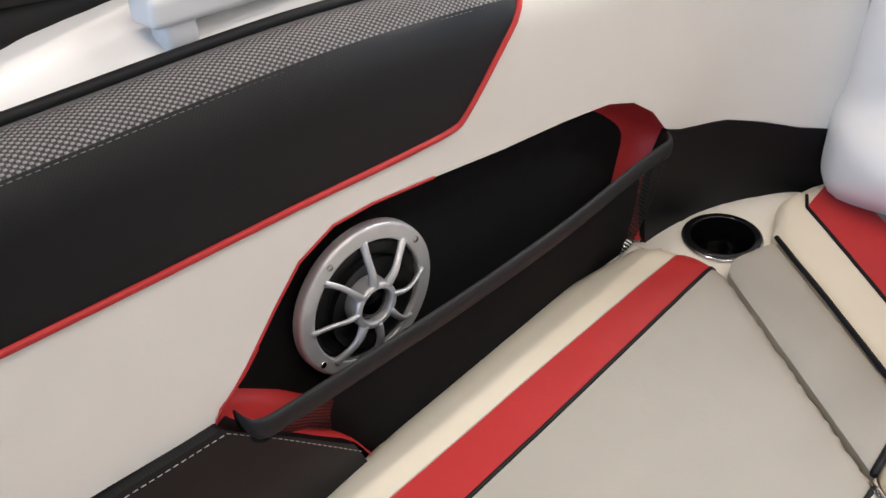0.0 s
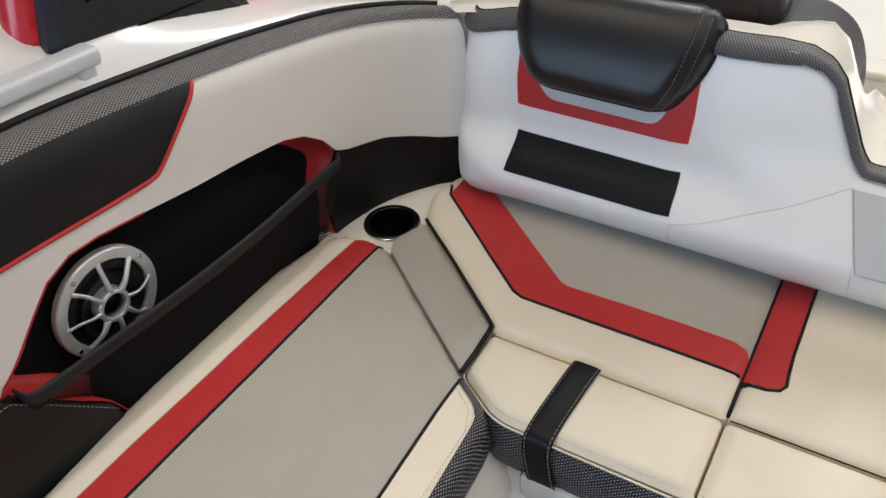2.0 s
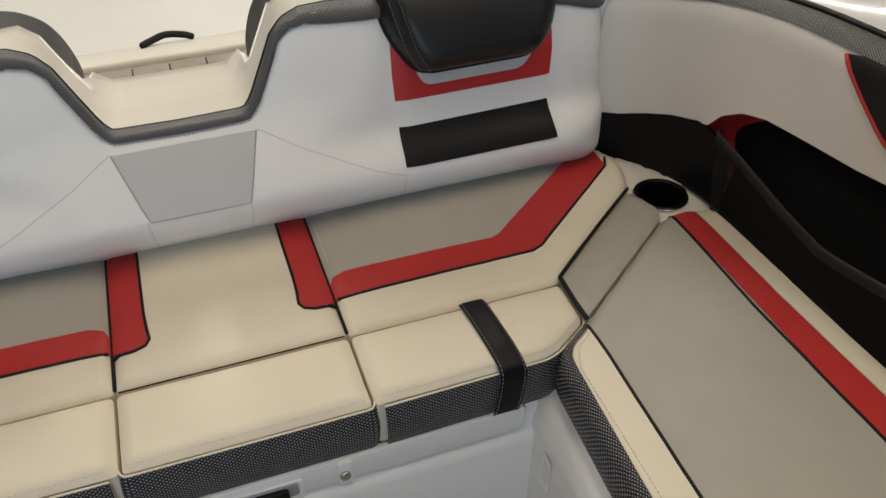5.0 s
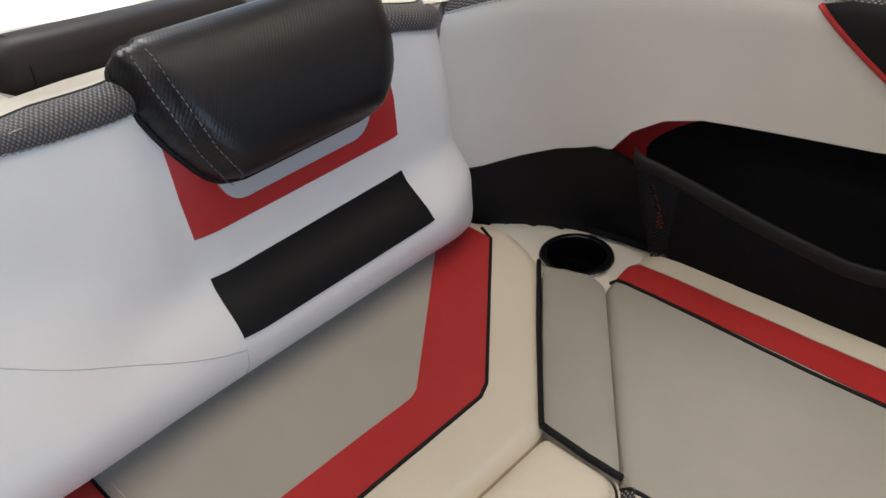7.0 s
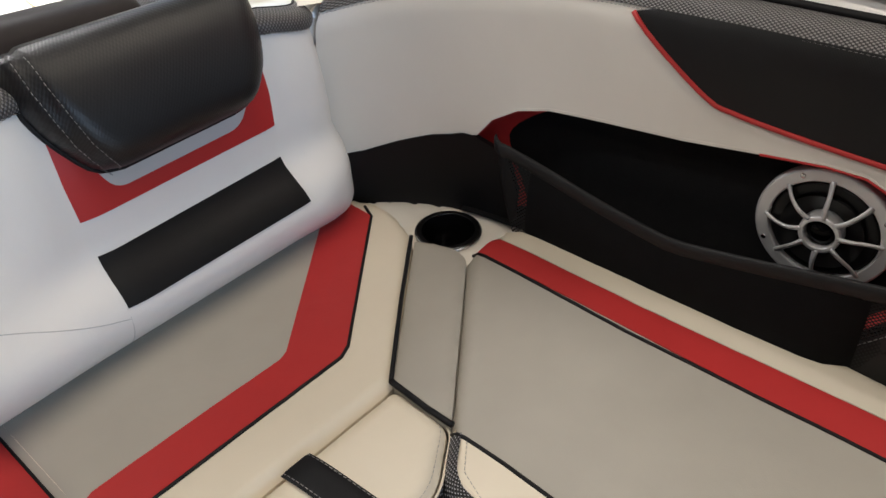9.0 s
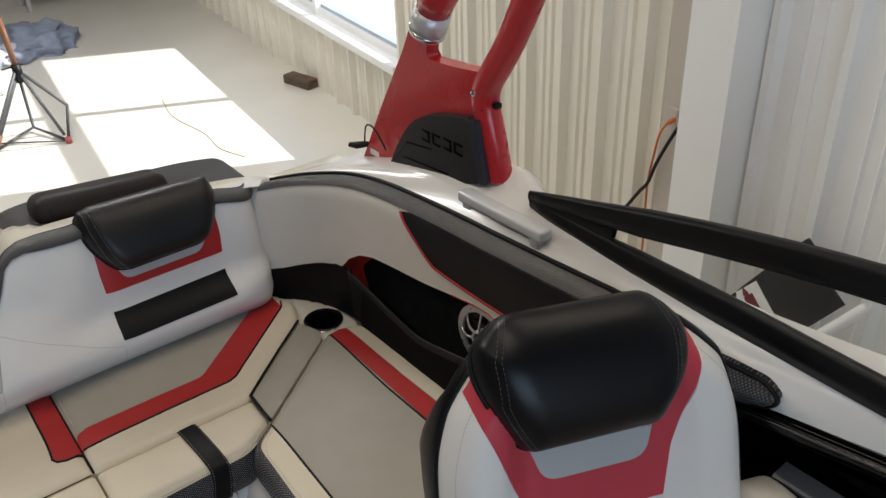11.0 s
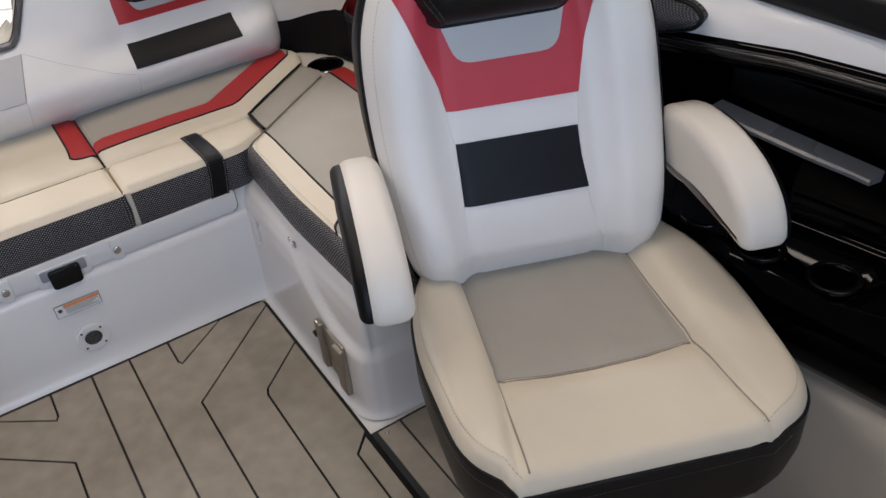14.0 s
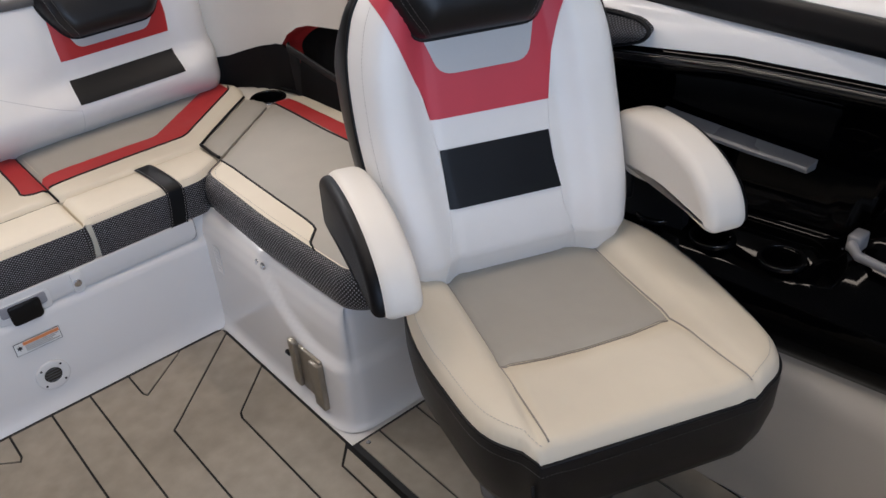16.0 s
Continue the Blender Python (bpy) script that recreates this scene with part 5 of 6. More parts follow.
# ------------------------------------------------------------------ tower
def tower(sign):
    t = thing("tower_leg", "red painted wakeboard tower leg with a black fairing", "tower", "tower legs")
    x0 = 1.255

    def plate(name, pts, x, thick, mat, bevel, label=""):
        bm = prism(pts, -thick / 2, thick / 2, bevel, 3, Matrix(((0, 0, 1, 0), (1, 0, 0, 0), (0, 1, 0, 0), (0, 0, 0, 1))))
        bmesh.ops.transform(bm, matrix=Matrix.Translation((sign * x, 0, 0)), verts=bm.verts)
        return part(name, bm, mat, t, label, smooth=False)

    base = fillet([(0.592, 0.755), (0.461, 0.975), (0.368, 1.122), (0.322, 1.193), (0.285, 1.262), (0.200, 1.275), (0.222, 1.198), (0.090, 1.208), (-0.018, 1.222), (-0.070, 1.31), (-0.085, 1.30), (-0.040, 1.215), (-0.008, 1.14), (-0.036, 1.03), (-0.052, 0.945), (0.30, 0.835)],
                  [0.01, 0.03, 0.02, 0.02, 0.01, 0.01, 0.02, 0.02, 0.02, 0.005, 0.005, 0.02, 0.02, 0.02, 0.01, 0.01])
    plate("base", base, x0, 0.040, TOWERRED, 0.005)
    fair = fillet([(0.392, 0.815), (0.382, 0.845), (0.327, 0.938), (0.262, 1.020), (0.190, 1.062), (0.110, 1.086), (0.012, 1.107), (0.004, 1.034), (-0.026, 0.945), (0.2, 0.865)], [0.005, 0.02, 0.04, 0.05, 0.03, 0.03, 0.02, 0.02, 0.01, 0.01])
    plate("fairing", fair, x0 - 0.024, 0.05, material("black_satin_plastic", (0.022, 0.021, 0.021), 0.42, vary=0.12, spec=0.3), 0.006, "black plastic fairing")
    plate("fairing_edge", fillet([(0.012, 1.106), (-0.012, 1.108), (-0.052, 0.952), (-0.026, 0.945), (0.004, 1.034)], 0.004), x0 - 0.026, 0.05, material("blue_black_trim", (0.010, 0.014, 0.030), 0.4), 0.004, "blue-black edge trim of the fairing")
    part("collar", tube([(sign * x0, 0.236, 1.258), (sign * x0, 0.204, 1.322)], 0.047, seg=28), ALU, t, "silver-grey steel hinge collar")
    part("collar_band", tube([(sign * x0, 0.234, 1.262), (sign * x0, 0.230, 1.270)], 0.0485, seg=28), CHROME, t)
    part("upper_knuckle", tube([(sign * x0, 0.205, 1.320), (sign * x0, 0.178, 1.37), (sign * x0, 0.12, 1.43), (sign * (x0 - 0.01), 0.0, 1.48), (sign * (x0 - 0.02), -0.14, 1.50)], [0.044, 0.050, 0.048, 0.045, 0.042], seg=18), TOWERRED, t)
    part("front_tube", tube([(sign * x, y, z) for x, y, z in smooth_table([(x0, -0.044, 0.950), (x0, -0.040, 0.97), (x0, -0.022, 1.04), (x0, 0.000, 1.11), (x0, 0.006, 1.145), (x0, -0.004, 1.19), (x0, -0.054, 1.265), (x0 - 0.002, -0.108, 1.354), (x0 - 0.04, -0.27, 1.62), (x0 - 0.16, -0.46, 1.90)], 3)], 0.035, seg=20), TOWERRED, t)
    part("bolt", disc(0.009, 0.005, 0.002, 14, pose(sign * (x0 - 0.032), 0.012, 1.168, 0, -90 * sign, 0)), CHROME, t)
    part("clip", box((0.02, 0.018, 0.014), (sign * x0, -0.034, 1.142), 0.003), BLACKMAT, t)
    part("joint", tube([(sign * (x0 - 0.0352), 0.008, 1.122), (sign * (x0 - 0.028), -0.016, 1.132)], 0.002, seg=5), BLACKMAT, t)
    for k in range(4):
        y, z = 0.193 - 0.046 * k, 1.003 + 0.003 * k
        for dz in (0.013, -0.013):
            part("badge_bar", box((0.004, 0.034, 0.006), (sign * (x0 - 0.050), y, z + dz), 0.001), BLACKGLOSS, t)
        part("badge_bar", box((0.004, 0.006, 0.030), (sign * (x0 - 0.050), y - 0.014 * (-1) ** k, z), 0.001), BLACKGLOSS, t)
    for pts in ([(0.36, 0.868), (0.285, 0.955), (0.17, 0.972)], [(0.352, 0.858), (0.30, 0.905), (0.10, 0.925)]):
        part("crease", tube([(sign * (x0 - 0.0495), y, z) for y, z in pts], 0.002, seg=5), BLACKGLOSS, t)
    part("label", box((0.002, 0.045, 0.018), (sign * (x0 - 0.0212), 0.498, 0.838)), STICK_W, t, smooth=False)
    part("cable_clip", tube([(sign * (x0 - 0.030), 0.520, 0.862), (sign * (x0 - 0.044), 0.553, 0.852), (sign * (x0 - 0.054), 0.585, 0.846)], [0.010, 0.013, 0.008], seg=8, flat=0.6), BLACKMAT, t)
    part("cable", tube(smooth_table([(sign * (x0 - 0.034), 0.530, 0.862), (sign * (x0 - 0.036), 0.510, 0.925), (sign * (x0 - 0.035), 0.470, 0.930), (sign * (x0 - 0.028), 0.423, 0.875)], 6), 0.0026, seg=6), BLACKMAT, t)
    return t


for sg in (-1, 1):
    tower(sg)

# ------------------------------------------------------------------ windscreen
GLASS = bpy.data.materials.new("tinted_glass")
GLASS.use_nodes = True
gp = GLASS.node_tree.nodes["Principled BSDF"]
gp.inputs["Base Color"].default_value = (0.90, 0.91, 0.90, 1)
gp.inputs["Transmission Weight"].default_value, gp.inputs["Roughness"].default_value, gp.inputs["IOR"].default_value = 1.0, 0.0, 1.02


def windscreen(sign):
    w = thing("windscreen", "black-framed side windscreen on the white side deck", "windscreen", "side windscreens")
    base = smooth_table([(1.232, -0.185, 0.952), (1.240, -0.43, 0.932), (1.250, -0.75, 0.927), (1.255, -1.06, 0.920), (1.265, -1.45, 0.912), (1.28, -2.0, 0.905)], 4)
    head = smooth_table([(1.232, -0.180, 0.968), (1.238, -0.45, 1.022), (1.243, -0.72, 1.080), (1.245, -1.00, 1.130), (1.245, -1.45, 1.185), (1.235, -2.0, 1.22)], 4)

    def rail(name, line, wide, high, label):
        rows = []
        for i, (x, y, z) in enumerate(line):
            k = min(1, 0.35 + i / 8)
            rows.append([(sign * (x + a * wide * k), y, z + b * high * k) for a, b in ((-0.5, -0.5), (-0.62, -0.1), (-0.5, 0.35), (-0.25, 0.5), (0.25, 0.5), (0.5, 0.35), (0.5, -0.5))])
        return part(name, fix_normals(loft(rows, closed=True, cap=True)), BLACKMAT, w, label)

    rail("base_rail", base, 0.030, 0.062, "black lower frame rail")
    rail("top_rail", head, 0.030, 0.060, "black upper frame rail")
    rows = [[(sign * x, y, z + 0.01) for x, y, z in base[8:]], [(sign * x, y, z - 0.01) for x, y, z in head[8:]]]
    gus = fix_normals(loft([[(sign * (x + o), y, z) for x, y, z in line] for line, o in ((base[:5], -0.006), (head[:5], -0.006), (head[:5], 0.006), (base[:5], 0.006))], closed=False, cap=False))
    part("corner_gusset", gus, BLACKMAT, w, "black corner gusset")
    pane = part("pane", loft(rows), GLASS, w, "clear glass pane")
    pane.visible_shadow = False
    return w


for sg in (-1, 1):
    windscreen(sg)

# ------------------------------------------------------------------ helm console along the starboard side
console = thing("side_console", "glossy black moulded side console with shelf, recesses and cup holders", "console")
wall = lambda y: lerp(SIDE, y)
rows = []
ys = [-0.60 - 0.04 * k for k in range(33)]
for i, y in enumerate(ys):
    ramp = min(1, max(0, (-0.58 - y) / 0.20))
    ramp = ramp * ramp * (3 - 2 * ramp)
    x = wall(y) + 0.030
    ledge = min(1, max(0, (-0.80 - y) / 0.10)) * min(1, max(0, (y + 1.40) / 0.06))
    top = 0.728 + 0.068 * ramp + 0.022 * min(1, max(0, (-0.78 - y) / 0.30))
    rows.append([(x + 0.03, y, top + 0.02), (x + 0.012, y, top + 0.012), (x - 0.006, y, top), (x - 0.012, y, top - 0.02), (x + 0.010, y, top - 0.045), (x + 0.035, y, top - 0.07), (x + 0.06, y, 0.70), (x + 0.075, y, 0.62),
                 (x + 0.060, y, 0.575 - 0.095 * ledge), (x + 0.01 + 0.030 * ledge, y, 0.56 - 0.102 * ledge), (x - 0.06 - 0.026 * ledge, y, 0.535 - 0.085 * ledge), (x - 0.10, y, 0.42), (x - 0.125, y, 0.405), (x - 0.135, y, 0.385), (x - 0.125, y, 0.290), (x - 0.10, y, 0.252), (x - 0.06, y, 0.245)])
part("body", fix_normals(loft(rows)), BLACKGLOSS, console)
RIMGLOSS = material("black_gloss_rim", (0.006, 0.006, 0.0065), 0.16, vary=0.1, spec=0.5)
rim_line = [(r[3][0] + 0.004, r[3][1], r[3][2] + 0.012) for r in rows]
part("rim", tube(smooth_table([(rim_line[0][0] + 0.012, -0.575, 0.672), (rim_line[0][0] + 0.004, -0.59, 0.690)] + rim_line[1:], 2), 0.011, seg=10), RIMGLOSS, console, "rounded gloss rim of the console")
tagged(console, kind="")
shelf = []
for y, z in ((-0.915, 0.656), (-1.00, 0.645), (-1.13, 0.630), (-1.215, 0.621), (-1.25, 0.617)):
    x = wall(y) + 0.05
    t = 1.0 if y > -1.2 else 0.6
    shelf.append([(x + 0.035, y, z + 0.014), (x - 0.006 * t, y, z + 0.010), (x - 0.012 * t, y, z + 0.006), (x - 0.011 * t, y, z - 0.001), (x + 0.03, y, z - 0.006)])
part("shelf_strip", fix_normals(loft(shelf, closed=True, cap=True)), material("satin_grey_plastic", (0.14, 0.14, 0.145), 0.28, vary=0.05), console, "grey satin plastic shelf strip", smooth=False)
for cx, y in ((1.154, -0.973), (1.151, -1.119), (1.176, -1.268)):
    c = pose(cx, y, 0.4535)
    part("cup_rim", ring(0.040, 0.049, 0.009, 40, c), RIMGLOSS, console)
    rows = [[c @ Vector((r * math.cos(k * math.pi / 16), r * math.sin(k * math.pi / 16), z)) for k in range(32)] for r, z in ((0.0405, 0.008), (0.036, 0.003), (0.002, 0.002))]
    part("cup_well", loft(rows, closed=True), BLACKGLOSS, console)
PULLGREY = material("grey_handle_plastic", (0.20, 0.20, 0.21), 0.35, vary=0.04)
handle = thing("pull_handle", "grey pull handle on the black console", "handle")
part("grip", tube([(1.166, -1.412, 0.568), (1.144, -1.412, 0.566), (1.136, -1.430, 0.556), (1.136, -1.480, 0.552), (1.136, -1.570, 0.545), (1.162, -1.590, 0.545)], [0.012, 0.013, 0.012, 0.011, 0.011, 0.011], seg=10, flat=0.8), PULLGREY, handle)
part("foot", box((0.04, 0.026, 0.036), (1.168, -1.410, 0.566), 0.005), PULLGREY, handle)

MESH_DARK = woven("black_mesh_fabric", (0.012, 0.012, 0.013), (0.12, 0.12, 0.13), (0.0036, 0.0032), "weave", 0.45, 0.3, 0.8)
tip = thing("speaker_grille_tip", "black mesh-covered tip where the side roll ends", "trim")
edge = fillet([(-0.645, 0.812), (-0.645, 0.874), (-0.80, 0.880), (-0.880, 0.868), (-0.908, 0.853), (-0.890, 0.832), (-0.80, 0.806)], [0.004, 0.004, 0.03, 0.03, 0.014, 0.02, 0.03], 5)
tip_away = inside_distance(edge)


def tip_surf(y, z):
    lift = 0.018 * math.sqrt(max(0, 1 - (1 - min(tip_away(y, z), 0.026) / 0.026) ** 2))
    q, n = side_at(1, lift - 0.012)(y, z)
    return q, n


part("grille", sheet(oriented(edge, 1), tip_surf, 0.009, 0.0, 0.02, uv=lambda u, v: (u, v)), MESH_DARK, tip)
part("bead", tube([tip_surf(p.x, p.y)[0] for p in walk_line([(y, z, 0) for y, z in edge], 0.01, True)][:-1], 0.0055, closed=True, seg=8), PIPE, tip)

# Beige liner darkened: the shadow below the console is put into its colour.
LINERBEIGE = material("shaded_beige_liner", (0.42, 0.385, 0.335), 0.36, vary=0.03, scale=4, coat=0.08)
liner = thing("side_liner", "beige moulded cockpit liner below the black console", "liner", "cockpit liners", "structure")
for sg in (-1, 1):
    rows = []
    for y in [-0.60 - 0.1 * k for k in range(26)]:
        x = wall(max(y, -1.9)) - 0.10
        rows.append([(sg * (x - 0.16), y, 0.002), (sg * (x - 0.145), y, 0.012), (sg * (x - 0.11), y, 0.05), (sg * (x - 0.05), y, 0.20), (sg * x, y, 0.250), (sg * (x + 0.06), y, 0.252)])
    part("side", fix_normals(loft(rows)), LINERBEIGE, liner)


# ------------------------------------------------------------------ helm chair
def helm_chair():
    ch = thing("helm_chair", "white and black vinyl helm chair with red panel and armrests", "chair", at=pose(0.774, -0.867, 0, 0, 1.6, -20.3))

    # seat
    half = [(0.20, -0.552), (0.268, -0.520), (0.312, -0.455), (0.328, -0.34), (0.335, -0.20), (0.315, -0.07), (0.262, 0.03), (0.20, 0.06)]
    out = smooth_table(half, 4)
    out = [(x, y) for x, y in out] + [(-x + 0.060 * min(1, max(0, (x - 0.19) / 0.08)), y) for x, y in out[::-1]]
    pad = Pad(out, 0.484, 0.030, 0.0)
    base_z = pad.z

    def seat_z(x, y):
        a = abs(x) if x > 0 else abs(x) / 0.90
        side = min(1, max(0, (a - 0.150) / 0.07))
        side = side * side * (3 - 2 * side)
        front = min(1, max(0, (-y - 0.33) / 0.05))
        groove = 0.012 * math.exp(-((a - 0.173 - 0.033 * min(1, max(0, (-y - 0.30) / 0.23))) / 0.012) ** 2)
        lip = 0.006 * math.exp(-((y + 0.326 + 0.02 * (1 - (a / 0.176) ** 2)) / 0.014) ** 2) * (1 - side)
        return base_z(x, y) + 0.022 * side * math.sin(min(1, max(0, (0.34 - a) / 0.10)) * math.pi / 2) + 0.010 * front * (1 - side) - groove - lip

    pad.z = seat_z
    pad.cover("seat", CREAM, ch, 0.008)
    grey = [(-0.157, 0.02), (-0.158, -0.15), (-0.162, -0.322), (-0.08, -0.338), (0.0, -0.342), (0.09, -0.338), (0.176, -0.322), (0.170, -0.15), (0.168, 0.02)]
    pad.zone("seat_insert", grey, GREY, ch, 0.0018, 0.008, "grey-beige vinyl seat insert")
    # Shade in the seat's creases, put into thin pipes of a darker colour.
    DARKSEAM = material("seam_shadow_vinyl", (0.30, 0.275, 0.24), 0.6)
    for s in (-1, 1):
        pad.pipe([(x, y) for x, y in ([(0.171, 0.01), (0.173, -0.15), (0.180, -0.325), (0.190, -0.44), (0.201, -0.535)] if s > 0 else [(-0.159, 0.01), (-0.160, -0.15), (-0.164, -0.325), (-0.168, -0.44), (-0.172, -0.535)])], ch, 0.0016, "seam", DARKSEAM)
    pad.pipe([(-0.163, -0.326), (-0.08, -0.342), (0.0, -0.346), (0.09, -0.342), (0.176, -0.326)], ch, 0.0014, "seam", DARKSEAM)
    pad.stitch([(x * 0.955, y + 0.016 if y < -0.3 else y) for x, y in out[:22]], ch)
    pad.stitch([(x * 0.955, y + 0.016 if y < -0.3 else y) for x, y in out[::-1][:22]], ch)
    part("piping", tube([(x * 1.004, -0.2 + (y + 0.2) * 1.004, pad.z(x, y) - 0.002) for x, y in out], 0.0035, closed=True, seg=6), PIPE, ch)
    # black skirt
    rows = []
    for dz, k in ((0.012, 1.0), (-0.01, 1.012), (-0.05, 1.01), (-0.10, 0.985), (-0.125, 0.95), (-0.135, 0.86), (-0.135, 0.3)):
        rows.append([(x * k, -0.2 + (y + 0.2) * k, pad.z(x, y) - 0.014 + dz if dz > -0.02 else 0.446 + dz) for x, y in walk2(out)])
    bm = fix_normals(loft(rows, closed=True))
    part("skirt", uv_box(bm, lambda c, n: (c.x + c.y, c.z)), CARBON, ch, "black carbon-weave seat skirt")
    front = [(x, y) for x, y in walk2(out) if y < -0.12]
    part("stitching", dashes([Vector((x * 1.014, -0.2 + (y + 0.2) * 1.014, pad.z(x, y) - 0.021)) for x, y in sorted(front, key=lambda p: math.atan2(p[0], -0.12 - p[1]))], r=0.0005), THREAD_DARK, ch)
    for s in (-1, 1):
        part("skirt_seam", tube([(s * 0.205, -0.2 - 0.345 * k, z) for k, z in ((1.012, 0.425), (1.012, 0.40), (0.99, 0.35), (0.955, 0.322))], 0.003, seg=6), PIPE, ch)
    pod = fillet([(0.245, -0.50), (0.315, -0.45), (0.33, -0.36), (0.27, -0.36)], 0.03)
    part("skirt_lobe", prism(pod, 0.305, 0.45, 0.02), BLACK, ch)
    # pedestal
    part("pedestal", tube([(0, -0.20, 0.0), (0, -0.20, 0.02), (0, -0.20, 0.025), (0, -0.20, 0.30)], [0.15, 0.15, 0.07, 0.06], seg=28), DARKGREY, ch, "dark metal pedestal")

    # back
    LEAN = 0.318
    HALFW = smooth_table([(0.46, 0.243), (0.52, 0.256), (0.62, 0.272), (0.76, 0.282), (0.90, 0.277), (0.98, 0.258), (1.04, 0.230), (1.09, 0.190), (1.125, 0.135)], 5)

    def sink(z):
        return z - 0.05 * max(0, z - 0.69)

    def axis(z):
        return -0.022 - 0.025 * (z - 0.69)

    def wide(u, z):
        return lerp(HALFW, z) + (0.018 - 0.040 * min(1, max(0, (z - 1.0) / 0.10)) if u > 0 else -0.026 - 0.010 * min(1, max(0, (z - 1.0) / 0.08)))

    def back(u, z):
        w = wide(u, z)
        a = abs(u) / w
        y = LEAN * (z - 0.69) - 0.006 - 0.08 * max(0, z - 0.80)
        y += -0.030 * math.exp(-((z - 0.60) / 0.09) ** 2) * 0.4
        bol = min(1, max(0, (a - 0.50) / 0.18))
        bol = bol * bol * (3 - 2 * bol)
        y -= 0.020 * bol * (1 - max(0, (a - 0.72) / 0.28) ** 2.2)
        y += 0.055 * max(0, (a - 0.80) / 0.20) ** 2.5
        y += 0.004 * math.exp(-((a - 0.47) / 0.03) ** 2)
        y += 0.030 * max(0, (0.54 - z) / 0.05)
        return (axis(z) + u, y, sink(z))

    def bsurf(u, z):
        e = 0.004
        du = (Vector(back(u + e, z)) - Vector(back(u - e, z)))
        dz = (Vector(back(u, z + e)) - Vector(back(u, z - e)))
        return back(u, z), du.cross(dz).normalized() * (1 if du.cross(dz).y < 0 else -1)

    zs = [0.480 + 0.0125 * k for k in range(54) if 0.480 + 0.0125 * k < 1.125]
    outl = [(wide(1, z), z) for z in zs] + [(-wide(-1, z), z) for z in zs[::-1]]
    part("back_cover", sheet(outl, bsurf, (0.009, 0.010)), CHAIRWHITE, ch)
    # black shell behind with a rounded rim
    rows = []
    for grow, dy in ((1.0, 0.002), (1.012, 0.012), (1.024, 0.03), (1.026, 0.07), (1.01, 0.095), (0.95, 0.115), (0.8, 0.125), (0.1, 0.13)):
        rows.append([(axis(z) + u * grow, LEAN * (z - 0.69) + 0.047 + dy * (1 - 0.70 * min(1, max(0, (z - 0.88) / 0.14))) - 0.08 * max(0, z - 0.80), sink(0.72 + (z - 0.72) * (1 + (grow - 1) * 0.7))) for u, z in outl])
    part("back_shell", fix_normals(loft(rows, closed=True)), SHEEN, ch, "black vinyl chair shell")
    part("piping", tube([back(u, z) for u, z in outl[:-1]], 0.0045, seg=6), PIPE, ch)

    def zone(name, pts, mat, label, up=0.003):
        a = sum(p[0] * q[1] - p[1] * q[0] for p, q in zip(pts, pts[1:] + pts[:1]))
        pts = pts if a > 0 else pts[::-1]
        return part(name, sheet(pts, bsurf, 0.009, up, 0.005, uv=lambda u, v: (u, v)), mat, ch, label)

    zone("lumbar_panel", [(-0.118, 0.634), (0.119, 0.634), (0.113, 0.69), (0.113, 0.744), (-0.114, 0.744), (-0.115, 0.69)], BLACK, "black vinyl lumbar panel")
    edge_of = lambda pts: [(min(wide(1, z) * 0.985, max(-wide(-1, z) * 0.985, u)), z) for u, z in pts]
    zone("red_panel", edge_of([(-0.122, 0.803), (0.122, 0.803), (0.130, 0.85), (0.143, 0.90), (0.163, 0.97), (0.186, 1.04), (0.194, 1.072), (0.165, 1.085), (-0.180, 1.085), (-0.200, 1.060), (-0.196, 1.04), (-0.170, 0.97), (-0.147, 0.90), (-0.130, 0.85)]), CHAIRRED, "red vinyl V-shaped panel")
    zone("silver_inset", fillet([(-0.092, 0.885), (0.090, 0.887), (0.112, 0.98), (-0.118, 0.98)], [0.03, 0.03, 0, 0]), SILVER, "silver-grey vinyl inset", 0.005)
    for s in (-1, 1):
        pts = [(s * x, z) for x, z in [(0.150, 0.475), (0.140, 0.53), (0.121, 0.60), (0.116, 0.66), (0.1165, 0.74), (0.122, 0.80), (0.143, 0.90), (0.165, 0.97), (0.200, 1.06)]]
        line = [Vector(bsurf(p.x, p.y)[0]) for p in walk_line([(a, b, 0) for a, b in edge_of(pts)], 0.012)]
        part("seam", tube(line, 0.0013, seg=5), CHAIRWHITE, ch)
        part("stitching", dashes([Vector(bsurf(u, z)[0]) + bsurf(u, z)[1] * 0.001 for u, z in [(s * wide(s, z) * 0.93, z) for z in zs]], 0.004, 0.003, 0.0005), THREAD, ch)
    # headrest
    out = fillet([(-0.126, 0.956), (0.106, 0.960), (0.134, 1.0), (0.168, 1.06), (0.170, 1.11), (0.118, 1.154), (-0.136, 1.154), (-0.188, 1.122), (-0.190, 1.085), (-0.163, 1.018)], [0.022, 0.022, 0.05, 0.05, 0.05, 0.06, 0.06, 0.03, 0.03, 0.05], 5)
    away = inside_distance(out)

    def hsurf(u, z):
        d, r = away(u, z), 0.068
        lift = 0.060 * math.sqrt(max(0, 1 - (1 - min(d, r) / r) ** 2))
        t = max(0, (z - 1.03) / 0.12)
        n = Vector((0, -math.cos(0.22 + 0.9 * t), math.sin(0.22 + 0.9 * t)))
        return Vector((axis(z) + u, LEAN * (z - 0.69) - 0.012 - 0.08 * (z - 0.80) + 0.05 * t * t, sink(z))) + n * lift, n

    hr = part("headrest", sheet(out, hsurf, 0.007, 0, 0.02, uv=lambda u, v: (u, v)), SHEEN, ch, "black smooth vinyl headrest bolster")
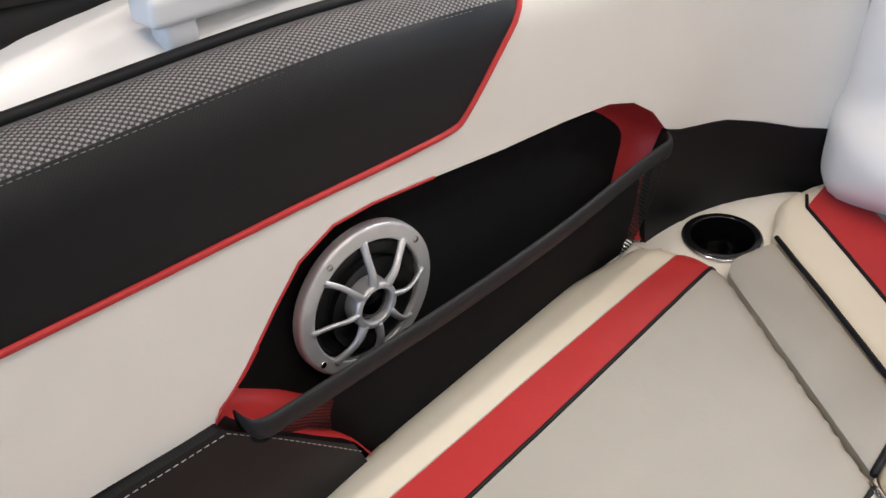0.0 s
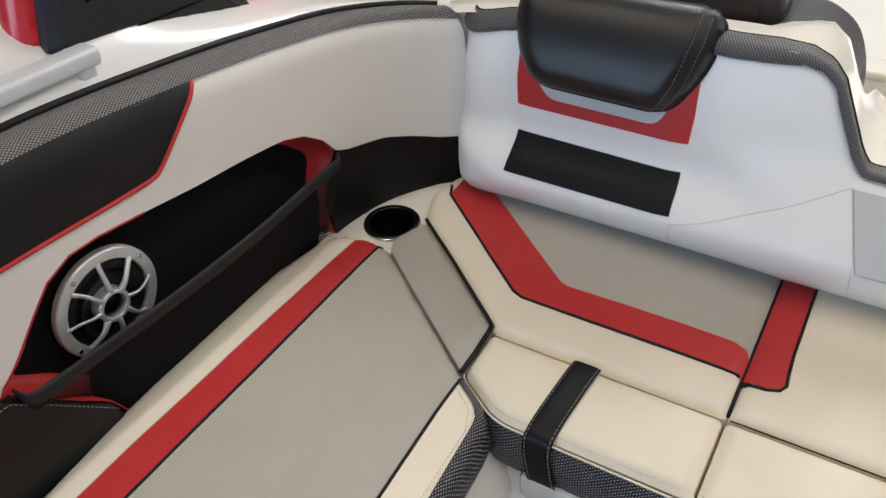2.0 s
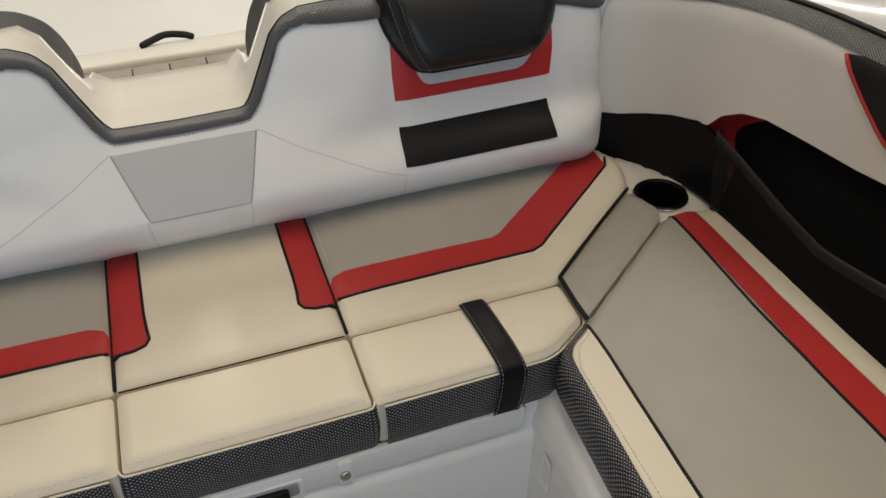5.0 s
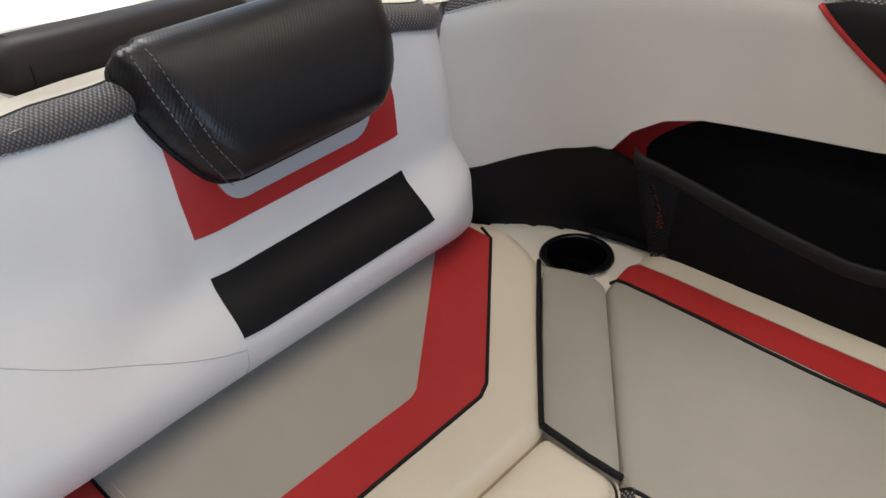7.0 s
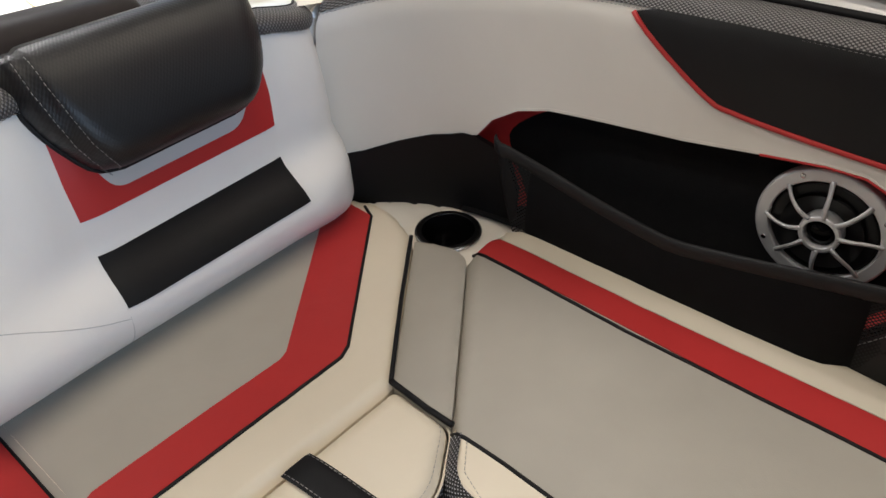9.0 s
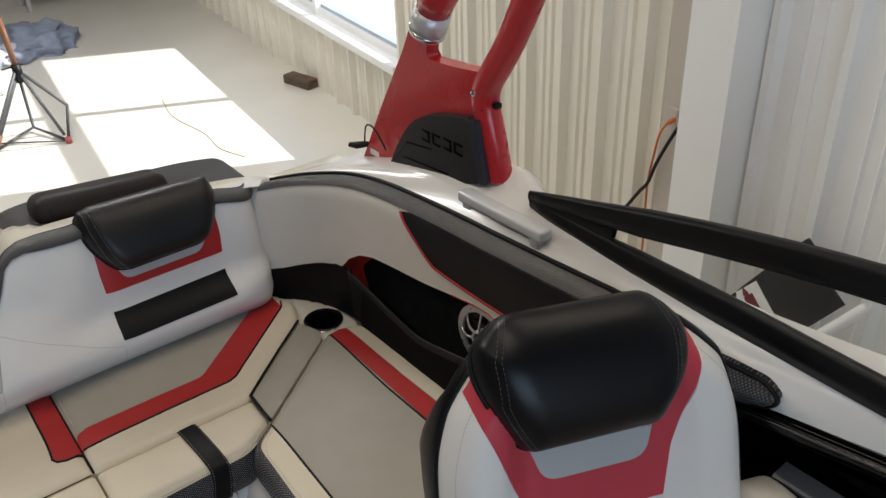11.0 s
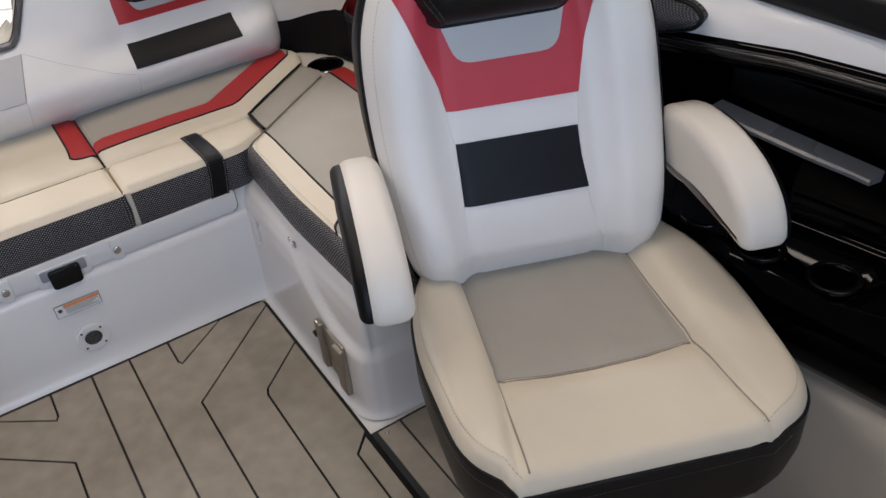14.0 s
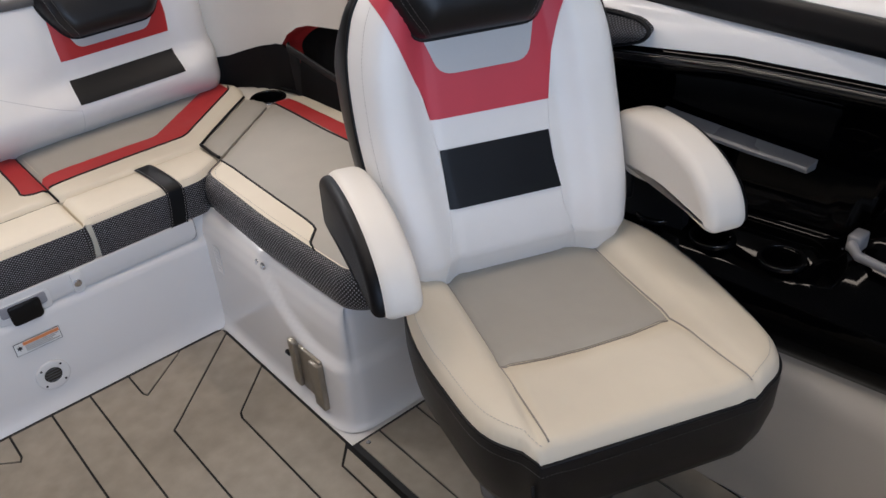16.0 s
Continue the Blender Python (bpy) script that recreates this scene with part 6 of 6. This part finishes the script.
    part("piping", tube([Vector(hsurf(p.x, p.y)[0]) + Vector((0, -0.002, 0)) for p in walk_line([(u, z, 0) for u, z in out], 0.012, True)][:-1], 0.0042, closed=True, seg=6), PIPE, hr)
    for s in (-1, 1):
        for e in (0.0, 0.009):
            pts = [(-0.012 + s * (0.098 - e), 0.957), (-0.014 + s * (0.122 - e), 1.0), (-0.015 + s * (0.146 - e), 1.05), (-0.014 + s * (0.150 - e), 1.10), (-0.01 + s * (0.125 - e), 1.145)]
            part("stitching", dashes([hsurf(p.x, p.y)[0] + hsurf(p.x, p.y)[1] * 0.001 for p in walk_line([(a, b, 0) for a, b in pts], 0.01)], r=0.0005), THREAD_DARK, hr)
    # armrests
    prof = fillet([(0.09, 0.560), (0.09, 0.680), (0.02, 0.705), (-0.10, 0.712), (-0.20, 0.690), (-0.272, 0.645), (-0.296, 0.566), (-0.10, 0.582), (0.0, 0.560)], [0.03, 0.03, 0.05, 0.06, 0.06, 0.05, 0.05, 0.05, 0.03], 6)

    def cushion(pts, xa, xb, r, steps=6):
        """The profile drawn from xa to xb, both rims rounded by r."""
        rows = [(xa + r * (1 - math.cos(k / steps * math.pi / 2)), r * (1 - math.sin(k / steps * math.pi / 2))) for k in range(steps + 1)]
        rows += [(xa + xb - x, d) for x, d in rows[::-1]]
        return fix_normals(loft([[(x, y, z) for y, z in shrink(pts, d)] for x, d in rows], closed=True, cap=True))

    for s, xa, xb, dz, short in ((-1, -0.362, -0.275, 0.030, 0.0), (1, 0.276, 0.374, 0.032, 0.006)):
        shape = [(y + short * min(1, max(0, (-y - 0.05) / 0.2)), z + dz) for y, z in prof]
        pad_a, pad_b, skin_a, skin_b = (xa + 0.008, xb, xa - 0.004, xa + 0.036) if s < 0 else (xa, xb - 0.006, xb - 0.036, xb)
        arm = part("armrest", cushion(shape, pad_a, pad_b, 0.026), ARMWHITE, ch, "white vinyl armrest")
        part("arm_side", cushion(shrink(shape, 0.007), skin_a, skin_b, 0.016), BLACK, arm, "black vinyl outer side of the armrest")
        part("arm_bracket", box((0.03, 0.07, 0.10), (s * 0.29, 0.05, 0.58), 0.008), BLACK, ch)
    return ch


def walk2(points):
    return [(p.x, p.y) for p in walk_line([(x, y, 0) for x, y in points], 0.03, True)][:-1]


helm_chair()

# ------------------------------------------------------------------ footwell decking
decking = thing("deck_mat", "grey-brown foam decking with black chevron grooves on the cockpit floor", "deck mat", kind="structure")
part("backing", prism(fillet([(-0.449, -2.60), (0.449, -2.60), (0.450, -0.029), (-0.450, -0.029)], [0, 0, 0.03, 0.03]), -0.003, 0.0020), GROOVE, decking, "black groove backing")
for s in (-1, 1):
    part("side_backing", prism([(s * 0.449, -2.6), (s * 0.96, -2.6), (s * 0.96, -0.668), (s * 0.449, -0.668)], -0.003, 0.0015), GROOVE, decking, "black groove backing")


def plank(pts):
    part("plank", prism(shrink(pts, 0.0029), 0.0, 0.006), TEAK, decking, smooth=False)


Y0, Y1 = -2.55, -0.041
MID = 0.006
plank([(MID - 0.050, Y0), (MID + 0.050, Y0), (MID + 0.050, Y1), (MID - 0.050, Y1)])
for s in (-1, 1):
    f = lambda pts: [(s * x if x > 0.42 else MID + s * x, y) for x, y in pts]
    plank(f([(0.050, Y0), (0.156, Y0), (0.156, -0.318), (0.171, -0.305), (0.4435, -0.065), (0.4435, Y1), (0.306, Y1), (0.163, -0.148), (0.156, -0.134), (0.156, Y1), (0.050, Y1)]))
    plank(f([(0.156, Y1), (0.156, -0.134), (0.163, -0.148), (0.306, Y1)]))
    plank(f([(0.156, Y0), (0.300, Y0), (0.300, -0.400), (0.307, -0.380), (0.4435, -0.262), (0.4435, -0.065), (0.171, -0.305), (0.156, -0.318)]))
    plank(f([(0.300, Y0), (0.390, Y0), (0.390, -0.706), (0.4435, -0.655), (0.4435, -0.262), (0.307, -0.380), (0.300, -0.400)]))
    plank(f([(0.390, Y0), (0.438, Y0), (0.438, -0.664), (0.390, -0.706)]))
# forward part, ahead of the joint
for s in (-1, 1):
    f = lambda pts: [(s * x, y) for x, y in pts]
    for a, b in ((0.462, 0.525), (0.525, 0.640), (0.640, 0.755), (0.755, 0.870), (0.870, 0.955)):
        plank(f([(a, -2.5), (b, -2.5), (b, -0.675), (a, -0.675)]))
    for y in (-0.69,):
        part("screw", disc(0.006, 0.002, 0.001, 12, pose(s * 0.482, y, 0.006)), CHROME, decking)


# ------------------------------------------------------------------ the hall
GROUND = -0.85
CONCRETE = material("painted_concrete", (0.71, 0.68, 0.61), 0.30, vary=0.05, scale=1.5, coat=0.15)
SHEETMETAL = material("beige_sheet_metal", (0.80, 0.76, 0.665), 0.38, vary=0.03, scale=3)
WHITEWALL = material("white_paint", (0.87, 0.87, 0.86), 0.5, vary=0.02, scale=3)
GREYWALL = material("dark_beige_wall", (0.52, 0.48, 0.42), 0.55, vary=0.02, scale=3)
ground = part("ground", sheet([(-6.6, -9.2), (6.0, -9.2), (6.0, 12.2), (-6.6, 12.2)], lambda x, y: ((x, y, GROUND), (0, 0, 1)), 2.0), CONCRETE)
tagged(ground, "pale glossy painted concrete hall floor", "floor", kind="structure")

WN = Vector((-0.9933, 0.1155, 0)).normalized()
WD = Vector((0.1155, 0.9933, 0)).normalized()
W0 = Vector((3.46, 4.184, 0))


def wall_point(y, z, out=0.0):
    """A place on the hall's long wall by its y, out metres proud of it."""
    p = W0 + WD * ((y - W0.y) / WD.y)
    return Vector((p.x, p.y, z)) + WN * out


def ribbed(y0, y1, z0, z1, pitch, rib, depth, name, label, mat=None):
    """Ribbed sheet-metal wall with trapezoid ribs."""
    rows, y = [], y0
    pts = []
    while y < y1:
        pts += [(y, 0), (y + pitch - rib, 0), (y + pitch - rib * 0.7, depth), (y + pitch - rib * 0.3, depth)]
        for k in (0.33, 0.62):
            a = y + (pitch - rib) * k
            pts += [(a - 0.012, 0), (a, depth * 0.28), (a + 0.012, 0)]
        y += pitch
    pts = sorted(p for p in pts if p[0] <= y1) + [(y1, 0)]
    rows = [[wall_point(a, z, d) for a, d in pts] for z in (z0, z1)]
    return tagged(part(name, fix_normals(loft(rows)), mat or SHEETMETAL, smooth=False), label, "wall", kind="structure")


SILL, HEAD = -0.20, 4.05
ribbed(0.75, 3.47, GROUND, 4.2, 0.305, 0.085, 0.045, "wall_east", "beige ribbed sheet-metal hall wall")
ribbed(3.47, 12.0, GROUND, SILL, 0.305, 0.085, 0.045, "wall_below_window", "beige ribbed sheet-metal wall below the window")
ribbed(3.47, 12.0, HEAD, 4.2, 0.305, 0.085, 0.045, "wall_above_window", "beige ribbed sheet-metal wall above the window")
ribbed(6.825, 12.0, SILL, HEAD, 0.305, 0.085, 0.045, "wall_far", "beige ribbed sheet-metal wall beyond the window")
ribbed(-9.2, 0.359, GROUND, 4.2, 0.33, 0.09, 0.035, "wall_east_fore", "off-white ribbed sheet-metal wall panel", WHITEWALL)


def wall_box(name, y0, y1, z0, z1, o0, o1, mat, parent=None, bevel=0.004):
    cs = [wall_point(y, z, o) for y in (y0, y1) for z in (z0, z1) for o in (o0, o1)]
    bm = bmesh.new()
    bmesh.ops.convex_hull(bm, input=[bm.verts.new(c) for c in cs])
    return part(name, fix_normals(bm), mat, parent, smooth=False)


col = thing("column", "white boxed steel column against the ribbed wall", "column", kind="structure")
wall_box("face", 0.36, 0.60, GROUND, 4.2, 0.0, 0.20, WHITEWALL, col)
# The column's side has a darker beige than its white face.
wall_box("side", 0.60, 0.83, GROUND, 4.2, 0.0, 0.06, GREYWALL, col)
wall_box("shadow_gap", 0.340, 0.345, GROUND, 4.2, 0.0, 0.030, DARKGREY, col)

window = thing("window_1", "long white-framed window with a deep sill in the hall wall", "window", kind="structure")
wall_box("sill", 3.45, 6.87, SILL - 0.03, SILL + 0.03, -0.05, 0.10, WHITEWALL, window)
wall_box("bottom_rail", 3.47, 6.85, SILL + 0.03, SILL + 0.09, -0.10, -0.03, WHITEWALL, window)
wall_box("track", 3.47, 6.85, SILL + 0.09, SILL + 0.12, -0.10, -0.05, material("pale_blue_track", (0.42, 0.47, 0.56), 0.4), window)
wall_box("head", 3.45, 6.87, HEAD - 0.06, HEAD + 0.02, -0.10, 0.02, WHITEWALL, window)
for y in (3.47, 5.02, 6.80):
    wall_box("mullion", y, y + 0.06, SILL, HEAD, -0.10, 0.0, WHITEWALL, window)
wall_box("transom_bar", 3.53, 6.80, 1.262, 1.405, -0.10, 0.0, WHITEWALL, window)
pane = part("pane", loft([[wall_point(y, z, -0.07) for y in (3.50, 6.82)] for z in (SILL + 0.1, HEAD - 0.05)]), GLASS, window, "clear glass pane")
pane.visible_shadow = False

OUTSIDE = material("outdoor_gravel", (0.30, 0.28, 0.23), 0.9, vary=0.2, scale=2)
GRASS = material("outdoor_grass", (0.10, 0.14, 0.035), 0.9, vary=0.35, scale=3)
lot = part("outdoor_ground", sheet([(3.75, 2.0), (40, -20), (60, 60), (4.9, 12)], lambda x, y: ((x, y, -1.05), (0, 0, 1)), 6.0), OUTSIDE)
tagged(lot, "sunlit pale gravel lot outside the window", "ground", kind="structure")
lawn = part("lawn", sheet([(4.9, 2.0), (40, -10), (60, 60), (6.0, 14)], lambda x, y: ((x, y, -1.03 - 0.004 * x), (0, 0, 1)), 6.0), GRASS)
tagged(lawn, "sunlit green grass outside the window", "lawn", kind="structure")

# the rest of the shell: walls in one dull beige and a grey ceiling, added to close the hall
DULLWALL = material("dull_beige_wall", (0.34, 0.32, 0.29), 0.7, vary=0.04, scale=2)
INSULATION = material("grey_ceiling_insulation", (0.30, 0.29, 0.28), 0.8, vary=0.05, scale=2)
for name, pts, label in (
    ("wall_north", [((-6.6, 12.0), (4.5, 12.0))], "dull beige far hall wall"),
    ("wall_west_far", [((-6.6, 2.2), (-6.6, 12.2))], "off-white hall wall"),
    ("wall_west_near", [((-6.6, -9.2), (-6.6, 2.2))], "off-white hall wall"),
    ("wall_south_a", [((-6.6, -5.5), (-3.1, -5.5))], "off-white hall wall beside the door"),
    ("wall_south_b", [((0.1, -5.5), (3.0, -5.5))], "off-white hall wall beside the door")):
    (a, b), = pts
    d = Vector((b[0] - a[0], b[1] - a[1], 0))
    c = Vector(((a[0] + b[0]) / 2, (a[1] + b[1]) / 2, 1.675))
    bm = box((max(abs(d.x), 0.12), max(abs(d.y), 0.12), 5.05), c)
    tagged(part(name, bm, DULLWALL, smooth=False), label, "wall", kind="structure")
tagged(part("wall_south_head", box((3.2, 0.12, 1.1), (-1.5, -5.5, 3.65)), DULLWALL, smooth=False), "dull beige wall above the door", "wall", kind="structure")
roof = [(-6.7, -9.3), tuple(wall_point(-9.3, 0, -0.12))[:2], tuple(wall_point(12.2, 0, -0.12))[:2], (-6.7, 12.2)]
tagged(part("ceiling", prism(roof, 4.2, 4.3), INSULATION, smooth=False), "grey insulated hall ceiling", "ceiling", kind="structure")

# ------------------------------------------------------------------ things on the hall floor
brick = thing("door_wedge", "worn dark brown wooden block on the floor by the wall", "block")
bm = box((0.13, 0.34, 0.085), (0, 0, 0.0425), 0.012)
bmesh.ops.transform(bm, matrix=pose(3.46, 5.28, GROUND, 0, 0, 12), verts=bm.verts)
part("body", bm, material("worn_dark_wood", (0.11, 0.075, 0.05), 0.8, vary=0.3, scale=14, bump=0.4, bump_scale=60), brick)

stand = thing("tripod_stand", "black folding tripod stand with an orange-brown mast on the sunlit floor", "stand")
STEELGREY = material("dark_grey_steel_tube", (0.06, 0.06, 0.062), 0.4, vary=0.1)
BRONZE = material("worn_bronze_paint", (0.20, 0.09, 0.045), 0.5, vary=0.2)
RUBBER = material("faded_red_rubber", (0.45, 0.12, 0.10), 0.7)
hub = Vector((1.23, 5.70, GROUND + 0.58))
left, right, mid, knee = Vector((0.88, 5.60, GROUND + 0.02)), Vector((1.40, 5.41, GROUND + 0.02)), Vector((1.25, 5.85, GROUND + 0.04)), Vector((1.50, 5.60, GROUND + 0.24))
part("mast", tube([hub, hub + Vector((-0.01, 0.02, 0.25)), hub + Vector((-0.06, 0.06, 1.3))], 0.024, seg=10), BRONZE, stand, "orange-brown mast")
part("collar", tube([hub - Vector((0, 0, 0.10)), hub + Vector((0, 0, 0.04))], 0.036, seg=12), BLACKMAT, stand)
part("pin", tube([hub + Vector((-0.11, -0.02, 0.03)), hub + Vector((0.05, 0.01, 0.03))], 0.008, seg=6), BLACKMAT, stand)
for off in (Vector((0.014, 0.01, 0)), Vector((-0.014, -0.01, 0))):
    part("leg", tube([hub + off, left.lerp(hub, 0.22) + off, left + off], 0.015, seg=8), STEELGREY, stand)
part("leg_sleeve", tube([left.lerp(hub, 0.20), left.lerp(hub, 0.02)], 0.030, seg=10), BRONZE, stand, "worn orange sleeve")
for pts in ([hub, knee, right], [hub, mid, right], [hub, right.lerp(hub, 0.08)]):
    part("leg", tube(pts, 0.013, seg=8), STEELGREY, stand)
part("brace", tube([mid, left.lerp(mid, 0.12)], 0.012, seg=8), STEELGREY, stand)
part("brace", tube([left + Vector((0.03, 0.02, 0.05)), right], 0.007, seg=8), STEELGREY, stand)
for f in (left, right):
    part("foot_pad", tube([f - Vector((0, 0, 0.02)), f + Vector((0, 0, 0.03))], 0.026, seg=10), RUBBER, stand, "red rubber foot")

frame_rack = thing("aluminium_rack", "white tubular folding rack leaning over the hall floor", "rack")
PALE = material("pale_metal_tube", (0.72, 0.73, 0.76), 0.35, vary=0.03)
run = Vector((-0.62, 0.72, 0.53))
for foot in (Vector((1.20, 6.90, GROUND + 0.02)), Vector((1.50, 7.75, GROUND + 0.05))):
    part("rail", tube([foot, foot + run * 1.7], 0.032, seg=8), PALE, frame_rack)
    part("side_rail", tube([foot + Vector((0.07, 0.02, 0.0)), foot + run * 1.7 + Vector((0.07, 0.02, 0.0))], 0.018, seg=8), PALE, frame_rack)
for k in range(8):
    p = Vector((1.20, 6.90, GROUND + 0.02)) + run * (0.12 + 0.21 * k)
    part("rung", tube([p, p + Vector((0.30, 0.85, 0.03))], 0.017, seg=8), PALE, frame_rack)

slab = [Vector((1.20, 6.90, GROUND + 0.036)) + run * a + Vector((0.30, 0.85, 0.03)) * b for a, b in ((0.02, 0.10), (0.02, 0.95), (0.34, 0.95), (0.34, 0.10))]
bm = bmesh.new()
bmesh.ops.convex_hull(bm, input=[bm.verts.new(p + Vector((0, 0, d))) for p in slab for d in (0.0, 0.02)])
part("platform", fix_normals(bm), material("blue_grey_metal_tread", (0.33, 0.35, 0.40), 0.5, vary=0.06), frame_rack, "blue-grey metal platform", smooth=False)
# Two thin brown quads stand in for shaded patches on the sunlit floor.
for pts in ([(0.80, 7.57), (1.12, 7.51), (1.05, 6.68), (0.77, 6.72)], [(0.46, 7.84), (0.69, 7.55), (0.55, 6.82), (0.33, 6.99)]):
    shade_patch = thing("floor_shade_patch", "flat brown sheet standing in for shade on the floor", "paper sheet", "packing sheets")
    part("sheet", prism(pts, GROUND + 0.001, GROUND + 0.006), material("brown_floor_shade", (0.26, 0.215, 0.15), 0.8, vary=0.1, scale=8), shade_patch, smooth=False)

bundle = thing("cover_bundle", "crumpled blue-grey canvas boat cover heaped on the floor", "canvas cover")
bm = bmesh.new()
bmesh.ops.create_icosphere(bm, subdivisions=5, radius=1.0)
for v in bm.verts:
    p = v.co.copy()
    k = 1 + 0.35 * noise.noise(p * 2.2) + 0.22 * abs(noise.noise(p * 5.0)) + 0.10 * noise.noise(p * 11)
    v.co = Vector((p.x * 0.42 * k, p.y * 0.46 * k, max(-0.02, 0.20 * p.z * k + 0.03)))
bmesh.ops.transform(bm, matrix=pose(1.86, 8.22, GROUND, 0, 0, -12), verts=bm.verts)
part("canvas", bm, material("blue_grey_canvas", (0.22, 0.245, 0.32), 0.85, vary=0.35, scale=6, bump=0.4, bump_scale=50), bundle)
bag = thing("white_bundle", "small crumpled off-white sheet on the floor", "cloth")
bm = bmesh.new()
bmesh.ops.create_icosphere(bm, subdivisions=4, radius=1.0)
for v in bm.verts:
    p = v.co.copy()
    k = 1 + 0.4 * noise.noise(p * 3 + Vector((4, 0, 0))) + 0.2 * abs(noise.noise(p * 8))
    v.co = Vector((p.x * 0.24 * k, p.y * 0.20 * k, max(-0.01, 0.12 * p.z * k + 0.03)))
bmesh.ops.transform(bm, matrix=pose(1.50, 7.95, GROUND, 0, 0, 20), verts=bm.verts)
part("cloth", bm, material("white_cloth", (0.50, 0.52, 0.58), 0.8, vary=0.1), bag)
carton = thing("carton", "tan cardboard carton with closed flaps on the hall floor", "carton")
TAN = material("tan_cardboard", (0.46, 0.25, 0.11), 0.75, vary=0.08, scale=6)
part("body", box((0.95, 0.75, 0.50), (0.35, 9.15, GROUND + 0.25), 0.008), TAN, carton)
for dy in (-0.19, 0.19):
    part("flap", box((0.94, 0.365, 0.006), (0.35, 9.15 + dy, GROUND + 0.504)), TAN, carton)

cabinet = thing("tool_bench", "grey metal bench against the far floor", "bench")
part("top", box((1.1, 0.5, 0.05), (2.75, 9.9, GROUND + 0.35), 0.01), DARKGREY, cabinet)
for dx in (-0.5, 0.5):
    for dy in (-0.2, 0.2):
        part("leg", box((0.05, 0.05, 0.33), (2.75 + dx, 9.9 + dy, GROUND + 0.165), 0.005), ALU, cabinet)

cord = thing("floor_cord", "thin yellow-brown cord lying on the sunlit floor", "cord")
pts = smooth_table([(2.34, 5.80, GROUND + 0.004), (2.27, 5.48, GROUND + 0.004), (2.26, 5.255, GROUND + 0.004), (2.31, 4.82, GROUND + 0.004), (2.28, 4.48, GROUND + 0.004), (2.36, 4.2, GROUND + 0.004)], 5)
part("line", tube(pts, 0.0035, seg=6), material("ochre_cord", (0.50, 0.40, 0.18), 0.7), cord)

socket = thing("wall_socket", "small beige outlet box with orange and black cords on the column", "socket")
wall_box("box", 0.72, 0.775, 0.34, 0.42, 0.06, 0.085, GREYWALL, socket)
ORANGE = material("orange_cord", (0.62, 0.14, 0.03), 0.5)
part("plug", tube([wall_point(0.725, 0.378, 0.085), wall_point(0.740, 0.362, 0.115)], 0.010, seg=10), ORANGE, socket, "orange plug")
part("orange_cord", tube(smooth_table([wall_point(0.738, 0.364, 0.115)[:], wall_point(0.775, 0.30, 0.12)[:], wall_point(0.82, 0.16, 0.10)[:], wall_point(0.86, -0.02, 0.08)[:], wall_point(0.87, -0.36, 0.06)[:], wall_point(0.88, -0.82, 0.05)[:]], 6), 0.0055, seg=8), ORANGE, socket, "orange power cord")
part("black_cord", tube(smooth_table([wall_point(0.690, 0.352, 0.10)[:], wall_point(0.745, 0.247, 0.10)[:], wall_point(0.800, 0.127, 0.10)[:], wall_point(0.850, 0.006, 0.09)[:], wall_point(0.90, -0.063, 0.09)[:], wall_point(1.035, -0.256, 0.08)[:], wall_point(1.137, -0.372, 0.07)[:], wall_point(1.35, -0.80, 0.06)[:]], 6), 0.009, seg=8), BLACKMAT, socket, "black power cord")
sign = thing("display_board", "black display board with a white notice on a white post", "sign board")


def slab(name, corners, near, thick, mat, label=""):
    """A flat four-sided piece parallel to the hall's long wall."""
    bm = bmesh.new()
    bmesh.ops.convex_hull(bm, input=[bm.verts.new(wall_point(y, z, near + d)) for y, z in corners for d in (0, thick)])
    return part(name, fix_normals(bm), mat, sign, label, smooth=False)


slab("board", [(-0.090, 0.185), (-0.320, 0.030), (-0.011, -0.425), (0.219, -0.270)], 0.150, 0.025, material("glossy_black_board", (0.010, 0.010, 0.012), 0.10, vary=0.1, spec=0.5))
slab("notice", [(0.056, -0.058), (-0.070, -0.170), (0.054, -0.322), (0.180, -0.210)], 0.176, 0.003, STICK_W, "white paper notice")
RIBBON = material("dark_red_print", (0.16, 0.02, 0.03), 0.5)
slab("emblem", [(0.096, -0.161), (0.062, -0.120), (-0.006, -0.181), (0.028, -0.222)], 0.1795, 0.002, RIBBON)
for e, f in ((0.112, -0.120), (0.004, -0.226)):
    slab("emblem_tail", [(e, f), (e - 0.030, f - 0.006), (e - 0.044, f - 0.030), (e - 0.012, f - 0.034)], 0.1795, 0.002, RIBBON)
part("post", tube([wall_point(-0.400, 0.065, 0.16), wall_point(-0.036, -0.472, 0.16), wall_point(0.217, GROUND + 0.01, 0.16)], 0.022, seg=8), WHITEWALL, sign)

# bulkhead that closes the cockpit ahead of the helm
bulk = part("bulkhead", box((2.4, 0.06, 1.35), (0, -2.85, 0.25), 0.01), GEL)
tagged(bulk, "plain white moulded bulkhead ahead of the cockpit", "bulkhead", kind="structure")
